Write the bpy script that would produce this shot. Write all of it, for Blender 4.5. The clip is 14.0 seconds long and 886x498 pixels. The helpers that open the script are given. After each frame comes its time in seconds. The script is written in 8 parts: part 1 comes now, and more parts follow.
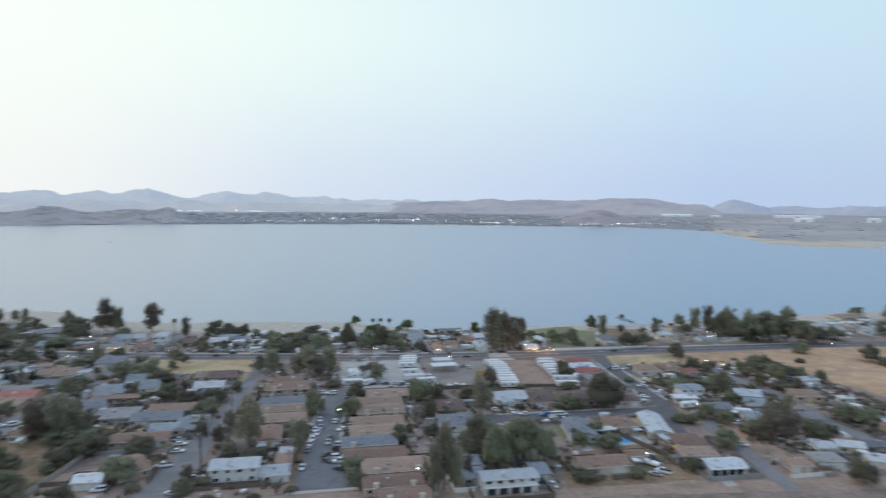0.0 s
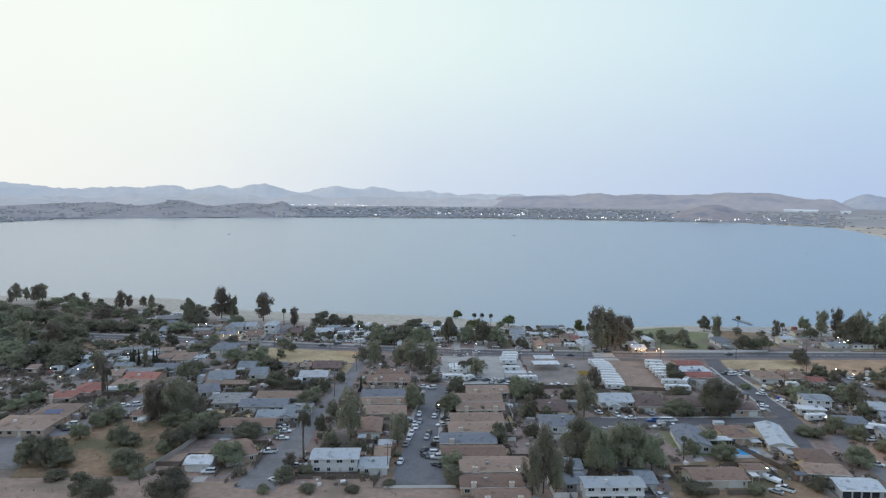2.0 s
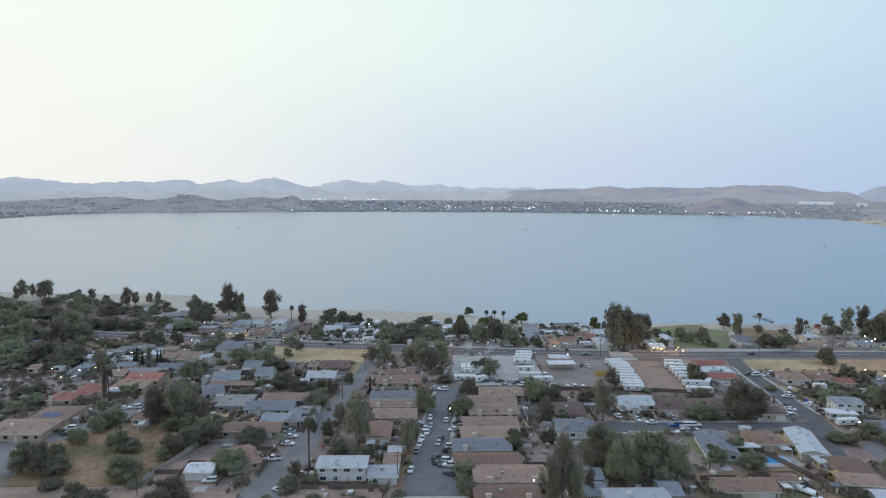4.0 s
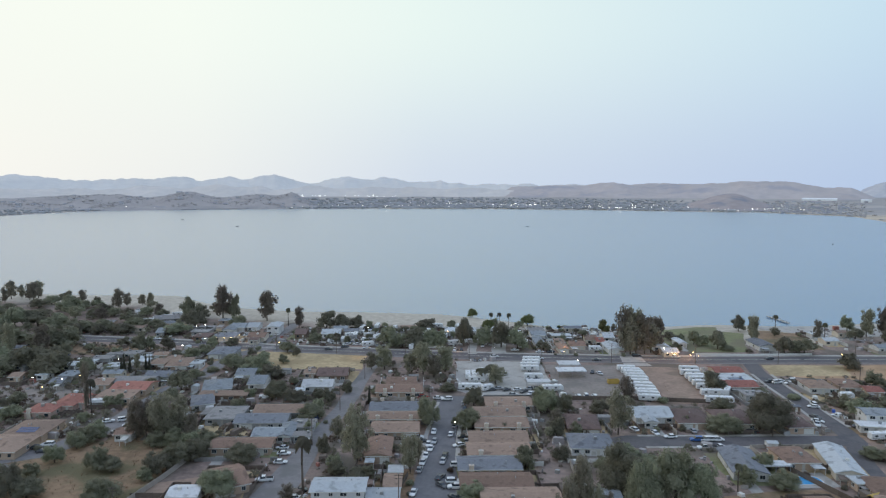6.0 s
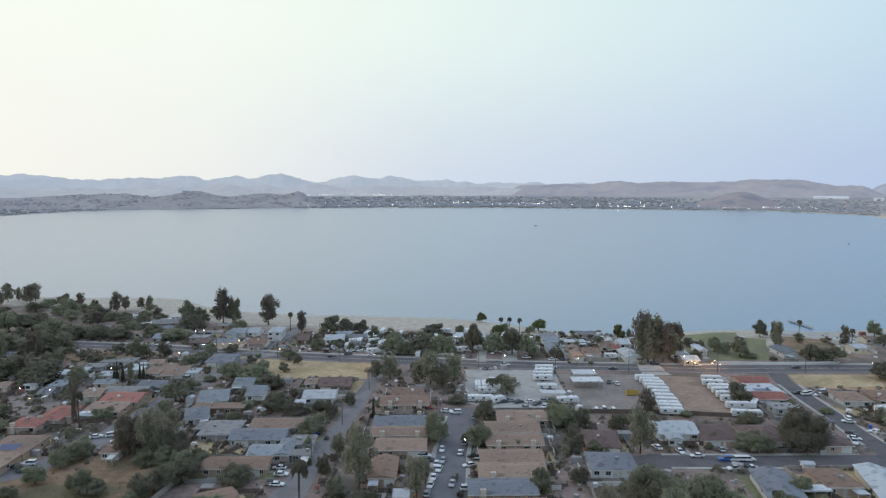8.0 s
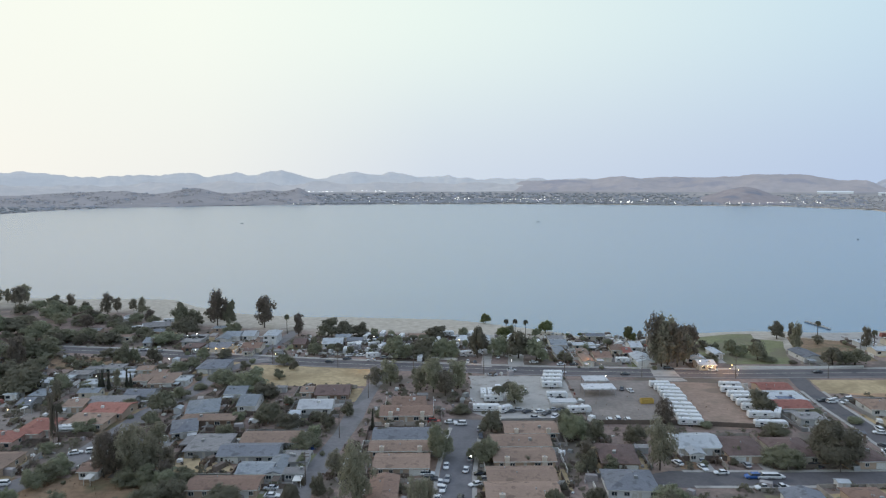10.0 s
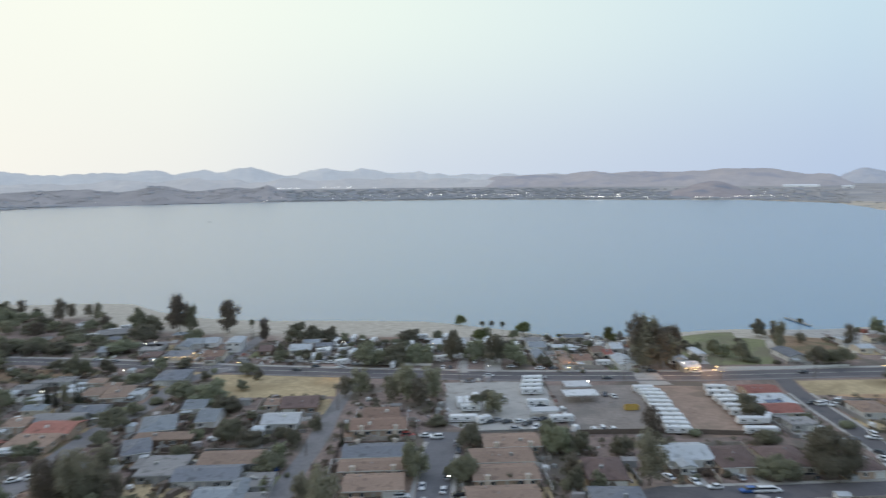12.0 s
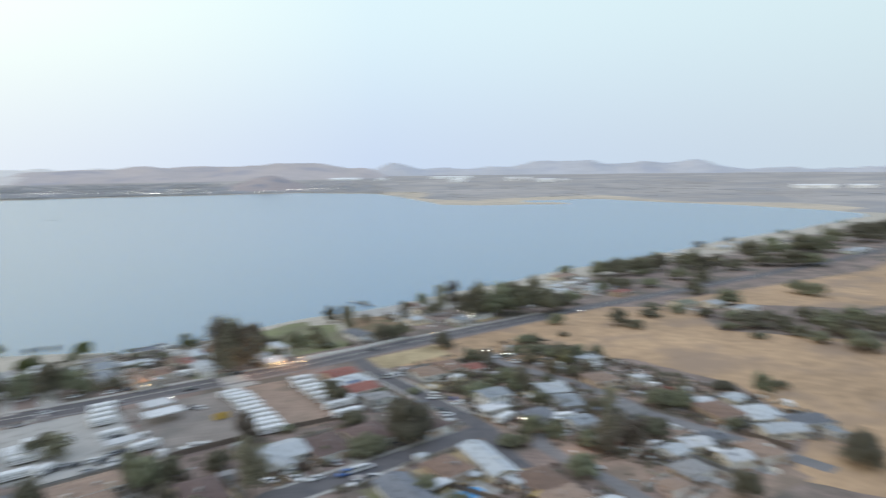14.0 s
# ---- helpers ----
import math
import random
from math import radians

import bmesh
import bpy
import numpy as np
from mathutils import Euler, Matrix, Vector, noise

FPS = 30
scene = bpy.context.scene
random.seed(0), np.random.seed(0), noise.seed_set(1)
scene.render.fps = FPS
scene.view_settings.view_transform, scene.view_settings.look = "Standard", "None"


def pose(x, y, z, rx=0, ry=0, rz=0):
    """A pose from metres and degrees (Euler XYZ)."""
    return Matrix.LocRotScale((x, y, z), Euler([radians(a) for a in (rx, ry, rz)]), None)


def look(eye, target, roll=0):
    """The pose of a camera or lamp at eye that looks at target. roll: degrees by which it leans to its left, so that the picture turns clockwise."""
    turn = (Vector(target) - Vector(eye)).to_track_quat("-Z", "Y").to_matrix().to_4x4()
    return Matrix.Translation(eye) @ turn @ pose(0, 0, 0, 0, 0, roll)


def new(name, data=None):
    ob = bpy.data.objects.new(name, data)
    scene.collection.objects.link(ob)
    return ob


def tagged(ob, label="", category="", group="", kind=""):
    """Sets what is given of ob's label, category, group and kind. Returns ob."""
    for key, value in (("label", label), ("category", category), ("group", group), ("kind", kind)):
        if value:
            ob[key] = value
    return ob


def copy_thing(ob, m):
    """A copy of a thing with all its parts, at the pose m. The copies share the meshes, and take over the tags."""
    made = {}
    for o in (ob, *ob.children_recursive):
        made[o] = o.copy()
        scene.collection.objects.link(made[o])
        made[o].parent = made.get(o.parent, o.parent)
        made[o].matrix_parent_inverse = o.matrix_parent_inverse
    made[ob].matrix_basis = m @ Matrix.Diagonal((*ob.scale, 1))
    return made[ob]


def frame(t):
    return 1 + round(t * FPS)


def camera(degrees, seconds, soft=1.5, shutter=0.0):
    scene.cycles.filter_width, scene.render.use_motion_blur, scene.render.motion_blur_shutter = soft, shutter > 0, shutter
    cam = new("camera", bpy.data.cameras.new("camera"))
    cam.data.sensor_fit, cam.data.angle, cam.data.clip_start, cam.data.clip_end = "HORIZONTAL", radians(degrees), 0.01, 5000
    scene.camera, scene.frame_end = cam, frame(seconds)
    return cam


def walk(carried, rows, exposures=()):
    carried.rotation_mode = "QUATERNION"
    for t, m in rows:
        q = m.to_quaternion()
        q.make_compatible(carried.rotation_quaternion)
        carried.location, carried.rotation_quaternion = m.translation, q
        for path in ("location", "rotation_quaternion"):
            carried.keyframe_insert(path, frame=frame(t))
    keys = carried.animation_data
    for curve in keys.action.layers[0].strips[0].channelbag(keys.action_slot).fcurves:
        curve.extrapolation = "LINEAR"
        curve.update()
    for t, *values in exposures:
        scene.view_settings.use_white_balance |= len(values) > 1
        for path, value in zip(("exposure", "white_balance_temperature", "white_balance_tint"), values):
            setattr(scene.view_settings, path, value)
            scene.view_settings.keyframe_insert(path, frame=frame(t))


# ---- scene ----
cam = camera(66.1, 14.0, soft=1.22, shutter=0.85)
PATH = [
    (0, (0.269, -9.973, 92.841), (0.643, -8.014, 92.696), 0.4),
    (0.5, (1.442, -8.778, 92.597), (1.632, -6.792, 92.449), 0.6),
    (1, (1.788, -7.718, 92.418), (1.908, -5.728, 92.266), 0.5),
    (1.5, (1.913, -6.297, 92.452), (2.0, -4.305, 92.294), 0.4),
    (2, (1.85, -4.605, 92.539), (1.922, -2.613, 92.376), 0.4),
    (2.5, (1.592, -2.574, 92.589), (1.654, -0.582, 92.422), 0.3),
    (3, (1.7, 0.396, 92.602), (1.743, 2.388, 92.43), 0.3),
    (5.5, (1.144, 21.199, 93.122), (1.187, 23.19, 92.931), 0.1),
    (6, (0.846, 26.044, 93.223), (0.886, 28.034, 93.031), 0.1),
    (6.5, (0.602, 30.51, 93.283), (0.637, 32.501, 93.09), 0.2),
    (7, (0.407, 34.765, 93.491), (0.436, 36.755, 93.298), 0.2),
    (7.5, (0.318, 38.965, 93.609), (0.343, 40.955, 93.414), 0.1),
    (8, (0.485, 43.378, 93.678), (0.505, 45.369, 93.482), -0.0),
    (10.5, (-0.21, 65.036, 93.856), (-0.193, 67.025, 93.645), -0.3),
    (11, (-0.31, 69.382, 93.981), (-0.293, 71.37, 93.767), -0.4),
    (11.5, (-0.247, 73.605, 94.011), (-0.23, 75.593, 93.795), -0.5),
    (12, (-0.024, 77.699, 94.116), (0.073, 79.685, 93.896), -0.6),
    (12.5, (-0.796, 80.826, 94.366), (-0.424, 82.778, 94.14), -0.6),
    (13, (-2.021, 84.411, 94.527), (-1.449, 86.313, 94.295), -0.6),
    (13.5, (-1.975, 87.547, 94.626), (-1.177, 89.365, 94.387), -0.6),
    (14, (-1.711, 89.772, 94.608), (-0.471, 91.321, 94.359), -0.7),
]
# exposure and white balance along the way
EXPOSURES = [(0, 0.12, 6500, 10), (0.7, 0.06, 6500, 10), (3, 0.06, 6550, 10), (11.6, 0.06, 6800, 10), (12.5, 0.11, 6900, 10), (13, 0.21, 7050, 10), (14, 0.35, 7150, 10)]
walk(cam, [(t, look(eye, target, roll)) for t, eye, target, roll in PATH], EXPOSURES)

# ---- sky and light: clear dusk, the glow of the set sun lies ahead and far to the west ----
GLOW = Vector((math.sin(radians(-62)), math.cos(radians(-62)), 0.0))
world = bpy.data.worlds.new("dusk_sky")
scene.world = world
world.use_nodes = True
wn, wl = world.node_tree.nodes, world.node_tree.links
wn.clear()


def ramp(nodes, stops, interpolation="EASE"):
    n = nodes.new("ShaderNodeValToRGB")
    n.color_ramp.interpolation = interpolation
    el = n.color_ramp.elements
    while len(el) < len(stops):
        el.new(0.5)
    for e, (p, c) in zip(el, stops):
        e.position, e.color = p, (*c, 1)
    return n


tc = wn.new("ShaderNodeTexCoord")
dot = wn.new("ShaderNodeVectorMath")
dot.operation = "DOT_PRODUCT"
dot.inputs[1].default_value = GLOW
wl.new(tc.outputs["Generated"], dot.inputs[0])
az = wn.new("ShaderNodeMapRange")
for i, v in ((1, -1.0), (2, 1.0), (3, 0.0), (4, 1.0)):
    az.inputs[i].default_value = v
wl.new(dot.outputs["Value"], az.inputs[0])
sep = wn.new("ShaderNodeSeparateXYZ")
wl.new(tc.outputs["Generated"], sep.inputs[0])
low = ramp(wn, [(0.0, (0.40, 0.50, 0.67)), (0.16, (0.43, 0.545, 0.68)), (0.456, (0.445, 0.565, 0.775)), (0.735, (0.60, 0.69, 0.815)), (0.86, (0.79, 0.83, 0.84)), (0.94, (0.86, 0.88, 0.85)), (1.0, (1.12, 1.08, 1.0))], "LINEAR")
high = ramp(wn, [(0.0, (0.42, 0.56, 0.75)), (0.16, (0.50, 0.66, 0.765)), (0.456, (0.545, 0.72, 0.845)), (0.735, (0.765, 0.885, 0.865)), (0.86, (0.865, 0.93, 0.875)), (0.94, (0.875, 0.92, 0.865)), (1.0, (1.08, 1.08, 1.0))], "LINEAR")
wl.new(az.outputs[0], low.inputs[0])
wl.new(az.outputs[0], high.inputs[0])
up = wn.new("ShaderNodeMapRange")
up.interpolation_type = "SMOOTHSTEP"
for i, v in ((1, -0.02), (2, 0.24), (3, 0.0), (4, 1.0)):
    up.inputs[i].default_value = v
wl.new(sep.outputs["Z"], up.inputs[0])
mix = wn.new("ShaderNodeMix")
mix.data_type = "RGBA"
wl.new(up.outputs[0], mix.inputs["Factor"])
wl.new(low.outputs[0], mix.inputs["A"])
wl.new(high.outputs[0], mix.inputs["B"])
zen = wn.new("ShaderNodeMapRange")
for i, v in ((1, 0.35), (2, 1.0), (3, 0.0), (4, 1.0)):
    zen.inputs[i].default_value = v
wl.new(sep.outputs["Z"], zen.inputs[0])
mix2 = wn.new("ShaderNodeMix")
mix2.data_type = "RGBA"
mix2.inputs["B"].default_value = (0.475, 0.605, 0.925, 1)
wl.new(zen.outputs[0], mix2.inputs["Factor"])
wl.new(mix.outputs["Result"], mix2.inputs["A"])
nishita = wn.new("ShaderNodeTexSky")
nishita.sky_type, nishita.sun_disc = "NISHITA", False
nishita.sun_elevation, nishita.sun_rotation = radians(1.5), radians(-62)
soft_sky = wn.new("ShaderNodeMix")
soft_sky.data_type, soft_sky.blend_type = "RGBA", "ADD"
soft_sky.inputs["Factor"].default_value = 0.006
wl.new(mix2.outputs["Result"], soft_sky.inputs["A"])
wl.new(nishita.outputs[0], soft_sky.inputs["B"])
bg = wn.new("ShaderNodeBackground")
bg.inputs["Strength"].default_value = 1.0
wl.new(soft_sky.outputs["Result"], bg.inputs["Color"])
wout = wn.new("ShaderNodeOutputWorld")
wl.new(bg.outputs[0], wout.inputs["Surface"])

sun = new("sun", bpy.data.lights.new("sun", "SUN"))
sun.data.energy, sun.data.angle, sun.data.color = 0.22, radians(40), (1.0, 0.93, 0.88)
sun.matrix_world = look((0, 0, 300), Vector((0, 0, 300)) - Vector((GLOW.x, GLOW.y, 0.42)))
scene.view_settings.exposure = 0.0


# ---- materials ----
def material(name, base, rough=0.8, metal=0.0, vary=0.25, grain=3.0, spots=0.0, spot_colour=(0.1, 0.1, 0.1), spot_size=0.4, bump=0.0, bump_size=8.0, per_object=0.0, emit=None, spec=0.5, stripes=0.0, stripe_size=1.0, stripe_axis="Z"):
    """A surface: base colour varied at two scales, spots of wear, fine relief, and a shade of its own for each object."""
    m = bpy.data.materials.new(name)
    m.use_nodes = True
    n, l = m.node_tree.nodes, m.node_tree.links
    b = n["Principled BSDF"]
    b.inputs["Roughness"].default_value, b.inputs["Metallic"].default_value = rough, metal
    b.inputs["Specular IOR Level"].default_value = spec
    t = n.new("ShaderNodeTexCoord")
    big, fine = n.new("ShaderNodeTexNoise"), n.new("ShaderNodeTexNoise")
    big.inputs["Scale"].default_value, fine.inputs["Scale"].default_value = grain * 0.12, grain
    big.inputs["Detail"].default_value = fine.inputs["Detail"].default_value = 4
    for tex in (big, fine):
        l.new(t.outputs["Object"], tex.inputs["Vector"])
    add = n.new("ShaderNodeMath")
    add.operation = "ADD"
    l.new(big.outputs["Fac"], add.inputs[0])
    l.new(fine.outputs["Fac"], add.inputs[1])
    scale = n.new("ShaderNodeMapRange")
    for i, v in ((1, 0.65), (2, 1.35), (3, 1 - vary), (4, 1 + vary)):
        scale.inputs[i].default_value = v
    l.new(add.outputs[0], scale.inputs[0])
    value = scale.outputs[0]
    if per_object:
        info, own = n.new("ShaderNodeObjectInfo"), n.new("ShaderNodeMapRange")
        for i, v in ((1, 0), (2, 1), (3, 1 - per_object), (4, 1 + per_object)):
            own.inputs[i].default_value = v
        l.new(info.outputs["Random"], own.inputs[0])
        mul = n.new("ShaderNodeMath")
        mul.operation = "MULTIPLY"
        l.new(value, mul.inputs[0])
        l.new(own.outputs[0], mul.inputs[1])
        value = mul.outputs[0]
    tone = n.new("ShaderNodeVectorMath")
    tone.operation = "SCALE"
    tone.inputs[0].default_value = base
    l.new(value, tone.inputs["Scale"])
    colour = tone.outputs[0]
    if spots:
        tex, edge, mixed = n.new("ShaderNodeTexNoise"), n.new("ShaderNodeMapRange"), n.new("ShaderNodeMix")
        tex.inputs["Scale"].default_value, tex.inputs["Detail"].default_value = spot_size, 6
        l.new(t.outputs["Object"], tex.inputs["Vector"])
        for i, v in ((1, 0.62 - 0.25 * spots), (2, 0.70 - 0.15 * spots), (3, 0), (4, 0.85)):
            edge.inputs[i].default_value = v
        l.new(tex.outputs["Fac"], edge.inputs[0])
        mixed.data_type = "RGBA"
        mixed.inputs["B"].default_value = (*spot_colour, 1)
        l.new(edge.outputs[0], mixed.inputs["Factor"])
        l.new(colour, mixed.inputs["A"])
        colour = mixed.outputs["Result"]
    l.new(colour, b.inputs["Base Color"])
    if bump or stripes:
        bn = n.new("ShaderNodeBump")
        bn.inputs["Strength"].default_value, bn.inputs["Distance"].default_value = bump or stripes, 0.08
        if stripes:
            tex = n.new("ShaderNodeTexWave")
            tex.bands_direction = stripe_axis
            tex.inputs["Scale"].default_value, tex.inputs["Distortion"].default_value = stripe_size, 0.3
        else:
            tex = n.new("ShaderNodeTexNoise")
            tex.inputs["Scale"].default_value, tex.inputs["Detail"].default_value = bump_size, 5
        l.new(t.outputs["Object"], tex.inputs["Vector"])
        l.new(tex.outputs["Fac"], bn.inputs["Height"])
        l.new(bn.outputs[0], b.inputs["Normal"])
    if emit:
        b.inputs["Emission Color"].default_value, b.inputs["Emission Strength"].default_value = (*emit[:3], 1), emit[3]
    return m


def ground_material():
    """Dry earth, with sand by the water and straw-coloured weeds in patches."""
    m = material("dry_earth", (0.262, 0.194, 0.165), 0.95, vary=0.4, grain=0.5, spots=0.6, spot_colour=(0.13, 0.115, 0.09), spot_size=0.05, bump=0.5, bump_size=2.0)
    n, l = m.node_tree.nodes, m.node_tree.links
    b = n["Principled BSDF"]
    old = b.inputs["Base Color"].links[0].from_socket
    at = n.new("ShaderNodeAttribute")
    at.attribute_name = "shore"
    tex, t = n.new("ShaderNodeTexNoise"), n.new("ShaderNodeTexCoord")
    tex.inputs["Scale"].default_value, tex.inputs["Detail"].default_value = 0.04, 6
    l.new(t.outputs["Object"], tex.inputs["Vector"])
    wob = n.new("ShaderNodeMath")
    wob.operation = "MULTIPLY_ADD"
    wob.inputs[1].default_value = 46
    l.new(tex.outputs["Fac"], wob.inputs[0])
    l.new(at.outputs["Fac"], wob.inputs[2])
    edge = n.new("ShaderNodeMapRange")
    for i, v in ((1, 62), (2, 78), (3, 1), (4, 0)):
        edge.inputs[i].default_value = v
    l.new(wob.outputs[0], edge.inputs[0])
    sand = ramp(n, [(0.3, (0.40, 0.35, 0.28)), (0.7, (0.56, 0.51, 0.43))], "LINEAR")
    fine = n.new("ShaderNodeTexNoise")
    fine.inputs["Scale"].default_value, fine.inputs["Detail"].default_value = 0.25, 8
    l.new(t.outputs["Object"], fine.inputs["Vector"])
    l.new(fine.outputs["Fac"], sand.inputs[0])
    mx = n.new("ShaderNodeMix")
    mx.data_type = "RGBA"
    l.new(edge.outputs[0], mx.inputs["Factor"])
    l.new(old, mx.inputs["A"])
    l.new(sand.outputs[0], mx.inputs["B"])
    l.new(mx.outputs["Result"], b.inputs["Base Color"])
    return m


def water_material():
    m = material("lake_water", (0.008, 0.118, 0.250), 0.24, vary=0.08, grain=0.02, spec=0.55)
    n, l = m.node_tree.nodes, m.node_tree.links
    b = n["Principled BSDF"]
    b.inputs["IOR"].default_value = 2.0
    b.inputs["Coat Weight"].default_value, b.inputs["Coat IOR"].default_value, b.inputs["Coat Roughness"].default_value = 0.26, 1.5, 0.26
    t, tex, bn = n.new("ShaderNodeTexCoord"), n.new("ShaderNodeTexNoise"), n.new("ShaderNodeBump")
    tex.inputs["Scale"].default_value, tex.inputs["Detail"].default_value = 0.5, 6
    stretch = n.new("ShaderNodeMapping")
    stretch.inputs["Scale"].default_value = (0.35, 1.0, 1.0)
    l.new(t.outputs["Object"], stretch.inputs["Vector"])
    l.new(stretch.outputs[0], tex.inputs["Vector"])
    bn.inputs["Strength"].default_value, bn.inputs["Distance"].default_value = 0.5, 0.12
    l.new(tex.outputs["Fac"], bn.inputs["Height"])
    l.new(bn.outputs[0], b.inputs["Normal"])
    l.new(bn.outputs[0], b.inputs["Coat Normal"])
    return m


EARTH, WATER = ground_material(), water_material()
ASPHALT = material("asphalt", (0.130, 0.121, 0.124), 0.9, vary=0.18, grain=0.8, spots=0.35, spot_colour=(0.09, 0.09, 0.10), spot_size=0.12, bump=0.3)
OLD_ASPHALT = material("worn_asphalt", (0.215, 0.203, 0.203), 0.9, vary=0.2, grain=0.6, spots=0.4, spot_colour=(0.17, 0.165, 0.16), spot_size=0.1, bump=0.3)
STREET = material("grey_asphalt", (0.166, 0.162, 0.170), 0.9, vary=0.18, grain=0.8, spots=0.35, spot_colour=(0.125, 0.127, 0.135), spot_size=0.12, bump=0.3)
CONCRETE = material("concrete", (0.42, 0.40, 0.37), 0.9, vary=0.15, grain=1.0, spots=0.3, spot_colour=(0.30, 0.28, 0.25), spot_size=0.2)
DIRT = material("bare_dirt", (0.355, 0.25, 0.192), 0.95, vary=0.3, grain=0.5, spots=0.5, spot_colour=(0.21, 0.16, 0.12), spot_size=0.06, bump=0.6, bump_size=1.5)
GRAVEL = material("grey_gravel", (0.266, 0.228, 0.202), 0.95, vary=0.25, grain=0.6, spots=0.4, spot_colour=(0.20, 0.18, 0.16), spot_size=0.07, bump=0.5)
STRAW = material("dry_grass", (0.46, 0.355, 0.21), 0.95, vary=0.35, grain=0.4, spots=0.5, spot_colour=(0.33, 0.25, 0.14), spot_size=0.06, bump=0.8, bump_size=2.5)
FIELD = material("mown_dry_field", (0.475, 0.31, 0.185), 0.95, vary=0.3, grain=0.15, spots=0.5, spot_colour=(0.34, 0.235, 0.165), spot_size=0.025, bump=0.6)
LAWN = material("lawn", (0.205, 0.21, 0.105), 0.95, vary=0.35, grain=0.5, spots=0.6, spot_colour=(0.20, 0.175, 0.115), spot_size=0.05, bump=0.6)
WEEDS = material("weedy_earth", (0.275, 0.182, 0.112), 0.95, vary=0.4, grain=0.4, spots=0.6, spot_colour=(0.13, 0.122, 0.062), spot_size=0.06, bump=0.8)
LINE = material("road_paint", (0.62, 0.60, 0.52), 0.8, vary=0.2, spots=0.3, spot_colour=(0.3, 0.3, 0.3), spot_size=0.8)
# far scrubland is paler than the near earth: distance haze in the colour
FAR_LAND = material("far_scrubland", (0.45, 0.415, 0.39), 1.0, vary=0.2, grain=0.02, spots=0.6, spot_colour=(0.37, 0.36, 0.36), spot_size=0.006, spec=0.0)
SAND = material("pale_sand", (0.56, 0.47, 0.365), 0.95, vary=0.2, grain=0.05, spots=0.3, spot_colour=(0.42, 0.37, 0.31), spot_size=0.02)
# hill and knoll base colours are lightened to hold the haze of distance
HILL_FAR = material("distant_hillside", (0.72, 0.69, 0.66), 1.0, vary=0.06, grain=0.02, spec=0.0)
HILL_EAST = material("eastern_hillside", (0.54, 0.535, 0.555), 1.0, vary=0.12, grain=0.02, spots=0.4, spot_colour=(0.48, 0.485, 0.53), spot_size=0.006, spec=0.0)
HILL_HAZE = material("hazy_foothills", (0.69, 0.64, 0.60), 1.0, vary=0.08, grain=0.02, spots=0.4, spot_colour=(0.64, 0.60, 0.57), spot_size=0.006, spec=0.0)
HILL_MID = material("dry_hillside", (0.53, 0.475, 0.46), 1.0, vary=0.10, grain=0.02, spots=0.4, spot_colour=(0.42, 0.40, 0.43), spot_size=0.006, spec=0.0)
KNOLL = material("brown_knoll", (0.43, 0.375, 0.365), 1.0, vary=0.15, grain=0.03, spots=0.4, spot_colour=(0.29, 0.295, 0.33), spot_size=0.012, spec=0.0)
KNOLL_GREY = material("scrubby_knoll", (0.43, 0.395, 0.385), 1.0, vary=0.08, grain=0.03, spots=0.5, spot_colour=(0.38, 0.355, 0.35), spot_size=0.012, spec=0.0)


# ---- the lake and the land round it ----
SHORE_NEAR = [(-900, 690), (-365, 603), (-303, 605), (-252, 593), (-207, 587), (-176, 560), (-138, 536), (-93, 519), (-60, 519), (-20, 516), (9, 511), (27, 500), (44, 487), (60, 478), (76, 470), (91, 460), (124, 460), (165, 463), (195, 468), (215, 470), (236, 470), (280, 470), (330, 473), (400, 486), (500, 490), (620, 496), (800, 515), (920, 511), (1250, 532)]
SHORE_FAR = [(1320, 560), (1352, 640), (1385, 800), (1390, 960), (1405, 1215), (1290, 1275), (1235, 1300), (1180, 1235), (1243, 1180), (1202, 1118), (1112, 1180), (1028, 1245), (990, 1335), (1040, 1440), (1070, 1543), (1157, 1738), (1218, 1971), (1092, 2252), (836, 2322), (667, 2404), (450, 2480), (284, 2530), (-131, 2550), (-540, 2516), (-837, 2490), (-1082, 2367), (-1170, 2178), (-1203, 1950), (-1420, 1500), (-1500, 1000)]
LAKE = np.array(SHORE_NEAR + SHORE_FAR, float)


def shore_distance(x, y):
    """Metres to the shoreline: plus on land, minus on the lake."""
    best, inside = np.full(x.shape, 1e9), np.zeros(x.shape, bool)
    for a, b in zip(LAKE, np.roll(LAKE, -1, 0)):
        d = b - a
        s = np.clip(((x - a[0]) * d[0] + (y - a[1]) * d[1]) / (d @ d), 0, 1)
        best = np.minimum(best, np.hypot(x - a[0] - s * d[0], y - a[1] - s * d[1]))
        if a[1] != b[1]:
            cross = a[0] + (y - a[1]) / (b[1] - a[1]) * d[0]
            inside ^= ((a[1] > y) != (b[1] > y)) & (x < cross)
    return np.where(inside, -best, best)


def steps(*spans):
    """Coordinates in spans of (start, end, step)."""
    return np.unique(np.concatenate([np.arange(a, b, s) for a, b, s in spans] + [[spans[-1][1]]]))


def land_height(x, y):
    d = shore_distance(x, y)
    d = d + 5 * np.sin(x * 0.045 + 1.3 * np.sin(y * 0.02)) * np.clip(np.abs(y - 520) / 60, 0.3, 1)
    z = np.where(d < 0, np.maximum(d * 0.08, -6), 0.0) - np.clip(1 - d / 22, 0, 1) * 0.62
    far = np.clip((np.hypot(x, y - 30) - 1500) / 2000, 0, 1) * np.clip(d / 500, 0, 1)
    z = z + far * 26
    return z, d


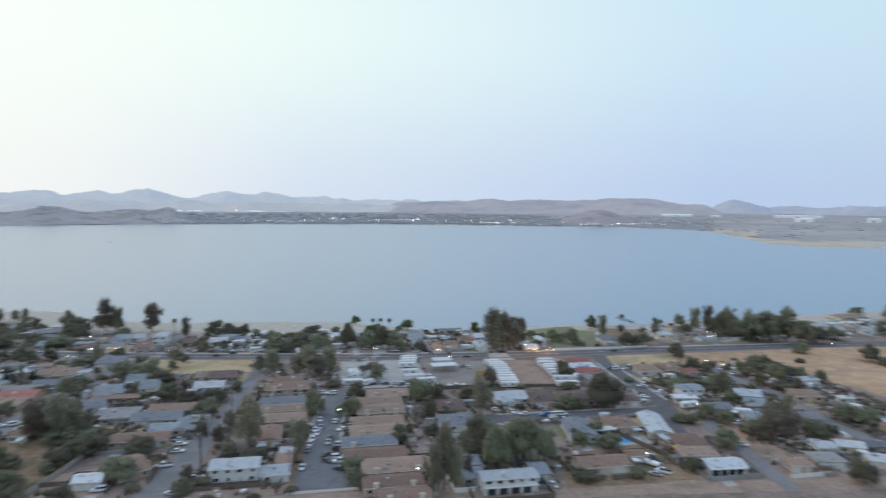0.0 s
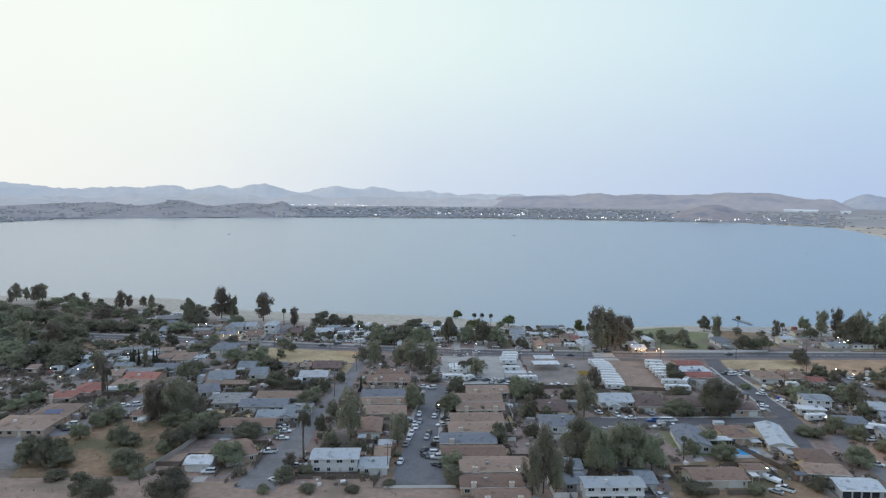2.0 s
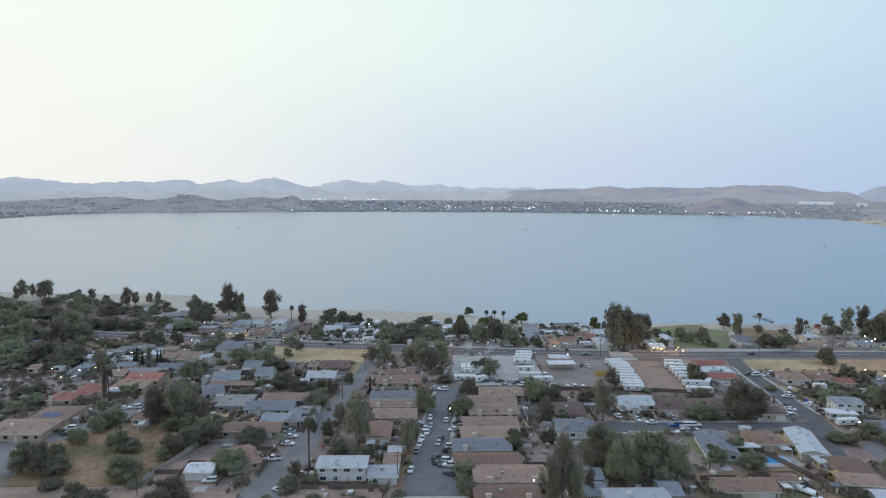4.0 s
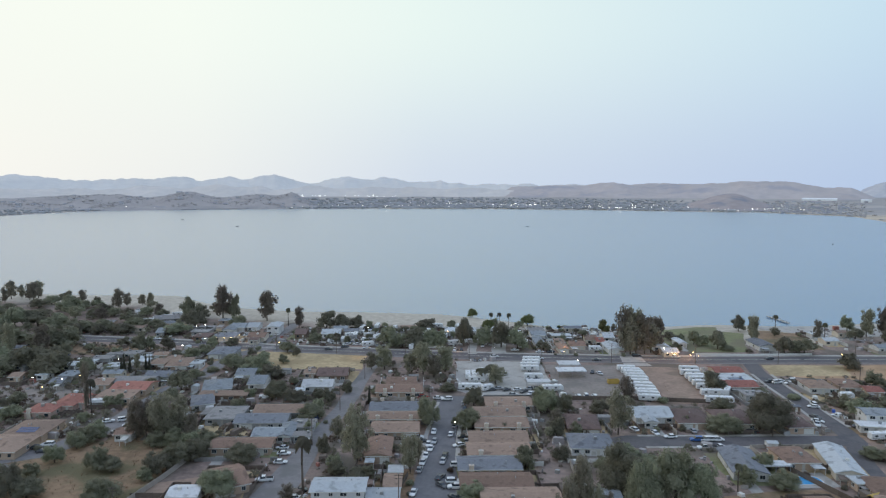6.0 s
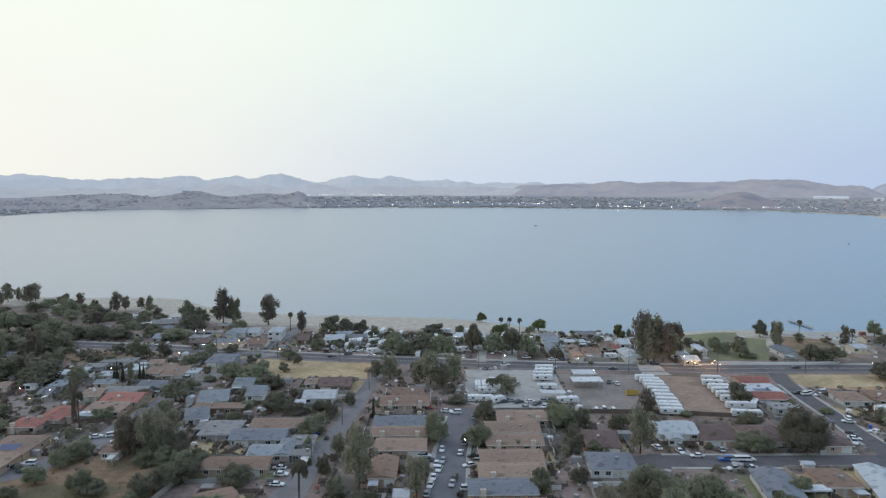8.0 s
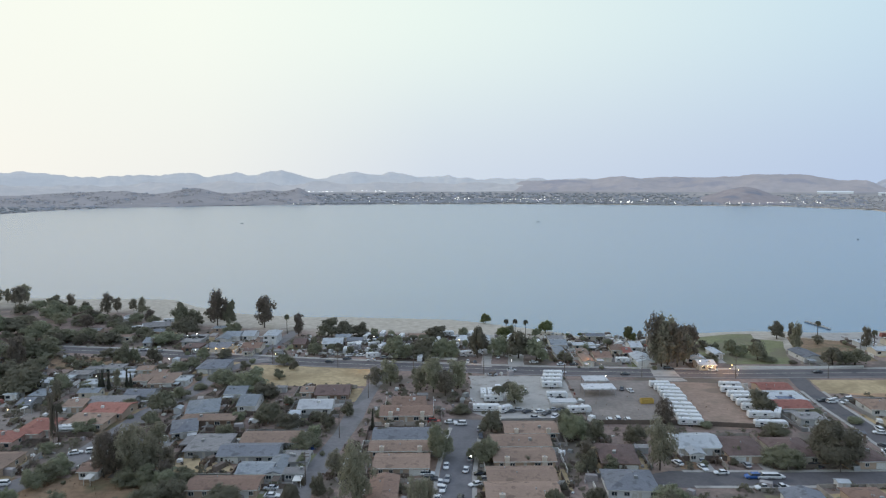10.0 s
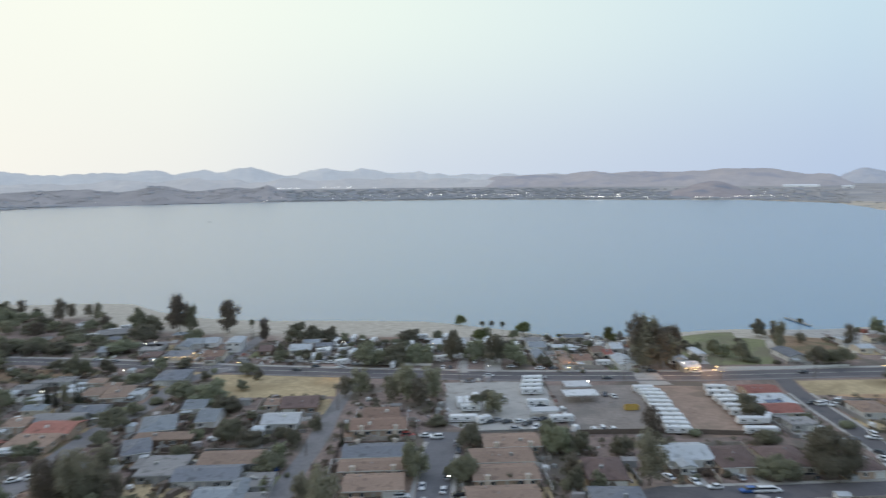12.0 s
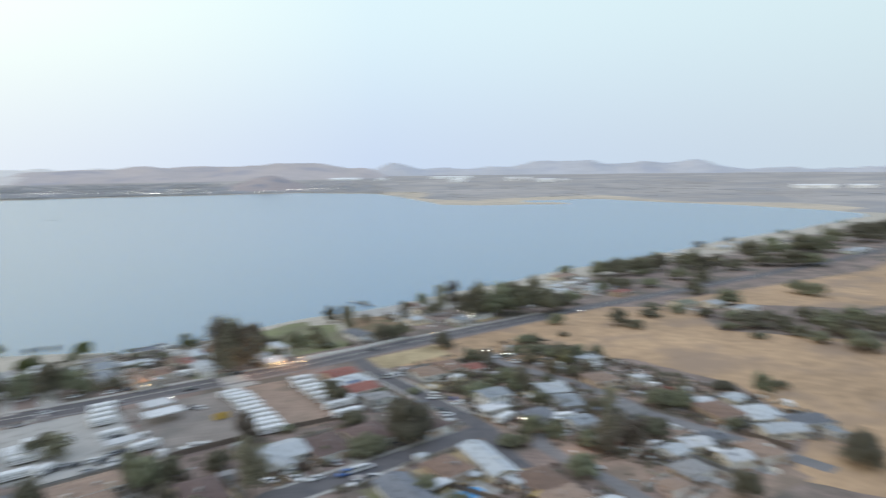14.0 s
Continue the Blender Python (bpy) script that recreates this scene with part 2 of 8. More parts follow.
def sheet(name, xs, ys, height, mat):
    gx, gy = np.meshgrid(xs, ys)
    z, extra = height(gx, gy)
    v = np.stack([gx, gy, z], -1).reshape(-1, 3)
    i = np.arange(len(xs) * len(ys)).reshape(len(ys), len(xs))
    f = np.stack([i[:-1, :-1], i[:-1, 1:], i[1:, 1:], i[1:, :-1]], -1).reshape(-1, 4)
    me = bpy.data.meshes.new(name)
    me.from_pydata(v.tolist(), [], f.tolist())
    me.polygons.foreach_set("use_smooth", [True] * len(f))
    me.materials.append(mat)
    if name == "ground":
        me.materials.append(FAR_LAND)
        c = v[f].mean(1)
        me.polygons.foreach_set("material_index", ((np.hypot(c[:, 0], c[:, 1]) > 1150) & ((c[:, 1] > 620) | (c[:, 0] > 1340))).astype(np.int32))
        dist = shore_distance(c[:, 0], c[:, 1])
        me.materials.append(SAND)
        sandy = (c[:, 0] > 900) & (c[:, 1] > 600) & (c[:, 1] < 2170) & (dist < 90 + 50 * np.sin(c[:, 1] * 0.011)) | (c[:, 1] > 2200) & (c[:, 0] > -200) & (dist < 16)
        index = np.zeros(len(c), np.int32)
        me.polygons.foreach_get("material_index", index)
        me.polygons.foreach_set("material_index", np.where(sandy, 2, index).astype(np.int32))
    if extra is not None:
        me.attributes.new("shore", "FLOAT", "POINT").data.foreach_set("value", extra.ravel().astype(np.float32))
    return new(name, me)


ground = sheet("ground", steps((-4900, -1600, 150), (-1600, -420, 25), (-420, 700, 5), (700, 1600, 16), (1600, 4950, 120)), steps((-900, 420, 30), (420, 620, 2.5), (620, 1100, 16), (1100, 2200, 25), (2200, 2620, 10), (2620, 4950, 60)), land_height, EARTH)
tagged(ground, "dry sandy earth sloping down to the lake shore", "ground", kind="structure")
water = sheet("water", steps((-1700, 1700, 100)), steps((430, 2700, 100)), lambda x, y: (x * 0 - 0.6, None), WATER)
tagged(water, "calm pale blue lake under a dusk sky", "lake", kind="structure")


# ---- hills beyond the lake ----
SLOPES = {}


def ridge(name, label, mat, az0, az1, r0, r1, crest, base, rough, seed, crag=0.42):
    """A range of hills on an arc round the lake. crest(az) gives its height in metres."""
    n_az, n_r = int((az1 - az0) / 0.13), 26
    verts, faces = [], []
    for j in range(n_r + 1):
        f = j / n_r
        for i in range(n_az + 1):
            a = az0 + (az1 - az0) * i / n_az
            r = r0 + (r1 - r0) * f
            x, y = r * math.sin(radians(a)), 30 + r * math.cos(radians(a))
            rise = math.sin(min(f / 0.72, 1) * math.pi / 2) ** 1.4 if f < 0.72 else 1 - 0.6 * ((f - 0.72) / 0.28) ** 2
            p = Vector((x * 0.0045, y * 0.0045, seed))
            fold = noise.fractal(p, 1.0, 2.1, 5) * rough * (0.25 + math.sin(min(f / 0.72, 1) * math.pi))
            small = noise.fractal(p * 7, 0.9, 2.1, 4) * rough * 0.20
            small += (noise.fractal(Vector((a * 1.1, f * 2.0, seed + 5)), 0.9, 2.2, 4) * rough * crag + abs(noise.noise(Vector((a * 0.55, f * 1.5, seed + 9)))) * rough * crag) * rise
            ends = min(1, (a - az0) / 2, (az1 - a) / 2)
            verts.append((x, y, base + (crest(a) - base) * rise * max(ends, 0) + fold * max(ends, 0) + small - (6 if f == 0 else 0)))
    for j in range(n_r):
        for i in range(n_az):
            k = j * (n_az + 1) + i
            faces.append((k, k + 1, k + n_az + 2, k + n_az + 1))
    me = bpy.data.meshes.new(name)
    me.from_pydata(verts, [], faces)
    me.polygons.foreach_set("use_smooth", [True] * len(faces))
    me.materials.append(mat)
    SLOPES[name] = [v for k, v in enumerate(verts) if 1 < k // (n_az + 1) < n_r * 0.66]
    return tagged(new(name, me), label, "hills", kind="structure")


def peaks(floor, *tops):
    return lambda a: floor + sum(h * math.exp(-((a - c) / w) ** 2) for c, h, w in tops)


# the pale tones on these slopes are haze put into the colour
ridge("hills_west", "blue-grey mountain ridge beyond the lake with haze in its colour", HILL_FAR, -62, 16, 3900, 4750, peaks(82, (-45, 60, 9), (-31, 45, 4.5), (-24, 25, 2.0), (-20.2, 46, 2.0), (-16.3, 50, 1.6), (-12.8, 64, 1.8), (-7.1, 56, 1.6), (-3.6, 46, 1.8), (0.6, 22, 1.3)), 10, 12, 3.0, 0.9)
ridge("hills_west_front", "lower foothills before the mountains with haze in their colour", HILL_HAZE, -60, 9, 3350, 3880, peaks(52, (-50, 20, 8), (-34, 22, 3), (-28, 14, 2), (-22, 24, 2.4), (-17, 30, 1.6), (-14, 20, 1.2), (-9.5, 30, 1.8), (-5, 22, 1.5), (-1.5, 16, 2), (4, 14, 3)), 10, 13, 31.0)
ridge("hills_north", "dry brownish ridge beyond the far shore, paled by haze colour", HILL_MID, 5, 34, 3300, 4150, peaks(74, (14.6, 18, 1.4), (18.5, 16, 3.5), (23, 14, 3), (25.6, 22, 2.0), (28.2, 22, 1.8), (10.5, 9, 2.5)), 10, 16, 7.0, 0.16)
ridge("hills_east", "hills beyond the flat eastern plain with bluish haze in their colour", HILL_EAST, 31, 100, 3900, 4700, peaks(40, (34.2, 58, 1.6), (38, 18, 3), (42.5, 24, 2.5), (46.4, 54, 2.3), (50, 50, 2.2), (54.5, 44, 2.6), (58.3, 52, 1.8), (80, 30, 6)), 10, 22, 11.0)
ridge("knoll_brown", "rounded bare brown knoll above the far shore, paled by haze colour", KNOLL, 19.4, 28.6, 2500, 3000, peaks(10, (24.2, 44, 1.9), (22.0, 10, 1.6)), 3, 6, 15.0, 0.3)
ridge("knolls_west", "low scrubby hills along the far shore, paled by haze colour", KNOLL_GREY, -42, -9.3, 2560, 3150, peaks(28, (-38, 20, 4), (-28, 14, 3.5), (-24.5, 14, 2), (-19.4, 28, 1.8), (-14, 18, 2.0), (-11, 26, 1.0)), 6, 7, 19.0)


# ---- streets, yards and fields ----
def strip(name, label, points, width, mat, z=0.03, category="road", thick=0.05, kind="structure"):
    """A paved strip along a line of points, with mitred bends and a thin edge."""
    p = [Vector((x, y, 0)) for x, y in points]
    left, right = [], []
    for i, c in enumerate(p):
        d = (p[min(i + 1, len(p) - 1)] - p[max(i - 1, 0)]).normalized()
        w = width[i] if isinstance(width, (list, tuple)) else width
        side = Vector((-d.y, d.x, 0)) * w / 2
        left.append(c + side), right.append(c - side)
    bm = bmesh.new()
    top = [[bm.verts.new((v.x, v.y, z)) for v in row] for row in (left, right)]
    low_ = [[bm.verts.new((v.x, v.y, z - thick)) for v in row] for row in (left, right)]
    for i in range(len(p) - 1):
        bm.faces.new((top[1][i], top[1][i + 1], top[0][i + 1], top[0][i]))
        for k in (0, 1):
            q = (top[k][i], top[k][i + 1], low_[k][i + 1], low_[k][i])
            bm.faces.new(q if k else q[::-1])
    me = bpy.data.meshes.new(name)
    bm.to_mesh(me)
    bm.free()
    me.materials.append(mat)
    return tagged(new(name, me), label, category, kind=kind)


def patch(name, label, corners, mat, z=0.02, category="ground", wobble=1.0):
    """A level piece of ground with a slightly ragged outline."""
    bm = bmesh.new()
    ring = []
    for (ax, ay), (bx, by) in zip(corners, corners[1:] + corners[:1]):
        n = max(2, int(math.hypot(bx - ax, by - ay) / 4))
        for i in range(n):
            x, y = ax + (bx - ax) * i / n, ay + (by - ay) * i / n
            q = noise.noise_vector(Vector((x * 0.11, y * 0.11, 5))) * wobble
            ring.append(bm.verts.new((x + q.x, y + q.y, z)))
    bm.faces.new(ring)
    bmesh.ops.triangulate(bm, faces=bm.faces[:])
    if sum(f.normal.z for f in bm.faces) < 0:
        bmesh.ops.reverse_faces(bm, faces=bm.faces[:])
    me = bpy.data.meshes.new(name)
    bm.to_mesh(me)
    bm.free()
    me.materials.append(mat)
    return tagged(new(name, me), label, category, kind="structure")


MAIN = [(-900, 520), (-400, 462), (-215, 433), (-160, 424), (-86, 407), (-20, 395), (48, 385), (135, 378), (200, 378), (245, 377), (310, 374), (360, 371), (420, 367), (570, 358), (900, 348), (1600, 335)]
patch("field_far_east", "pale dry field beyond a wire fence", [(400, 350), (640, 310), (800, 330), (900, 250), (640, 200), (470, 255)], FIELD, 0.015)
patch("field_east", "broad mown field of dry brown grass", [(172, 358), (200, 366), (260, 366), (350, 371), (395, 330), (352, 285), (400, 200), (380, 120), (212, 140), (200, 176), (246, 190), (270, 232), (268, 285), (238, 303), (216, 322), (205, 338), (178, 345)], FIELD, 0.02)
patch("lot_east", "bare pale dirt between the eastern houses", [(172, 312), (204, 310), (211, 262), (206, 196), (162, 196), (158, 236), (160, 262), (164, 290)], DIRT, 0.018)
patch("lot_far_east", "bare pale dirt behind the eastern houses", [(222, 292), (246, 282), (262, 250), (258, 200), (222, 196), (221, 250)], DIRT, 0.0185)
patch("field_straw", "vacant lot of tall straw-yellow dry grass", [(-96, 399), (-34, 392), (-33, 362), (-78, 363)], STRAW, 0.03)
patch("lot_gold", "vacant lot of golden dry grass", [(172, 367), (214, 366), (206, 346), (168, 347)], STRAW, 0.034)
patch("lot_gold_east", "small lot of golden dry grass", [(165, 321), (199, 323), (204, 314), (178, 304), (166, 309)], STRAW, 0.034)
patch("lot_dirt", "bare brown dirt lot beside parked trailers", [(104, 366), (130, 362), (130, 340), (123, 306), (95, 305), (98, 330)], DIRT, 0.03)
patch("lot_gravel", "grey gravel yard of a closed-off business", [(60, 369), (103, 367), (97, 340), (90, 312), (58, 312)], GRAVEL, 0.03)
patch("yard_trailers", "pale concrete yard crowded with parked trailers", [(15, 377), (59, 376), (57, 330), (47, 316), (24, 316), (13, 326)], CONCRETE, 0.03)
patch("lot_weeds", "vacant lot of brown earth and weeds", [(-138, 268), (-90, 268), (-84, 232), (-86, 214), (-130, 213)], WEEDS, 0.03)
patch("dirt_track", "bare dirt track behind the back yards", [(-190, 214), (-100, 213), (-50, 208), (-12, 203), (20, 203), (110, 196), (210, 190), (205, 172), (100, 184), (-40, 194), (-180, 200)], DIRT, 0.03)
patch("lot_brown", "brown weedy yard round a low house", [(86, 220), (104, 223), (121, 224), (131, 207), (127, 191), (80, 192)], WEEDS, 0.046)
patch("park_lawn", "patchy green lawn by the shore", [(140, 452), (157, 454), (174, 460), (187, 460), (184, 447), (197, 441), (186, 416), (178, 394), (146, 394), (140, 405)], LAWN, 0.03)
patch("park_lawn_east", "strip of park lawn under trees", [(205, 452), (232, 440), (225, 398), (186, 397)], WEEDS, 0.034)
patch("beach_parking", "pale concrete parking apron by the beach", [(212, 462), (330, 462), (330, 440), (300, 428), (240, 436), (216, 450)], CONCRETE, 0.036)
patch("lot_roadside", "weedy green strip beside the main road", [(-215, 420), (-150, 410), (-150, 388), (-200, 395)], WEEDS, 0.03)
patch("lot_vehicles", "pale gravel lot with a few parked vehicles", [(-215, 330), (-160, 335), (-150, 300), (-195, 292)], GRAVEL, 0.03)
patch("lot_straw_west", "back yard of tall golden dry grass", [(-98.5, 286), (-82, 281), (-70, 279), (-66, 271.6), (-75, 272), (-90, 271)], STRAW, 0.0335)
patch("lot_paved_west", "worn pale paved lot beside the last houses", [(-178, 256), (-148, 250), (-137, 247), (-137, 236), (-131, 221), (-178, 218)], OLD_ASPHALT, 0.0315)
strip("kerb_west", "pale concrete kerb round the paved lot", [(-137, 247), (-137, 236), (-131, 221)], 0.5, CONCRETE, 0.16, "kerb", 0.2)
patch("lot_rough_west", "trodden brown earth before the block wall", [(-84, 232), (-62, 240), (-54, 236), (-56, 214), (-88, 213)], DIRT, 0.0325)
patch("lot_rough_front", "bare brown earth before a white house", [(-38, 213), (-8, 211), (-9, 204), (-36, 203)], DIRT, 0.0345)
strip("road_main", "dark asphalt main road running along the lake", MAIN, 11.4, ASPHALT, 0.05)
strip("verge_north", "pale concrete pavement along the main road", [(x, y + 7.6) for x, y in MAIN[2:11]], 2.6, CONCRETE, 0.16, "pavement", 0.2)
strip("verge_south", "pale dusty pavement along the main road", [(x, y - 7.4) for x, y in MAIN[4:11]], 2.0, OLD_ASPHALT, 0.12, "pavement", 0.2)
strip("road_straight", "asphalt street lined with parked cars", [(3, 203), (3, 222), (3.5, 240), (5.5, 270), (9, 300), (11.5, 318)], [17, 17, 12, 10, 10.5, 15], STREET, 0.055)
strip("road_west_court", "worn asphalt street rising from the main road", [(-23, 392), (-29.3, 362.7), (-31.8, 340.5), (-33.6, 321), (-35, 304.6), (-36.7, 294.6), (-38.5, 281), (-41.5, 261), (-44.5, 236), (-48, 212), (-49.5, 203)], [7, 6.2, 6.5, 8, 6.8, 6.8, 7.5, 8, 11, 13, 14], OLD_ASPHALT, 0.055)
strip("road_west", "worn asphalt side street among houses", [(-87, 409), (-93.5, 406), (-104.3, 391.3), (-107.7, 373.4), (-108.4, 357.3), (-111.8, 344.3), (-117.2, 328.6), (-118.4, 316.7), (-120.6, 293), (-124, 275), (-133, 257), (-150, 249), (-230, 244)], [9, 8.5, 8, 8, 8, 8, 9, 9, 10, 10, 10, 10, 10], OLD_ASPHALT, 0.055)
strip("road_cross", "dark asphalt cross street with a turning circle", [(66, 264), (74, 264), (100, 263.5), (153, 263.5)], [6, 12, 9.5, 9.5], ASPHALT, 0.058)
strip("road_east", "asphalt street running down from the main road", [(169, 375), (164, 354), (161.5, 330), (160.3, 307), (158.3, 289), (157.6, 273), (155.5, 262), (151, 254), (147, 242), (144.5, 232)], [7.8, 7.8, 7.8, 7.8, 7.8, 7.8, 7.6, 6.2, 5.4, 5.0], ASPHALT, 0.055)
strip("lane_east", "worn asphalt lane between the last houses", [(168, 248), (161, 241), (158.5, 228), (157.5, 210), (154.5, 194), (152, 178)], [5, 6.5, 6, 5.6, 5.6, 6], OLD_ASPHALT, 0.0555)
strip("road_far_east", "narrow asphalt street among eastern houses", [(224, 336), (217.5, 322), (216.5, 310), (217.5, 300), (219.5, 282), (219.3, 262), (213, 235), (215, 196), (215, 170)], 6.5, OLD_ASPHALT, 0.055)
strip("road_lake", "pale asphalt lane leading down to the beach", [(-100, 411), (-98.2, 418), (-93.5, 436), (-89.5, 459), (-88, 474)], [11, 8, 7.5, 7, 6], OLD_ASPHALT, 0.054)
strip("lane_park", "pale concrete lane between rows of trailers", [(24.5, 392), (24.5, 400), (29.5, 439), (31, 462)], 5.0, CONCRETE, 0.054)
strip("lane_park", "pale concrete lane between rows of trailers", [(39.5, 392), (39.5, 400), (43, 426), (49, 452)], 8.0, CONCRETE, 0.0545)
strip("road_crossing", "pale concrete apron across the main road", [(108.2, 366), (108.2, 373), (110, 389), (111, 396)], [14, 12.5, 11, 8], CONCRETE, 0.062)
strip("driveway_park", "pale drive up to a lakeside house", [(196, 392), (193, 399), (190, 404)], 4.0, CONCRETE, 0.054)
for a, b in zip(MAIN[2:13], MAIN[3:14]):
    n = max(1, int(math.hypot(b[0] - a[0], b[1] - a[1]) / 60))
    for i in range(n):
        p, q = (Vector(a).lerp(b, (i + 0.02) / n), Vector(a).lerp(b, (i + 0.98) / n))
        strip("centre_line", "faded double centre line on asphalt", [p[:2], q[:2]], 0.35, LINE, 0.058, "road marking", 0.004)


def sidewalks(line, half, name, label):
    """A raised walk on each side of a street."""
    p = [Vector((x, y)) for x, y in line]
    for side in (-1, 1):
        out = []
        for i, c in enumerate(p):
            d = (p[min(i + 1, len(p) - 1)] - p[max(i - 1, 0)]).normalized()
            out.append((c.x - d.y * half * side, c.y + d.x * half * side))
        strip(name, label, out, 1.5, CONCRETE, 0.15, "pavement", 0.2)


sidewalks([(78, 264), (100, 263.5), (146, 263.5)], 5.6, "pavement_cross", "pale concrete pavement beside the cross street")
sidewalks([(164, 350), (161.5, 330), (160.3, 307), (158.5, 292), (157.8, 277)], 4.6, "pavement_east", "pale concrete pavement beside the street")
sidewalks([(4.2, 246), (5.5, 270), (9, 300), (10.5, 308)], 6.0, "pavement_straight", "pale concrete pavement beside parked cars")


# ---- more materials: buildings, vehicles, plants ----
WALLS = {
    "tan": material("tan_stucco", (0.46, 0.35, 0.27), 0.9, vary=0.08, grain=1.5, per_object=0.12, bump=0.2, bump_size=20),
    "cream": material("cream_stucco", (0.60, 0.54, 0.45), 0.9, vary=0.08, grain=1.5, per_object=0.1, bump=0.2, bump_size=20),
    "white": material("white_siding", (0.66, 0.66, 0.66), 0.8, vary=0.08, grain=1.2, per_object=0.1, spots=0.2, spot_colour=(0.5, 0.49, 0.46), spot_size=0.5),
    "grey": material("grey_siding", (0.36, 0.36, 0.36), 0.85, vary=0.1, grain=1.2, per_object=0.25),
    "brown": material("brown_boards", (0.23, 0.16, 0.12), 0.9, vary=0.15, grain=1.5, per_object=0.2),
    "pink": material("pink_stucco", (0.52, 0.38, 0.33), 0.9, vary=0.08, grain=1.5, per_object=0.1),
}


def roof_mat(name, colour, rough=0.9, vary=0.16, per_object=0.18):
    dark = tuple(c * 0.62 for c in colour)
    return material(name, colour, rough, vary=vary, grain=1.6, spots=0.35, spot_colour=dark, spot_size=0.35, stripes=0.5, stripe_size=1.6, stripe_axis="Y", per_object=per_object)


ROOFS = {
    "tan": roof_mat("weathered_tan_shingle", (0.315, 0.220, 0.168)),
    "brown": roof_mat("brown_shingle", (0.25, 0.162, 0.122)),
    "dark": roof_mat("dark_brown_shingle", (0.165, 0.112, 0.10)),
    "slate": roof_mat("blue_grey_shingle", (0.19, 0.20, 0.222)),
    "blue": roof_mat("pale_blue_grey_shingle", (0.275, 0.30, 0.322)),
    "grey": roof_mat("grey_felt", (0.285, 0.275, 0.27)),
    "pale": roof_mat("pale_roof_coating", (0.50, 0.53, 0.55), vary=0.1),
    "white": roof_mat("white_roof_coating", (0.61, 0.62, 0.63), vary=0.1),
    "red": roof_mat("red_clay_tile", (0.31, 0.125, 0.10)),
    "orange": roof_mat("orange_clay_tile", (0.36, 0.155, 0.12)),
    "olive": roof_mat("olive_metal_sheet", (0.22, 0.23, 0.17)),
}
ROOF_WORDS = {"tan": "weathered tan shingle", "brown": "brown shingle", "dark": "dark brown shingle", "slate": "blue-grey shingle", "blue": "pale blue-grey", "grey": "grey felt", "pale": "pale coated", "white": "white coated", "red": "red tile", "orange": "orange tile", "olive": "olive metal"}
WALL_WORDS = {"tan": "tan stucco", "cream": "cream stucco", "white": "white", "grey": "grey", "brown": "brown board", "pink": "pinkish stucco"}
GLASS = material("dark_window_glass", (0.03, 0.04, 0.05), 0.08, vary=0.05, spec=0.8)
TRIM = material("white_trim", (0.68, 0.67, 0.64), 0.7, vary=0.06, grain=2.0)
DOORM = material("garage_door_paint", (0.55, 0.53, 0.49), 0.7, vary=0.08, per_object=0.2)
CHIM = material("cream_chimney_stucco", (0.60, 0.52, 0.44), 0.9, vary=0.1, grain=2.0)
METAL = material("galvanised_metal", (0.42, 0.43, 0.44), 0.45, 0.8, vary=0.15)
TARP = material("blue_tarpaulin", (0.03, 0.10, 0.42), 0.5, vary=0.15)
SOLAR = material("solar_panel", (0.045, 0.07, 0.17), 0.2, vary=0.1)
WOODM = material("weathered_timber", (0.15, 0.118, 0.098), 0.9, vary=0.25, grain=4.0, per_object=0.15)
BLOCK = material("concrete_block", (0.38, 0.345, 0.31), 0.95, vary=0.15, grain=1.0, spots=0.3, spot_colour=(0.26, 0.23, 0.2), spot_size=0.4)
RUBBER = material("tyre_rubber", (0.025, 0.025, 0.027), 0.85)
RIM = material("alloy_rim", (0.45, 0.45, 0.46), 0.35, 0.9)
RVWHITE = material("white_fibreglass", (0.74, 0.75, 0.76), 0.4, vary=0.06, grain=1.0, per_object=0.06, spots=0.15, spot_colour=(0.6, 0.58, 0.54), spot_size=0.8)
STRIPE = material("grey_brown_decal", (0.24, 0.22, 0.22), 0.5, per_object=0.4)
HEADL = material("headlight_lens", (0.7, 0.7, 0.68), 0.15)
TAILL = material("tail_light_lens", (0.35, 0.02, 0.02), 0.2)
PAINTS = {
    "white": material("white_car_paint", (0.72, 0.73, 0.74), 0.25, vary=0.02),
    "silver": material("silver_car_paint", (0.42, 0.43, 0.45), 0.3, 0.3, vary=0.02),
    "dark": material("dark_grey_car_paint", (0.07, 0.075, 0.085), 0.25, vary=0.02),
    "black": material("black_car_paint", (0.018, 0.018, 0.02), 0.2, vary=0.02),
    "blue": material("blue_car_paint", (0.04, 0.12, 0.35), 0.25, vary=0.02),
    "red": material("red_car_paint", (0.30, 0.035, 0.03), 0.25, vary=0.02),
}
BARK = material("bark", (0.13, 0.105, 0.085), 0.95, vary=0.3, grain=3.0)


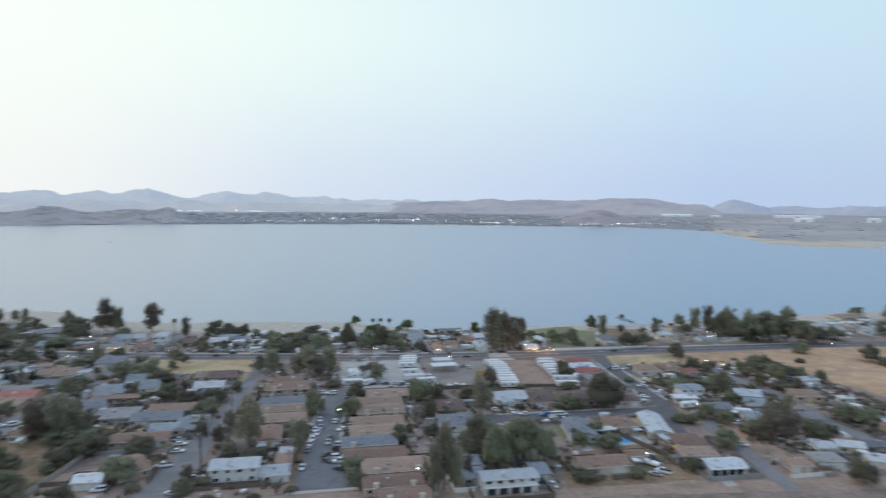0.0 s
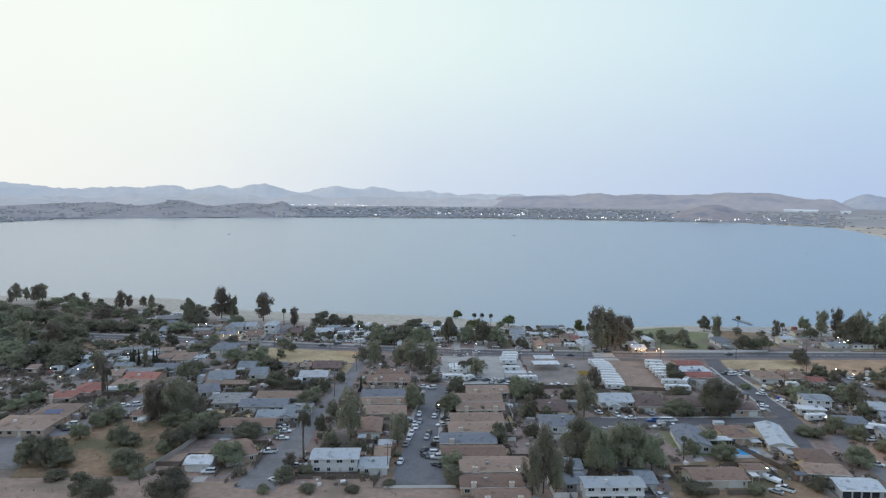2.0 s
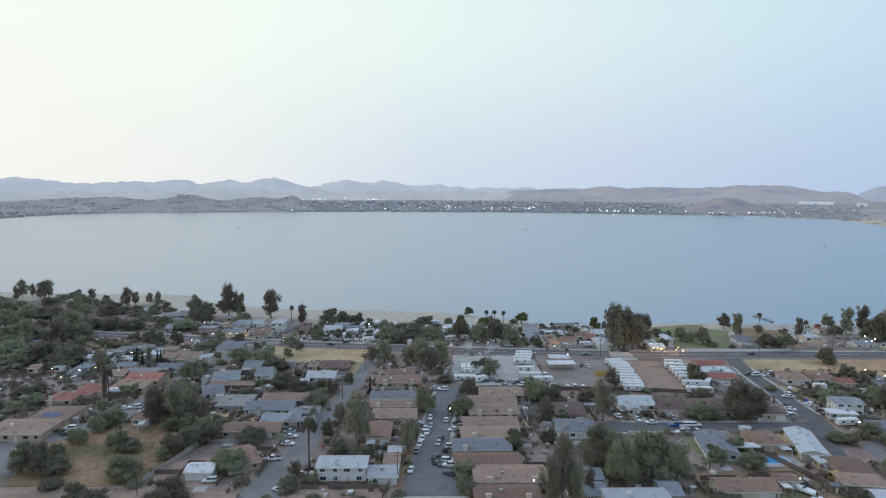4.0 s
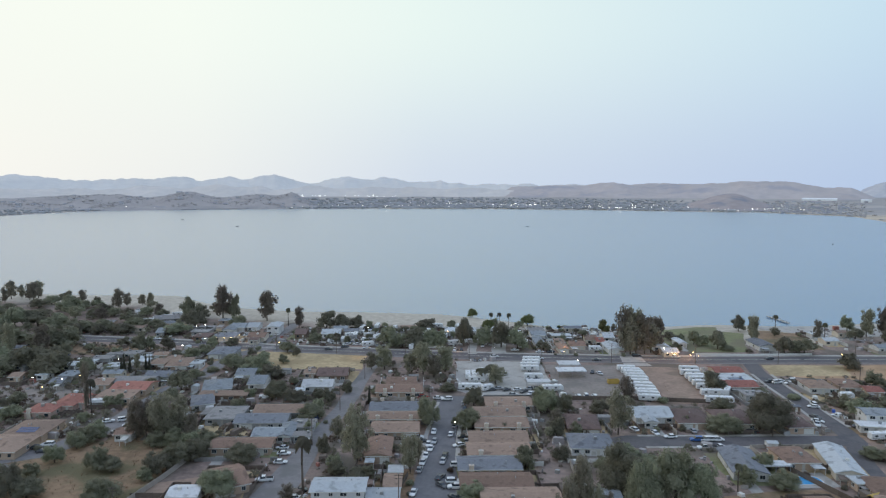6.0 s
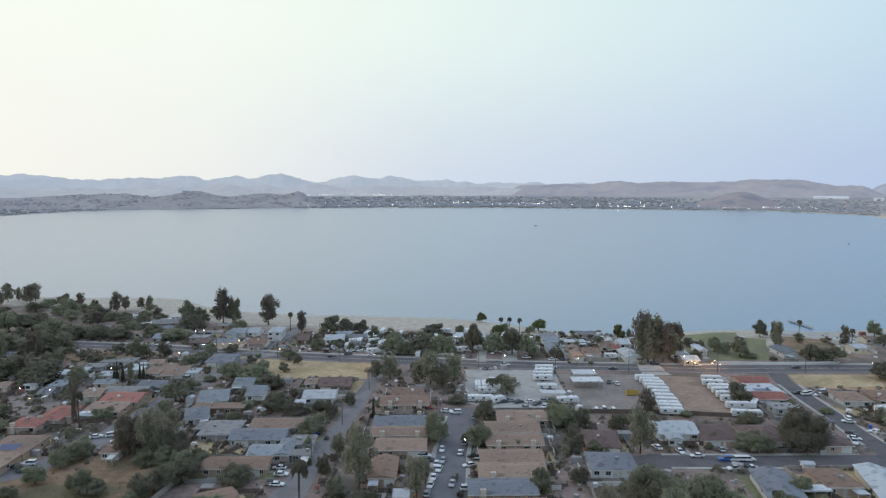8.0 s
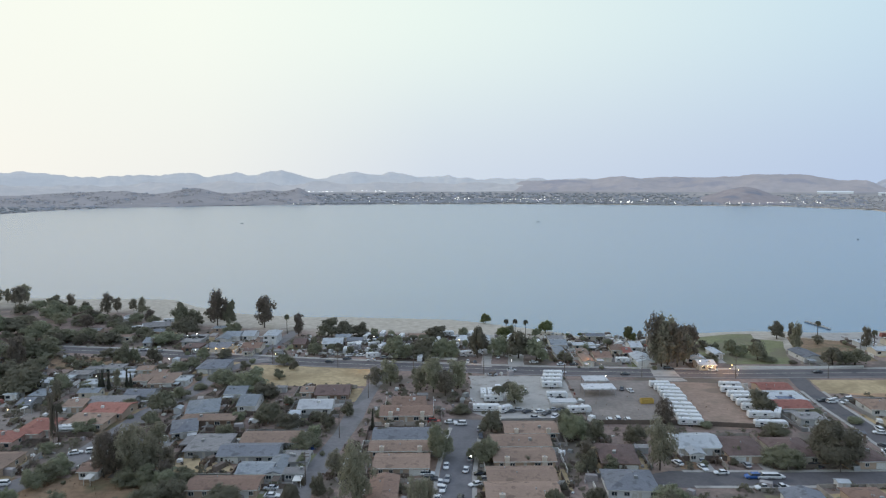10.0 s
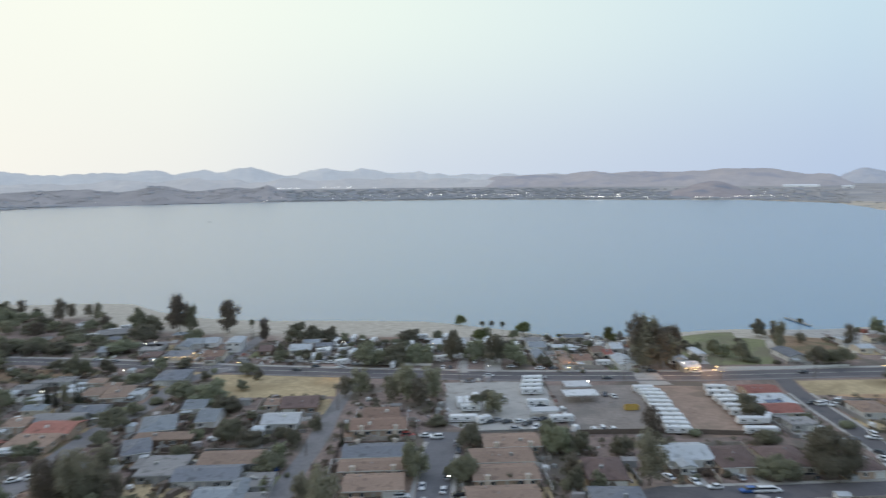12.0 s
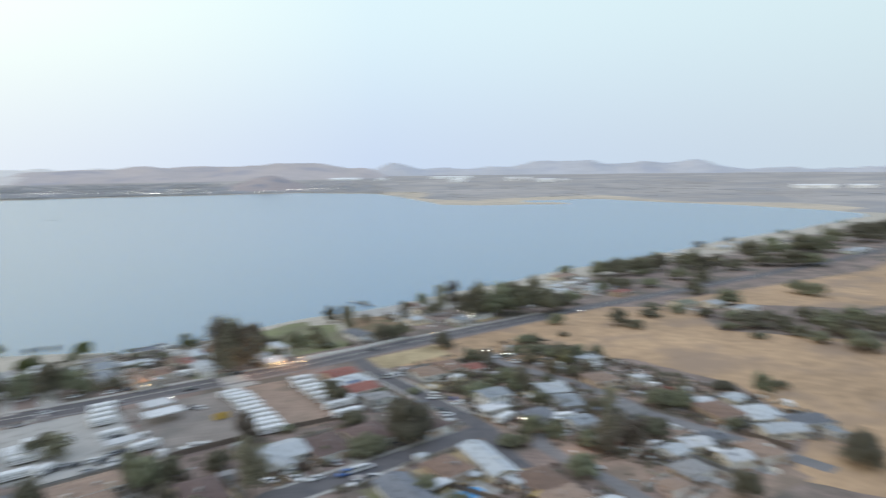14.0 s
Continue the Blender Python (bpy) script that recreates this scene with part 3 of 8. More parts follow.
def leaf_material(name, colour, spread=0.28):
    m = material(name, colour, 0.85, vary=0.28, grain=0.8, per_object=spread, spec=0.2)
    n, l = m.node_tree.nodes, m.node_tree.links
    b = n["Principled BSDF"]
    old = b.inputs["Base Color"].links[0].from_socket
    geo, own, mul = n.new("ShaderNodeNewGeometry"), n.new("ShaderNodeMapRange"), n.new("ShaderNodeVectorMath")
    for i, v in ((1, 0), (2, 1), (3, 0.9), (4, 1.12)):
        own.inputs[i].default_value = v
    l.new(geo.outputs["Random Per Island"], own.inputs[0])
    mul.operation = "SCALE"
    l.new(old, mul.inputs[0])
    l.new(own.outputs[0], mul.inputs["Scale"])
    hue, info, swing = n.new("ShaderNodeHueSaturation"), n.new("ShaderNodeObjectInfo"), n.new("ShaderNodeMapRange")
    for i, v in ((1, 0), (2, 1), (3, 0.445), (4, 0.52)):
        swing.inputs[i].default_value = v
    l.new(info.outputs["Random"], swing.inputs[0])
    hue.inputs["Saturation"].default_value = 0.95
    l.new(swing.outputs[0], hue.inputs["Hue"])
    l.new(mul.outputs[0], hue.inputs["Color"])
    l.new(hue.outputs[0], b.inputs["Base Color"])
    thin, both = n.new("ShaderNodeBsdfTranslucent"), n.new("ShaderNodeMixShader")
    both.inputs[0].default_value = 0.5
    l.new(hue.outputs[0], thin.inputs["Color"])
    l.new(b.outputs[0], both.inputs[1])
    l.new(thin.outputs[0], both.inputs[2])
    l.new(both.outputs[0], n["Material Output"].inputs["Surface"])
    return m


LEAF = {
    "oak": leaf_material("dark_green_leaves", (0.288, 0.292, 0.198), 0.28),
    "gum": leaf_material("grey_green_leaves", (0.302, 0.284, 0.207), 0.26),
    "pale": leaf_material("dry_olive_leaves", (0.30, 0.275, 0.17), 0.2),
    "light": leaf_material("yellow_green_leaves", (0.19, 0.20, 0.09), 0.2),
    "palm": leaf_material("palm_fronds", (0.17, 0.165, 0.11), 0.25),
    "cypress": leaf_material("cypress_foliage", (0.11, 0.115, 0.085), 0.2),
    "straw": leaf_material("dry_straw_tufts", (0.34, 0.26, 0.15), 0.2),
    "scrub": leaf_material("dry_scrub", (0.21, 0.18, 0.12), 0.35),
}


# ---- small tools ----
def link(name, mesh, parent=None, m=None):
    ob = new(name, mesh)
    if parent:
        ob.parent = parent
    if m is not None:
        ob.matrix_basis = m
    return ob


def as_mesh(name, bm, *mats, smooth=False):
    me = bpy.data.meshes.new(name)
    bm.normal_update()
    bm.to_mesh(me)
    bm.free()
    for x in mats:
        me.materials.append(x)
    if smooth:
        me.polygons.foreach_set("use_smooth", [True] * len(me.polygons))
    return me


def part(name, bm, mat, parent, label="", smooth=False):
    ob = link(name, as_mesh(name, bm, mat, smooth=smooth), parent)
    return tagged(ob, label) if label else ob


def box(bm, x0, x1, y0, y1, z0, z1, taper=0.0):
    v = [bm.verts.new(p) for p in ((x0, y0, z0), (x1, y0, z0), (x1, y1, z0), (x0, y1, z0), (x0 + taper, y0 + taper, z1), (x1 - taper, y0 + taper, z1), (x1 - taper, y1 - taper, z1), (x0 + taper, y1 - taper, z1))]
    for f in ((3, 2, 1, 0), (4, 5, 6, 7), (0, 1, 5, 4), (1, 2, 6, 5), (2, 3, 7, 6), (3, 0, 4, 7)):
        bm.faces.new([v[i] for i in f])
    return v


def boxed(*args, **kw):
    bm = bmesh.new()
    box(bm, *args, **kw)
    return bm


def tube(bm, a, b, ra, rb, n=7):
    a, b = Vector(a), Vector(b)
    q = (b - a).to_track_quat("Z", "Y")
    rings = []
    for c, r in ((a, ra), (b, rb)):
        rings.append([bm.verts.new(c + q @ Vector((r * math.cos(i * math.tau / n), r * math.sin(i * math.tau / n), 0))) for i in range(n)])
    for i in range(n):
        bm.faces.new((rings[0][i], rings[0][(i + 1) % n], rings[1][(i + 1) % n], rings[1][i]))
    bm.faces.new(rings[1])
    bm.faces.new(rings[0][::-1])


# ---- houses ----
def roof_mesh(w, d, h, form, over, rise):
    """A roof with eaves, thickness and, for a gable, filled ends."""
    bm = bmesh.new()
    X, Y, t = w / 2 + over, d / 2 + over, 0.22
    if form == "flat":
        box(bm, -X, X, -Y, Y, h, h + 0.28)
        box(bm, -X + 0.25, X - 0.25, -Y + 0.25, Y - 0.25, h + 0.28, h + 0.36, taper=0.15)
        return bm
    if form == "gy":
        ridge_ = [(0, -Y), (0, Y)]
    elif form == "hip":
        k = min(X, Y)
        ridge_ = [(-(X - k) - 0.02, 0), (X - k + 0.02, 0)] if X >= Y else [(0, -(Y - k) - 0.02), (0, Y - k + 0.02)]
    else:
        ridge_ = [(-X, 0), (X, 0)]
    corners = [(-X, -Y), (X, -Y), (X, Y), (-X, Y)]
    for lift, flip in ((t, False), (0.0, True)):
        c = [bm.verts.new((x, y, h + lift)) for x, y in corners]
        r = [bm.verts.new((x, y, h + lift + rise)) for x, y in ridge_]
        along_y = form == "gy" or (form == "hip" and X < Y)
        if along_y:
            fs = [(c[1], c[2], r[1], r[0]), (c[3], c[0], r[0], r[1]), (c[0], c[1], r[0]), (c[2], c[3], r[1])]
        else:
            fs = [(c[0], c[1], r[1], r[0]), (c[2], c[3], r[0], r[1]), (c[1], c[2], r[1]), (c[3], c[0], r[0])]
        for i, f in enumerate(fs):
            if i > 1 and form != "hip" and not flip:
                continue
            if i > 1 and form != "hip":
                continue
            bm.faces.new(f[::-1] if flip else f)
        if flip:
            lower = (c, r)
        else:
            upper = (c, r)
    (c1, r1), (c0, r0) = upper, lower
    if form == "hip":
        edges_ = [(0, 1), (1, 2), (2, 3), (3, 0)]
        for a, b in edges_:
            bm.faces.new((c0[a], c0[b], c1[b], c1[a]))
    else:
        sides = ((0, 1), (2, 3)) if form == "gx" else ((1, 2), (3, 0))
        for a, b in sides:
            bm.faces.new((c0[a], c0[b], c1[b], c1[a]))
        verges = (((1, 1), (2, 1)), ((3, 0), (0, 0))) if form == "gx" else (((0, 0), (1, 0)), ((2, 1), (3, 1)))
        for (a, k), (b, k2) in verges:
            bm.faces.new((c0[a], r0[k], r1[k], c1[a]))
            bm.faces.new((r0[k], c0[b], c1[b], r1[k]))
    return bm


def wall_mesh(w, d, h, form, rise, over):
    bm = bmesh.new()
    X, Y = w / 2, d / 2
    v = box(bm, -X, X, -Y, Y, -0.3, h + 0.05)
    if form == "gx":
        peak = h + rise * (Y / (Y + over)) * 0.98
        for x in (-X, X):
            a, b, c = bm.verts.new((x, -Y, h + 0.04)), bm.verts.new((x, Y, h + 0.04)), bm.verts.new((x, 0, peak))
            bm.faces.new((a, b, c) if x > 0 else (b, a, c))
    if form == "gy":
        peak = h + rise * (X / (X + over)) * 0.98
        for y in (-Y, Y):
            a, b, c = bm.verts.new((-X, y, h + 0.04)), bm.verts.new((X, y, h + 0.04)), bm.verts.new((0, y, peak))
            bm.faces.new((a, b, c) if y < 0 else (b, a, c))
    return bm


def window(parent, x, y, z, w, h, side=-1, axis="y", far=False):
    """A window on a wall: a frame proud of the wall and a pane set in it."""
    if far:
        bm = boxed(x - w / 2, x + w / 2, y - 0.05, y + 0.02, z, z + h)
        part("window", bm, GLASS, parent)
        return
    def span(a, b, lo, hi, depth0, depth1):
        d0, d1 = sorted((side * depth0, side * depth1))
        return (a, b, y + d0, y + d1, lo, hi) if axis == "y" else (x + d0, x + d1, a, b, lo, hi)
    c = x if axis == "y" else y
    bm = bmesh.new()
    for a, b, lo, hi in ((c - w / 2 - 0.1, c + w / 2 + 0.1, z + h, z + h + 0.12), (c - w / 2 - 0.1, c + w / 2 + 0.1, z - 0.14, z), (c - w / 2 - 0.12, c - w / 2, z, z + h), (c + w / 2, c + w / 2 + 0.12, z, z + h), (c - 0.04, c + 0.04, z, z + h)):
        box(bm, *span(a, b, lo, hi, -0.02, 0.09))
    frame_ = part("window", bm, TRIM, parent)
    part("pane", boxed(*span(c - w / 2, c + w / 2, z, z + h, -0.02, 0.04)), GLASS, frame_)


def house(x, y, w, d, form, wall, roof, storeys, extra, rz=0.0, seed=0):
    """A house: walls, roof, windows, door, and chimneys or panels where it has them."""
    rnd = random.Random(seed)
    h = 2.6 if storeys == 1 else 4.9
    over = 0.55
    span = d if form in ("gx",) else w if form == "gy" else min(w, d)
    rise = {"flat": 0.0}.get(form, (span / 2 + over) * (0.16 if storeys == 2 else 0.22 if wall in ("tan",) else 0.27))
    kind = "mobile home" if form == "flat" and wall in ("white", "grey") else "house"
    label = f"{'two-storey' if storeys == 2 else 'single-storey'} {WALL_WORDS[wall]} {kind} with {'flat ' if form == 'flat' else 'hipped ' if form == 'hip' else 'gabled '}{ROOF_WORDS[roof]} roof"
    ob = tagged(new("mobile_home" if kind == "mobile home" else "house"), label, "house", "houses of the lakeside town")
    ob.matrix_basis = pose(x, y, 0, 0, 0, rz)
    part("wall", wall_mesh(w, d, h, form, rise, over), WALLS[wall], ob)
    r = part("roof", roof_mesh(w, d, h, form, over, rise), ROOFS[roof], ob)
    part("fascia", boxed(-w / 2 - over - 0.03, w / 2 + over + 0.03, -d / 2 - over - 0.06, -d / 2 - over + 0.02, h - 0.04, h + 0.2), TRIM if wall in ("white", "cream", "pink", "tan") else WALLS[wall], r)
    # openings on the side towards the hill and on the gable ends
    n = max(2, int(w / 3.4))
    for s in range(storeys):
        z0 = 0.95 + 2.7 * s
        for i in range(n):
            wx = -w / 2 + w * (i + 0.5) / n + rnd.uniform(-0.25, 0.25)
            if s == 0 and i == n // 2 and extra != "garage":
                continue
            if s == 0 and extra == "garage":
                continue
            window(ob, wx, -d / 2, z0, rnd.choice((1.1, 1.5, 1.8)), 1.15, far=y > 400 or x > 200 or x < -150)
        for sx in (() if y > 420 or x > 200 else (-1, 1)):
            window(ob, sx * w / 2, rnd.uniform(-d / 5, d / 5), z0, 1.3, 1.1, sx, "x")
    dx = -w / 2 + w * (n // 2 + 0.5) / n
    if extra == "garage":
        for i in range(4):
            gx = -w / 2 + w * (i + 0.7) / 4.6
            # dark slab on the closed wall stands for shade inside an open bay
            part("garage_opening", boxed(gx - 1.3, gx + 1.3, -d / 2 - 0.05, -d / 2 + 0.02, 0.05, 2.2), GLASS, ob, "dark panel drawn as the shade inside a garage bay")
            part("pier", boxed(gx + 1.45, gx + 1.7, -d / 2 - 0.3, -d / 2, 0, 2.6), WALLS["white"], ob)
        part("balcony", boxed(-w / 2, w / 2, -d / 2 - 1.2, -d / 2, 2.55, 2.75), TRIM, ob)
    else:
        door = part("door", boxed(dx - 0.48, dx + 0.48, -d / 2 - 0.06, -d / 2 + 0.02, 0.05, 2.1), DOORM, ob)
        if x < 200 and y < 400:
            part("door_handle", boxed(dx + 0.32, dx + 0.38, -d / 2 - 0.12, -d / 2 - 0.05, 0.95, 1.1), METAL, door)
        part("step", boxed(dx - 0.9, dx + 0.9, -d / 2 - 1.1, -d / 2, -0.2, 0.12), CONCRETE, ob)
    if form != "flat":
        def top(px, py):
            if form == "gy" or (form == "hip" and w < d):
                return h + 0.22 + rise * (1 - abs(px) / (w / 2 + over))
            return h + 0.22 + rise * (1 - abs(py) / (d / 2 + over))
        for i in range(rnd.randint(1, 2)):
            px, py = rnd.uniform(-w / 3, w / 3), rnd.choice((-1, 1)) * rnd.uniform(0.1, 0.3) * d
            if form == "hip":
                px, py = px * 0.4, py * 0.4
            z = top(px, py)
            bm = bmesh.new()
            tube(bm, (px, py, z - 0.25), (px, py, z + 0.45), 0.14, 0.14, 6)
            tube(bm, (px, py, z + 0.45), (px, py, z + 0.58), 0.24, 0.1, 6)
            part("roof_vent", bm, METAL, r)
        for i in range({"1c": 1, "2c": 2, "b2c": 2}.get(extra, 0)):
            cx = (-0.3 if i == 0 else 0.32) * w
            cy = d / 2 + 0.05 if extra == "b2c" else -d / 2 - 0.05
            ch = part("chimney", boxed(cx - 0.75, cx + 0.75, cy - 0.5, cy + 0.5, 0, h + 1.5), CHIM, ob, "square cream stucco chimney")
            part("chimney_cap", boxed(cx - 0.85, cx + 0.85, cy - 0.6, cy + 0.6, h + 1.5, h + 1.68), CHIM, ch)
            part("flue", boxed(cx - 0.22, cx + 0.22, cy - 0.22, cy + 0.22, h + 1.68, h + 1.95), METAL, ch)
    else:
        for i in range(rnd.randint(1, 2)):
            px, py = rnd.uniform(-w / 3, w / 3), rnd.uniform(-d / 4, d / 4)
            ac = part("air_conditioner", boxed(px - 0.5, px + 0.5, py - 0.45, py + 0.45, h + 0.35, h + 1.15), METAL, r)
    if extra == "" and x < 215 and y < 430:
        if rnd.random() < 0.45 and w > 6:
            gx, gw = (0.28 if rnd.random() < 0.5 else -0.28) * w, min(2.4, w * 0.2)
            door = part("garage_door", boxed(gx - gw, gx + gw, -d / 2 - 0.1, -d / 2 + 0.02, 0.03, 2.15), DOORM if rnd.random() < 0.5 else TRIM, ob, "pale panelled garage door")
            for k in range(3):
                part("door_panel", boxed(gx - gw + 0.12, gx + gw - 0.12, -d / 2 - 0.14, -d / 2 - 0.09, 0.15 + 0.68 * k, 0.72 + 0.68 * k), TRIM, door)
        if rnd.random() < 0.42:
            pw, pd, side = rnd.uniform(0.3, 0.5) * w, rnd.uniform(2.4, 4.0), rnd.choice((-1, 1))
            cx, y0 = side * (w / 2 - pw / 2), -d / 2 - over - 0.1
            cover = part("patio_cover", boxed(cx - pw / 2, cx + pw / 2, y0 - pd, y0, 2.2, 2.32), rnd.choice((TRIM, ROOFS["pale"], ROOFS["grey"], ROOFS["white"], WOODM)), ob, "flat patio cover on thin posts")
            for px in (cx - pw / 2 + 0.15, cx + pw / 2 - 0.15):
                part("cover_post", boxed(px - 0.06, px + 0.06, y0 - pd + 0.1, y0 - pd + 0.22, 0, 2.2), TRIM, cover)
    if form != "flat" and x < 215 and y < 430:
        z_at = lambda px, py: h + 0.22 + rise * (1 - (abs(px) / (w / 2 + over) if form == "gy" or (form == "hip" and w < d) else abs(py) / (d / 2 + over)))
        if rnd.random() < 0.3:
            px, py = rnd.uniform(-0.2, 0.2) * w, -rnd.uniform(0.12, 0.25) * d
            part("roof_cooler", boxed(px - 0.55, px + 0.55, py - 0.5, py + 0.5, z_at(px, py) - 0.4, z_at(px, py) + 0.75, taper=0.05), TRIM if rnd.random() < 0.5 else METAL, r, "boxy roof-mounted air cooler")
    if extra == "tarp":
        part("tarpaulin", boxed(-w * 0.42, w * 0.1, -d / 2 - 2.6, -d / 2 - 0.6, 2.3, 2.36), TARP, ob, "bright blue tarpaulin awning")
        for px in (-w * 0.41, w * 0.09):
            part("awning_post", boxed(px - 0.05, px + 0.05, -d / 2 - 2.5, -d / 2 - 2.4, 0, 2.3), METAL, ob)
    if extra == "solar":
        slope = rise / (d / 2 + over)
        for i in range(6):
            for j in range(2):
                px, py = -w * 0.2 + i * 1.15, -d * 0.40 + j * 1.8
                z = h + 0.26 + (0.14 if form == "flat" else 0.0) + (py + d / 2 + over) * slope
                v4 = [(px, py, z), (px + 1.08, py, z), (px + 1.08, py + 1.7, z + 1.7 * slope), (px, py + 1.7, z + 1.7 * slope)]
                bm = bmesh.new()
                lo = [bm.verts.new(q) for q in v4]
                hi = [bm.verts.new((q[0], q[1], q[2] + 0.08)) for q in v4]
                bm.faces.new(hi)
                for k in range(4):
                    bm.faces.new((lo[k], lo[(k + 1) % 4], hi[(k + 1) % 4], hi[k]))
                part("solar_panel", bm, SOLAR, r, "dark blue solar panel")
    if extra == "lit":
        for i in range(3):
            lx = -w / 2 + w * (i + 0.6) / 3.2
            part("wall_lamp", boxed(lx - 0.3, lx + 0.3, -d / 2 - 0.45, -d / 2 - 0.2, 2.35, 2.6), LAMP_WARM, ob, "lit warm wall lamp")
    return ob


def canopy(x, y, w, d, h, mat, label, rz=0.0):
    ob = tagged(new("carport"), label, "carport")
    ob.matrix_basis = pose(x, y, 0, 0, 0, rz)
    bm = boxed(-w / 2, w / 2, -d / 2, d / 2, h, h + 0.16)
    box(bm, -w / 2, w / 2, -d / 2 - 0.08, -d / 2, h - 0.25, h + 0.18)
    part("roof", bm, mat, ob)
    for i in range(max(2, int(w / 5) + 1)):
        for sy in (-1, 1):
            px = -w / 2 + 0.3 + (w - 0.6) * i / max(1, int(w / 5))
            part("post", boxed(px - 0.08, px + 0.08, sy * (d / 2 - 0.3) - 0.08, sy * (d / 2 - 0.3) + 0.08, 0, h), METAL, ob)
    return ob


# ---- plants ----
def crown_mesh(rnd, lobes, leaf, count, core=0.72):
    """Leaf clumps scattered over lobes (centre, radii), with a ragged dark core inside each lobe. Unit: metres."""
    verts, faces = [], []
    weight = [r[0] * r[1] + r[0] * r[2] for _, r in lobes]
    total = sum(weight)
    for (c, r), wgt in zip(lobes, weight):
        n_u, n_v, k = 8, 5, len(verts)
        for j in range(n_v + 1):
            for i in range(n_u):
                th, ph = math.pi * j / n_v, math.tau * i / n_u
                q = core * (0.8 + 0.4 * rnd.random())
                verts.append((c[0] + r[0] * q * math.sin(th) * math.cos(ph), c[1] + r[1] * q * math.sin(th) * math.sin(ph), c[2] + r[2] * q * math.cos(th)))
        for j in range(n_v):
            for i in range(n_u):
                a, b = k + j * n_u + i, k + j * n_u + (i + 1) % n_u
                faces.append((a, a + n_u, b + n_u, b))
        for _ in range(int(count * wgt / total)):
            u, ph = rnd.uniform(-0.75, 1), rnd.uniform(0, math.tau)
            s = math.sqrt(1 - u * u)
            nrm = Vector((s * math.cos(ph), s * math.sin(ph), u))
            q = rnd.uniform(0.7, 1.08) + abs(rnd.gauss(0, 0.17))
            p = Vector(c) + Vector((nrm.x * r[0], nrm.y * r[1], nrm.z * r[2])) * q
            nn = (nrm + Vector((rnd.uniform(-1, 1), rnd.uniform(-1, 1), rnd.uniform(-0.4, 1))) * 0.6).normalized()
            t1 = nn.orthogonal().normalized()
            t1.rotate(Matrix.Rotation(rnd.uniform(0, math.tau), 3, nn))
            t2 = nn.cross(t1)
            g = leaf * rnd.uniform(0.55, 1.25)
            k = len(verts)
            for a, b in ((-1, -0.35), (0.25, -0.8), (1, 0.25), (-0.3, 0.8)):
                verts.append(tuple(p + t1 * a * g * rnd.uniform(0.7, 1.2) + t2 * b * g + nn * rnd.uniform(-0.2, 0.2) * g))
            faces.append((k, k + 1, k + 2, k + 3))
    me = bpy.data.meshes.new("crown")
    me.from_pydata(verts, [], faces)
    me.update()
    return me


def tree(name, label, seed, lobes, trunk_h, trunk_r, leaf, count, mat, limbs=4, core=0.72):
    """A tree one metre high and one metre wide before it is scaled to its place."""
    rnd = random.Random(seed)
    ob = tagged(new(name), label, "tree", "trees of the lakeside town")
    bm = bmesh.new()
    lean = (rnd.uniform(-0.04, 0.04), rnd.uniform(-0.04, 0.04))
    tube(bm, (0, 0, -0.03), (lean[0], lean[1], trunk_h), trunk_r, trunk_r * 0.65)
    for i in range(limbs):
        c, r = lobes[i % len(lobes)]
        tube(bm, (lean[0], lean[1], trunk_h * rnd.uniform(0.7, 1)), (c[0], c[1], c[2]), trunk_r * 0.5, trunk_r * 0.15, 5)
    part("trunk", bm, BARK, ob, smooth=True)
    me = crown_mesh(rnd, lobes, leaf, count, core)
    me.materials.append(mat)
    link("crown", me, ob)
    return ob


def oak_lobes(rnd, n=11):
    """An uneven spreading crown: a low heart, and lobes of many sizes pushed out to different lengths."""
    lobes = [((rnd.uniform(-0.05, 0.05), rnd.uniform(-0.05, 0.05), 0.46), (0.30, 0.30, 0.30))]
    turn = rnd.uniform(0, math.tau)
    for i in range(n):
        a = turn + i * math.tau / n + rnd.uniform(-0.35, 0.35)
        s = rnd.uniform(0.10, 0.21)
        d = rnd.uniform(0.22, 0.47 - s * 0.5)
        lobes.append(((d * math.cos(a), d * math.sin(a), rnd.uniform(0.20, 0.58)), (s, s, s * rnd.uniform(0.75, 1.15))))
    for i in range(n // 2 + 2):
        s = rnd.uniform(0.08, 0.17)
        lobes.append(((rnd.uniform(-0.26, 0.26), rnd.uniform(-0.26, 0.26), rnd.uniform(0.60, 0.92 - s)), (s, s, s * rnd.uniform(0.9, 1.4))))
    return lobes


def gum_lobes(rnd):
    """Ragged clumps at the ends of rising limbs, overlapping in the middle, with gaps towards the edge."""
    lobes = [((rnd.uniform(-0.06, 0.06), rnd.uniform(-0.06, 0.06), 0.34 + 0.14 * i), (0.21 - 0.025 * i, 0.21 - 0.025 * i, 0.14)) for i in range(4)]
    for i in range(24):
        z = 0.20 + 0.74 * (i + rnd.random()) / 24
        d = rnd.uniform(0.10, 0.40) * (1.10 - 0.95 * abs(z - 0.52))
        a = i * 2.4 + rnd.uniform(-0.7, 0.7)
        s = rnd.uniform(0.075, 0.155)
        lobes.append(((d * math.cos(a), d * math.sin(a), z), (s, s, s * rnd.uniform(0.7, 1.2))))
    return lobes


def bush_lobes(rnd):
    lobes = [((0, 0, 0.38), (0.34, 0.34, 0.40))]
    for i in range(6):
        a = i * math.tau / 6 + rnd.uniform(-0.4, 0.4)
        s = rnd.uniform(0.16, 0.24)
        lobes.append(((0.27 * math.cos(a), 0.27 * math.sin(a), rnd.uniform(0.2, 0.55)), (s, s, s * 1.3)))
    return lobes


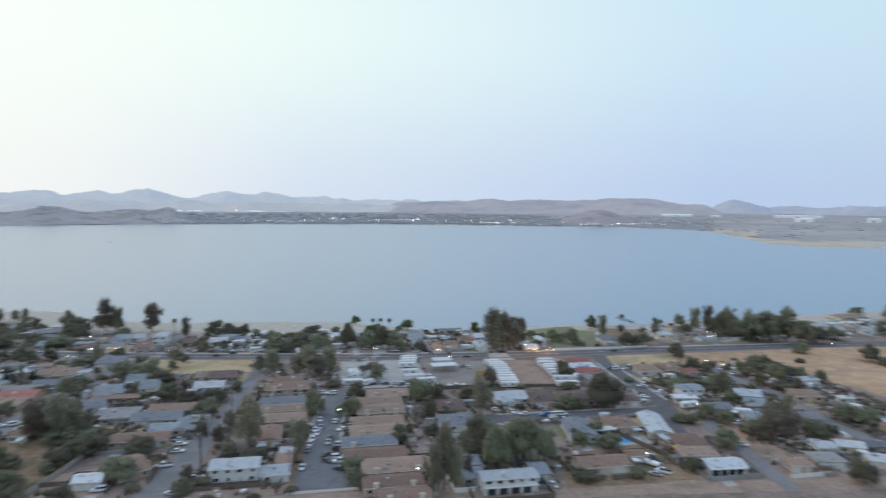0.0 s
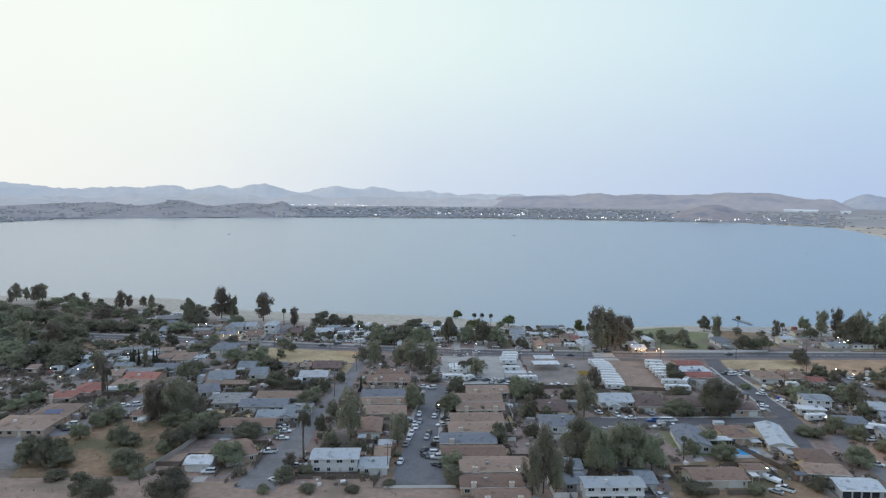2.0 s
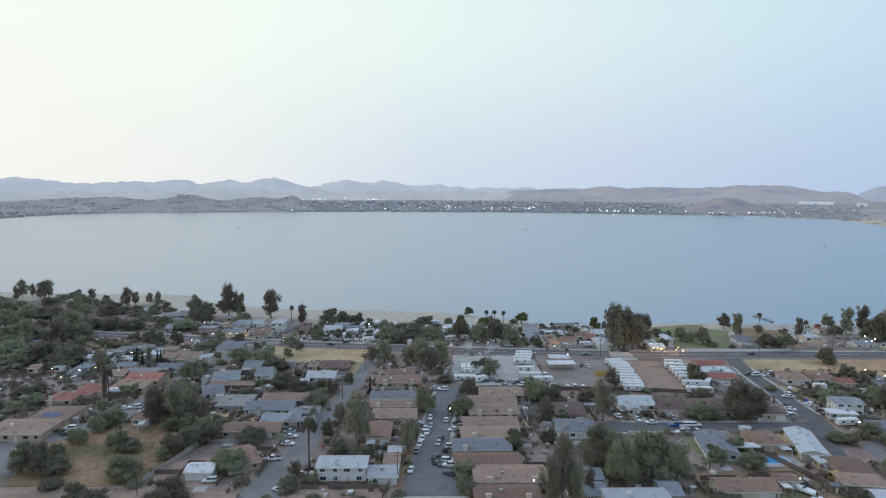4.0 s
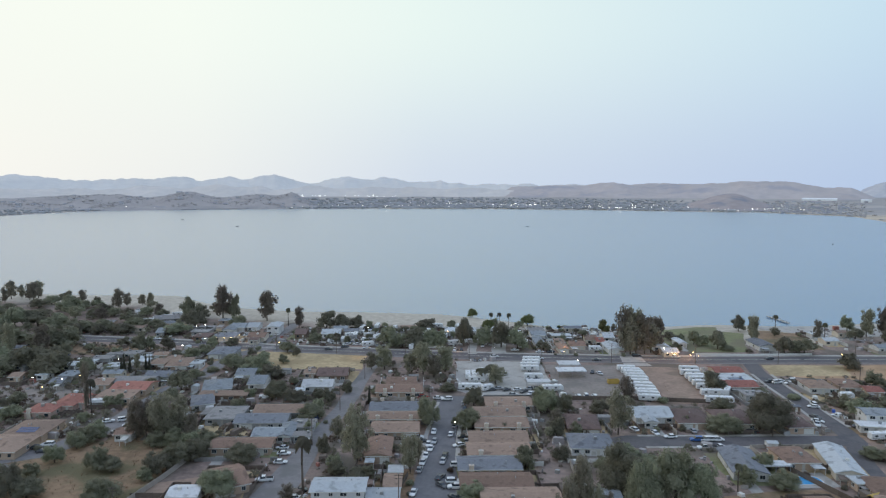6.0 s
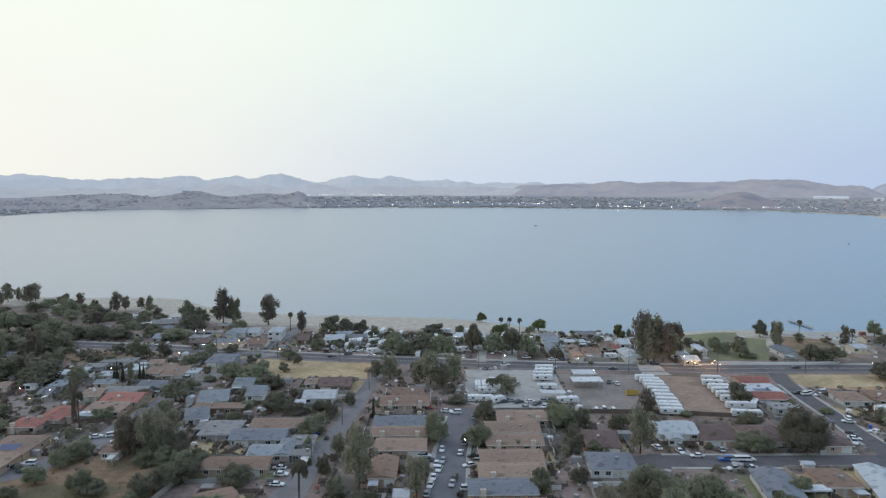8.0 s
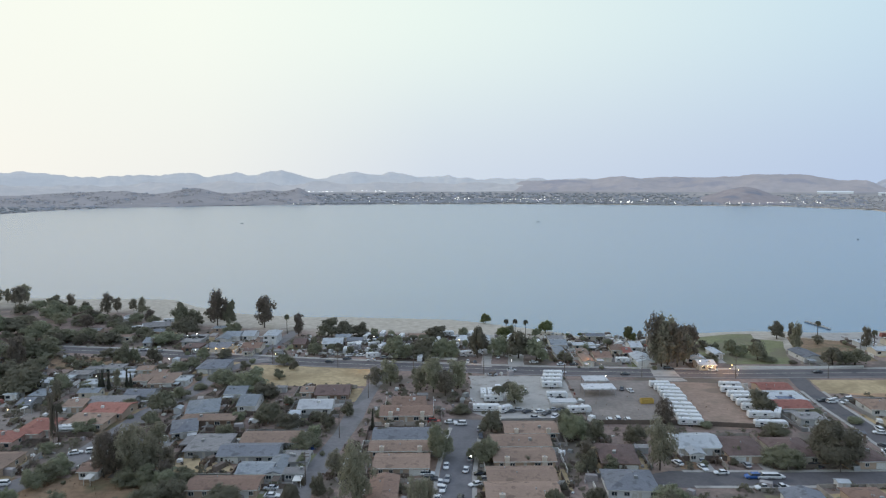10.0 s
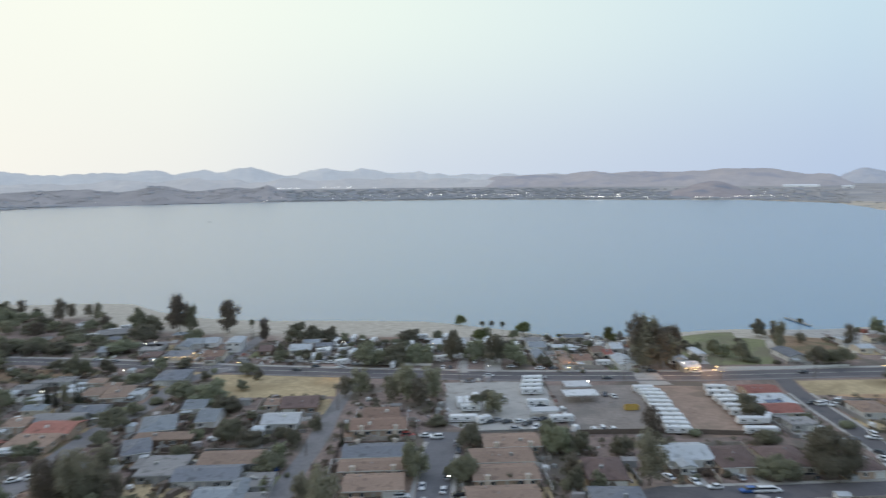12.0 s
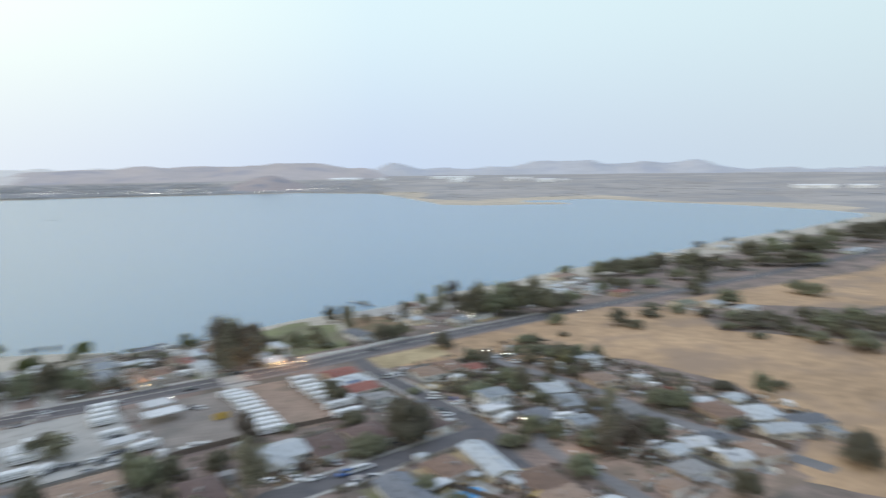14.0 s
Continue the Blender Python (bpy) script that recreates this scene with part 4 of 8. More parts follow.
def palm(name, label, seed, trunk_r, fronds, droop, frond_len):
    """A palm one metre high with a crown of arching fronds."""
    rnd = random.Random(seed)
    ob = tagged(new(name), label, "palm tree", "palms of the shore")
    bm = bmesh.new()
    tube(bm, (0, 0, -0.02), (0.01, 0.005, 0.5), trunk_r * 1.2, trunk_r * 0.9)
    tube(bm, (0.01, 0.005, 0.5), (0.0, 0.0, 0.93), trunk_r * 0.9, trunk_r)
    part("trunk", bm, BARK, ob, smooth=True)
    bm = bmesh.new()
    for i in range(fronds):
        a, lift = rnd.uniform(0, math.tau), rnd.uniform(-0.5, 1.0)
        pts = []
        for k in range(6):
            s = k / 5
            r = frond_len * s
            pts.append(Vector((r * math.cos(a), r * math.sin(a), 0.93 + (lift * s - droop * s * s) * 0.13)))
        side = Vector((-math.sin(a), math.cos(a), 0))
        for k in range(5):
            w0, w1 = (0.10 + 0.25 * math.sin(math.pi * k / 5)) * frond_len, (0.10 + 0.25 * math.sin(math.pi * (k + 1) / 5)) * frond_len * (0.2 if k == 4 else 1)
            dn = Vector((0, 0, -0.012))
            for sg in (-1, 1):
                bm.faces.new([bm.verts.new(q) for q in (pts[k], pts[k + 1], pts[k + 1] + side * sg * w1 + dn, pts[k] + side * sg * w0 + dn)])
    part("crown", bm, LEAF["palm"], ob)
    return ob


# ---- vehicles ----
def loft(bm, sections):
    """A closed skin through rings of points."""
    rings = [[bm.verts.new(p) for p in s] for s in sections]
    n = len(rings[0])
    for a, b in zip(rings, rings[1:]):
        for i in range(n):
            bm.faces.new((a[i], a[(i + 1) % n], b[(i + 1) % n], b[i]))
    bm.faces.new(rings[0][::-1])
    bm.faces.new(rings[-1])


def slab(x, w, z0, z1, c=0.12):
    return [(x, -w, z0 + c), (x, -w + c, z0), (x, w - c, z0), (x, w, z0 + c), (x, w, z1 - c), (x, w - c, z1), (x, -w + c, z1), (x, -w, z1 - c)]


BODIES = {  # length, half width, bonnet height, roof height, cabin from and to along the length
    "car": (4.7, 0.9, 0.92, 1.45, (-1.9, -1.1, 0.35, 1.05)),
    "suv": (4.9, 0.97, 1.12, 1.80, (-2.3, -2.0, 0.45, 1.1)),
    "pickup": (5.7, 1.0, 1.12, 1.85, (-0.5, -0.35, 0.75, 1.4)),
}


def vehicle(kind, colour, near=True):
    length, hw, zb, zr, (c0, c1, c2, c3) = BODIES[kind]
    name = {"car": "car", "suv": "suv", "pickup": "pickup_truck"}[kind]
    words = {"car": "sedan", "suv": "sport utility vehicle", "pickup": "pickup truck"}[kind]
    tone = {"dark": "dark grey"}.get(colour, colour)
    ob = tagged(new(name), f"{tone} {words} parked on the ground among the houses", "truck" if kind == "pickup" else "car", "vehicles of the town")
    half = length / 2
    bm = bmesh.new()
    loft(bm, [slab(-half, hw * 0.86, 0.42, zb * 0.88), slab(-half + 0.3, hw, 0.28, zb), slab(c0 + 0.2, hw, 0.26, zb + 0.02), slab(c3, hw, 0.26, zb), slab(half - 0.5, hw, 0.28, zb * 0.92), slab(half, hw * 0.84, 0.40, zb * 0.74)])
    body = part("body", bm, PAINTS[colour], ob)
    bm = bmesh.new()
    wr = hw * 0.76
    loft(bm, [[(c0, -hw * 0.9, zb - 0.02), (c0, hw * 0.9, zb - 0.02), (c0 + 0.02, hw * 0.9, zb + 0.02), (c0 + 0.02, -hw * 0.9, zb + 0.02)], [(c1, -hw * 0.9, zb - 0.02), (c1, hw * 0.9, zb - 0.02), (c1, wr, zr - 0.07), (c1, -wr, zr - 0.07)], [(c2, -hw * 0.9, zb - 0.02), (c2, hw * 0.9, zb - 0.02), (c2, wr, zr - 0.07), (c2, -wr, zr - 0.07)], [(c3, -hw * 0.88, zb - 0.02), (c3, hw * 0.88, zb - 0.02), (c3 - 0.02, hw * 0.88, zb + 0.02), (c3 - 0.02, -hw * 0.88, zb + 0.02)]])
    part("greenhouse", bm, GLASS, ob, "dark tinted window band")
    part("roof", boxed(c1 - 0.05, c2 + 0.05, -wr - 0.02, wr + 0.02, zr - 0.08, zr, taper=0.06), PAINTS[colour], ob)
    if kind == "pickup":
        part("load_bed", boxed(-half + 0.15, c0 - 0.12, -hw + 0.14, hw - 0.14, zb - 0.02, zb + 0.025), RUBBER, ob, "dark open load bed")
    for wx in (-half + 0.95, half - 0.95):
        for sy in (-1, 1):
            bm = bmesh.new()
            tube(bm, (wx, sy * (hw - 0.22), 0.33), (wx, sy * (hw + 0.01), 0.33), 0.33, 0.33, 12)
            old = len(bm.faces)
            tube(bm, (wx, sy * (hw - 0.1), 0.33), (wx, sy * (hw + 0.025), 0.33), 0.2, 0.18, 8)
            bm.faces.ensure_lookup_table()
            for f in bm.faces[old:]:
                f.material_index = 1
            link("wheel", as_mesh("wheel", bm, RUBBER, RIM), ob)
    for sy in (-1, 1) if near else ():
        y0, y1 = sorted((sy * hw * 0.5, sy * hw * 0.8))
        part("headlight", boxed(half - 0.06, half + 0.02, y0, y1, zb * 0.55, zb * 0.7), HEADL, body)
        part("tail_light", boxed(-half - 0.02, -half + 0.05, y0, y1, zb * 0.62, zb * 0.82), TAILL, body)
    return ob


def trailer(length, motor=False):
    """A white travel trailer: a rounded box with windows, a door, a stripe and roof units."""
    ob = tagged(new("travel_trailer"), "white travel trailer parked on the storage lot", "trailer", "trailers on the lot")
    hl, hw, z1 = length / 2, 1.22, 3.05
    bm = bmesh.new()
    loft(bm, [slab(-hl, hw * 0.94, 0.75, z1 - 0.25, 0.2), slab(-hl + 0.25, hw, 0.55, z1, 0.2), slab(hl - 0.8, hw, 0.55, z1, 0.2), slab(hl - 0.15, hw * 0.96, 0.75, z1 - 0.45, 0.2), slab(hl, hw * 0.9, 0.95, z1 - 1.1, 0.2)])
    body = part("body", bm, RVWHITE, ob)
    for sy in (-1, 1):
        y0, y1 = sorted((sy * (hw - 0.02), sy * (hw + 0.025)))
        for fx in (-0.3, 0.12):
            part("window", boxed(fx * length - 0.55, fx * length + 0.55, y0, y1, 1.65, 2.3), GLASS, ob)
        part("stripe", boxed(-hl + 0.3, hl - 0.9, y0, y1 if sy > 0 else y1, 1.15, 1.32), STRIPE, ob)
        for wx in (-0.75, 0.15):
            bm = bmesh.new()
            tube(bm, (wx, sy * (hw - 0.3), 0.36), (wx, sy * (hw - 0.06), 0.36), 0.36, 0.36, 12)
            part("wheel", bm, RUBBER, ob)
    part("door", boxed(hl - 2.6, hl - 1.9, -hw - 0.03, -hw + 0.02, 0.75, 2.55), TRIM, ob)
    part("air_conditioner", boxed(-0.5, 0.4, -0.4, 0.4, z1 - 0.02, z1 + 0.3, taper=0.08), TRIM, ob)
    part("roof_hatch", boxed(-hl + 1.0, -hl + 1.5, -0.25, 0.25, z1 - 0.02, z1 + 0.12), METAL, ob)
    bm = boxed(hl - 0.1, hl + 0.9, -0.07, 0.07, 0.5, 0.62)
    tube(bm, (hl + 0.7, 0, 0), (hl + 0.7, 0, 0.55), 0.05, 0.05, 6)
    part("hitch", bm, METAL, ob)
    return ob


# ---- lamps, poles and fences ----
LAMP_WHITE = material("lit_white_lamp", (0.9, 0.9, 0.85), 0.4, emit=(1.0, 0.95, 0.85, 9.0))
LAMP_WARM = material("lit_warm_lamp", (0.9, 0.7, 0.4), 0.4, emit=(1.0, 0.66, 0.28, 7.0))
LAMP_GREEN = material("lit_green_lamp", (0.6, 0.9, 0.6), 0.4, emit=(0.6, 1.0, 0.6, 10.0))


def street_lamp(h, glow, label):
    ob = tagged(new("street_lamp"), label, "street lamp", "lamps of the town")
    bm = bmesh.new()
    tube(bm, (0, 0.35, -0.2), (0, 0.35, h), 0.1, 0.06)
    part("pole", bm, METAL, ob)
    bm = bmesh.new()
    tube(bm, (0, 0.35, h), (0, -0.1, h + 0.15), 0.05, 0.05, 6)
    part("arm", bm, METAL, ob)
    bm = bmesh.new()
    bmesh.ops.create_icosphere(bm, subdivisions=2, radius=0.22, matrix=Matrix.Translation((0, -0.2, h)) @ Matrix.Diagonal((1.1, 1, 0.75, 1)))
    part("lens", bm, glow, ob, "glowing lamp lens")
    return ob


def utility_pole(h=10.5):
    ob = tagged(new("utility_pole"), "tall brown wooden utility pole with crossarms", "utility pole", "poles along the streets")
    bm = bmesh.new()
    tube(bm, (0, 0, -0.3), (0, 0, h), 0.17, 0.11, 8)
    part("pole", bm, WOODM, ob)
    for z in (h - 0.5, h - 1.5):
        bm = boxed(-1.2, 1.2, -0.07, 0.07, z - 0.07, z + 0.07)
        for k in (-1.05, -0.5, 0.5, 1.05):
            tube(bm, (k, 0, z + 0.05), (k, 0, z + 0.25), 0.05, 0.03, 6)
        part("crossarm", bm, WOODM, ob)
    return ob


def fence(points, height, mat, name, label, step=3.0, post=0.07, post_mat=None, gap=0.0):
    """Posts and panels along a line."""
    ob = tagged(new(name), label, "fence")
    ob.matrix_basis = pose(points[0][0], points[0][1], 0)
    base = Vector(points[0])
    panels, posts = {}, None
    for a, b in zip(points, points[1:]):
        a, b = Vector(a), Vector(b)
        n = max(1, round((b - a).length / step))
        ang = math.atan2(b.y - a.y, b.x - a.x)
        for i in range(n):
            p, q = a.lerp(b, i / n) - base, a.lerp(b, (i + 1) / n) - base
            size = round((q - p).length, 1)
            if size not in panels:
                panels[size] = as_mesh("panel", boxed(0, size, -0.05, 0.05, gap, height), mat)
                bm = boxed(-post, post, -post, post, -0.2, height + 0.12)
                posts = posts or as_mesh("post", bm, post_mat or mat)
            link("panel", panels[size], ob, pose(p.x, p.y, 0, 0, 0, math.degrees(ang)))
            link("post", posts, ob, pose(p.x, p.y, 0, 0, 0, math.degrees(ang)))
    return ob


# ---- where things stand: metres ----
HOUSES_TOWN_ROW = [
    (33.5, 302.2, 18.6, 11.1, "gx", "tan", "tan", 1, "2c", 0.0),
    (28.6, 289.9, 19.6, 10.6, "gx", "tan", "tan", 1, "", 0.0),
    (28.0, 277.4, 19.6, 10.6, "gx", "tan", "tan", 1, "2c", 0.0),
    (25.4, 262.6, 20.5, 10.6, "gx", "tan", "tan", 1, "", 0.0),
    (24.4, 251.6, 20.9, 10.6, "gx", "tan", "tan", 1, "2c", 0.0),
    (20.2, 239.5, 19.9, 10.1, "gx", "tan", "slate", 1, "1c", 0.0),
    (21.2, 227.0, 21.5, 9.5, "gx", "tan", "brown", 1, "", 0.0),
    (27.2, 215.1, 22.4, 12.1, "gx", "tan", "tan", 1, "2c", 0.0),
    (24.8, 202.0, 18.9, 9.4, "gx", "tan", "brown", 1, "2c", 0.0),
    (27.1, 191.6, 15.7, 8.4, "gx", "tan", "brown", 1, "2c", 0.0),
]
HOUSES_MID_ROW = [
    (-11.9, 333.0, 12.8, 11.0, "gx", "tan", "brown", 1, "", 0.0),
    (-12.5, 321.2, 19.8, 11.8, "gx", "tan", "brown", 1, "2c", 0.0),
    (-12.7, 297.0, 20.5, 11.0, "gx", "tan", "slate", 1, "b2c", 0.0),
    (-12.9, 285.6, 20.6, 8.5, "gx", "tan", "tan", 1, "2c", 0.0),
    (-11.8, 273.1, 17.1, 10.8, "gx", "tan", "tan", 1, "", 0.0),
    (-16.4, 253.8, 8.1, 16, "gy", "tan", "brown", 1, "", 0.0),
    (-10.3, 227.0, 4.8, 8.9, "gx", "cream", "tan", 1, "", 0.0),
    (-9.8, 235.5, 4.0, 4.8, "gx", "white", "white", 1, "", 0.0),
]
HOUSES_WEST_COURT = [
    (-58.9, 294.5, 19.4, 10.3, "gx", "grey", "tan", 1, "", 0.0),
    (-63.4, 283.2, 19.4, 10.5, "gx", "grey", "slate", 1, "", 0.0),
    (-57.6, 268.6, 10.4, 8.7, "gx", "white", "blue", 1, "", 0.0),
    (-51.4, 270.6, 5.0, 12.9, "gy", "white", "blue", 1, "", 0.0),
    (-46.7, 277.3, 7.7, 8.7, "flat", "grey", "grey", 1, "", 0.0),
    (-45.1, 266.3, 6.2, 4.0, "flat", "grey", "grey", 1, "", 0.0),
    (-64.2, 258.0, 20.6, 9.2, "gx", "tan", "brown", 1, "", 0.0),
    (-25.6, 219.2, 15.3, 9.0, "gx", "white", "pale", 2, "", 0.0),
    (-12.6, 217.2, 9.0, 8.6, "gx", "white", "pale", 1, "", 0.0),
    (-62.0, 230.3, 10.2, 16, "gx", "tan", "brown", 1, "", 28),
    (-71.0, 220.7, 8.4, 7.4, "gx", "white", "white", 1, "", 0.0),
    (-49.4, 329.8, 13.1, 11.3, "gx", "white", "white", 1, "", 0.0),
    (-55.8, 319.3, 3.5, 5.6, "gx", "white", "pale", 1, "", 0.0),
]
HOUSES_WEST_MID = [
    (-94.6, 328.2, 11.8, 16, "hip", "white", "blue", 1, "", 14),
    (-77.6, 335.4, 7.1, 14.6, "gx", "white", "blue", 1, "", 0.0),
    (-86.6, 349.0, 8.5, 11.7, "gx", "white", "blue", 1, "", 0.0),
    (-87.9, 314.9, 20.1, 6.5, "flat", "brown", "tan", 1, "", 0.0),
    (-94.2, 306.3, 8.6, 13.4, "hip", "white", "slate", 1, "", 18),
    (-79.2, 289.9, 13.1, 14.6, "flat", "grey", "grey", 1, "", 0.0),
    (-45.2, 348.2, 13.8, 13.8, "gx", "brown", "dark", 1, "", 0.0),
    (-56.4, 349.1, 5.0, 7.9, "gx", "tan", "tan", 1, "", 0.0),
    (-110.0, 270.1, 5.9, 6.8, "gx", "white", "brown", 1, "", 0.0),
    (-106.7, 300.3, 8.6, 10.8, "hip", "grey", "dark", 1, "", 0.0),
    (-125.6, 367.3, 10.2, 16, "hip", "tan", "tan", 1, "", 6),
    (-136.0, 368.4, 7.7, 10.8, "hip", "tan", "tan", 1, "", 0.0),
    (-110.2, 390.9, 13.1, 16, "hip", "grey", "slate", 1, "", 0.0),
]
HOUSES_WEST_RED = [
    (-131.5, 327.0, 15.7, 13.2, "gx", "tan", "orange", 1, "", -3),
    (-133.4, 314.6, 15.0, 12.3, "flat", "tan", "tan", 1, "", 0.0),
    (-145.0, 308.2, 6.4, 10.5, "gx", "pink", "orange", 1, "tarp", 0.0),
    (-149.1, 307.0, 9.0, 16, "hip", "pink", "orange", 1, "1c", 0.0),
    (-147.4, 333.4, 7.8, 10.3, "gx", "tan", "tan", 1, "", 0.0),
    (-134.7, 337.0, 17.9, 9.2, "gx", "grey", "grey", 1, "", 0.0),
    (-127.0, 345.8, 11.5, 9.9, "gx", "grey", "slate", 1, "", 0.0),
    (-150.1, 259.0, 21.8, 16, "hip", "tan", "tan", 1, "1c", 0.0),
    (-145.9, 274.2, 14.4, 16, "hip", "tan", "tan", 1, "solar", 0.0),
    (-154.4, 296.5, 10.5, 10.6, "hip", "pink", "orange", 1, "1c", 0.0),
]
HOUSES_WEST_PARK = [
    (-170.2, 347.4, 6.7, 9, "flat", "grey", "blue", 1, ""),
    (-182.5, 347.6, 5.0, 6, "flat", "white", "pale", 1, ""),
    (-156.5, 362.4, 6.5, 7, "flat", "white", "pale", 1, ""),
    (-169.3, 377.2, 9.4, 7, "flat", "grey", "grey", 1, ""),
    (-178.3, 364.9, 5.2, 8, "flat", "white", "pale", 1, ""),
    (-157.9, 387.9, 8.3, 7, "flat", "white", "grey", 1, ""),
    (-141.1, 384.4, 6.9, 7, "gx", "tan", "tan", 1, ""),
    (-202.7, 364.6, 5.2, 7, "flat", "grey", "grey", 1, ""),
    (-193.5, 345.4, 5.0, 8, "gx", "tan", "tan", 1, ""),
    (-169.0, 335.9, 5.2, 9, "gx", "grey", "slate", 1, ""),
    (-146.9, 371.6, 7.4, 6, "flat", "white", "pale", 1, ""),
]
HOUSES_LAKE_WEST = [
    (-120.5, 429.3, 13.1, 11.2, "flat", "cream", "slate", 1, "lit", 0.0),
    (-95.4, 446.8, 7.4, 14.0, "gy", "white", "pale", 2, "", 0.0),
    (-110.7, 457.1, 6.7, 12, "gx", "white", "pale", 1, "", 0.0),
    (-119.7, 456.1, 8.6, 12, "gx", "white", "blue", 1, "", 0.0),
    (-123.3, 450.3, 6.5, 16, "gy", "white", "blue", 1, "", 0.0),
    (-101.3, 427.9, 9.7, 12, "gx", "cream", "brown", 1, "", 0.0),
    (-101.0, 418.0, 4.5, 5.8, "gx", "cream", "dark", 1, "", 0.0),
    (-58.7, 437.2, 10.6, 12, "gx", "white", "pale", 1, "", 0.0),
    (-139.4, 443.8, 9.9, 12, "flat", "grey", "grey", 1, "", 0.0),
    (-134.1, 429.2, 8.9, 9.9, "flat", "brown", "dark", 1, "", 0.0),
    (-176.4, 483.4, 15.0, 12, "gx", "grey", "grey", 1, "", 20),
    (-206.4, 508.2, 4.4, 12, "flat", "white", "white", 1, "", 0.0),
    (-76.9, 436.5, 6.3, 12, "gx", "brown", "dark", 1, "", 0.0),
    (-162.9, 442.1, 4.5, 12, "gx", "grey", "blue", 1, "", 0.0),
    (-139.5, 450.5, 9.2, 9.9, "flat", "grey", "grey", 1, "", 0.0),
]
HOUSES_LAKE_MID = [
    (66.2, 431.0, 8.2, 11.3, "gx", "white", "blue", 1, "", 0.0),
    (64.0, 412.7, 5.1, 15.7, "gy", "white", "blue", 1, "", 0.0),
    (75.0, 399.0, 5.2, 16, "gy", "cream", "tan", 1, "", 0.0),
    (83.9, 403.9, 8.3, 12, "gx", "cream", "brown", 1, "", 0.0),
    (95.2, 418.7, 6.4, 12, "gx", "cream", "tan", 1, "", 0.0),
    (103.3, 398.1, 8.1, 16, "gy", "white", "pale", 1, "", 0.0),
    (107.0, 425.1, 5.7, 12, "gx", "white", "pale", 1, "", 0.0),
    (99.2, 413.1, 4.0, 10.2, "gx", "cream", "red", 1, "", 0.0),
    (130.1, 404.3, 8.8, 16, "gy", "white", "pale", 1, "", 0.0),
    (131.2, 388.1, 7.9, 9.6, "gx", "cream", "white", 1, "lit", 0.0),
    (145.4, 410.3, 4.3, 12.2, "gy", "white", "pale", 1, "", 0.0),
    (190.2, 404.3, 9.3, 16, "gy", "white", "slate", 1, "", 0.0),
    (12.1, 443.2, 8.2, 12, "flat", "white", "pale", 1, "", 0.0),
    (27.3, 442.8, 3.9, 12, "flat", "white", "pale", 1, "", 0.0),
    (76.0, 412.8, 4.6, 7.9, "flat", "tan", "tan", 1, "", 0.0),
]
HOUSES_COURT_EAST = [
    (59.2, 277.7, 11.6, 15.5, "hip", "brown", "dark", 1, "", -6),
    (57.6, 257.9, 14.5, 13.7, "hip", "white", "slate", 1, "", -4),
    (88.5, 288.4, 14.4, 13.1, "gx", "white", "pale", 1, "", 0.0),
    (85.6, 279.2, 4.6, 5.0, "gy", "white", "pale", 1, "", 0.0),
    (102.5, 283.4, 13.4, 16, "hip", "tan", "dark", 1, "", 0.0),
    (119.0, 282.2, 13.3, 16, "hip", "cream", "dark", 1, "", 0.0),
    (140.0, 278.1, 9.6, 16, "hip", "tan", "dark", 1, "", 0.0),
    (103.6, 240.0, 10.5, 19.5, "gy", "white", "slate", 1, "", -9),
    (136.2, 241.0, 8.4, 24.0, "gy", "cream", "pale", 1, "", -15),
    (123.0, 244.6, 10.4, 13.0, "hip", "tan", "brown", 1, "", 0.0),
    (97.8, 205.8, 17.4, 9.8, "gx", "cream", "brown", 1, "", 0.0),
    (113.1, 211.0, 6.7, 5.5, "gx", "tan", "brown", 1, "", 0.0),
]
HOUSES_BOTTOM = [
    (61.2, 195.1, 17.9, 7.0, "gx", "white", "pale", 2, "garage", 0.0),
    (52.2, 215.2, 7.4, 9.4, "gx", "grey", "blue", 1, "", 0.0),
    (50.9, 203.8, 7.1, 8.7, "gx", "grey", "blue", 1, "", 0.0),
    (73.8, 204.0, 5.6, 10.4, "gx", "grey", "blue", 1, "", 0.0),
    (133.4, 224.8, 5.1, 4.9, "flat", "tan", "pale", 1, "", 0.0),
    (138.6, 220.4, 11.4, 12.5, "hip", "tan", "brown", 1, "", -10),
    (136.0, 209.0, 13.0, 8.9, "hip", "tan", "tan", 1, "", -10),
    (138.6, 197.2, 13.0, 8.6, "gx", "white", "pale", 1, "garage", -4),
]
HOUSES_EAST = [
    (145.8, 349.3, 13.1, 10.3, "gx", "tan", "red", 1, "", 0.0),
    (143.2, 336.2, 16.2, 12.0, "flat", "cream", "pale", 1, "solar", 0.0),
    (141.7, 325.8, 12.6, 10.4, "gx", "cream", "red", 1, "", 0.0),
    (141.6, 312.2, 9.1, 7.0, "flat", "grey", "grey", 1, "", 0.0),
    (176.8, 324.6, 11.3, 13.0, "hip", "white", "tan", 1, "", -6),
    (190.7, 325.7, 9.9, 14, "hip", "tan", "brown", 1, "", -6),
    (196.5, 316.9, 6.6, 9, "gx", "tan", "red", 1, "", -6),
    (174.7, 280.2, 10.8, 9.5, "gx", "white", "blue", 2, "", -10),
    (168.7, 273.0, 10.3, 5.5, "flat", "white", "white", 1, "", -10),
    (201.2, 273.8, 11.3, 12, "gx", "grey", "pale", 1, "", -25),
    (195.1, 259.9, 8.3, 13, "gx", "grey", "blue", 1, "", -25),
    (176.4, 257.4, 10.8, 9, "hip", "grey", "slate", 1, "", -10),
]
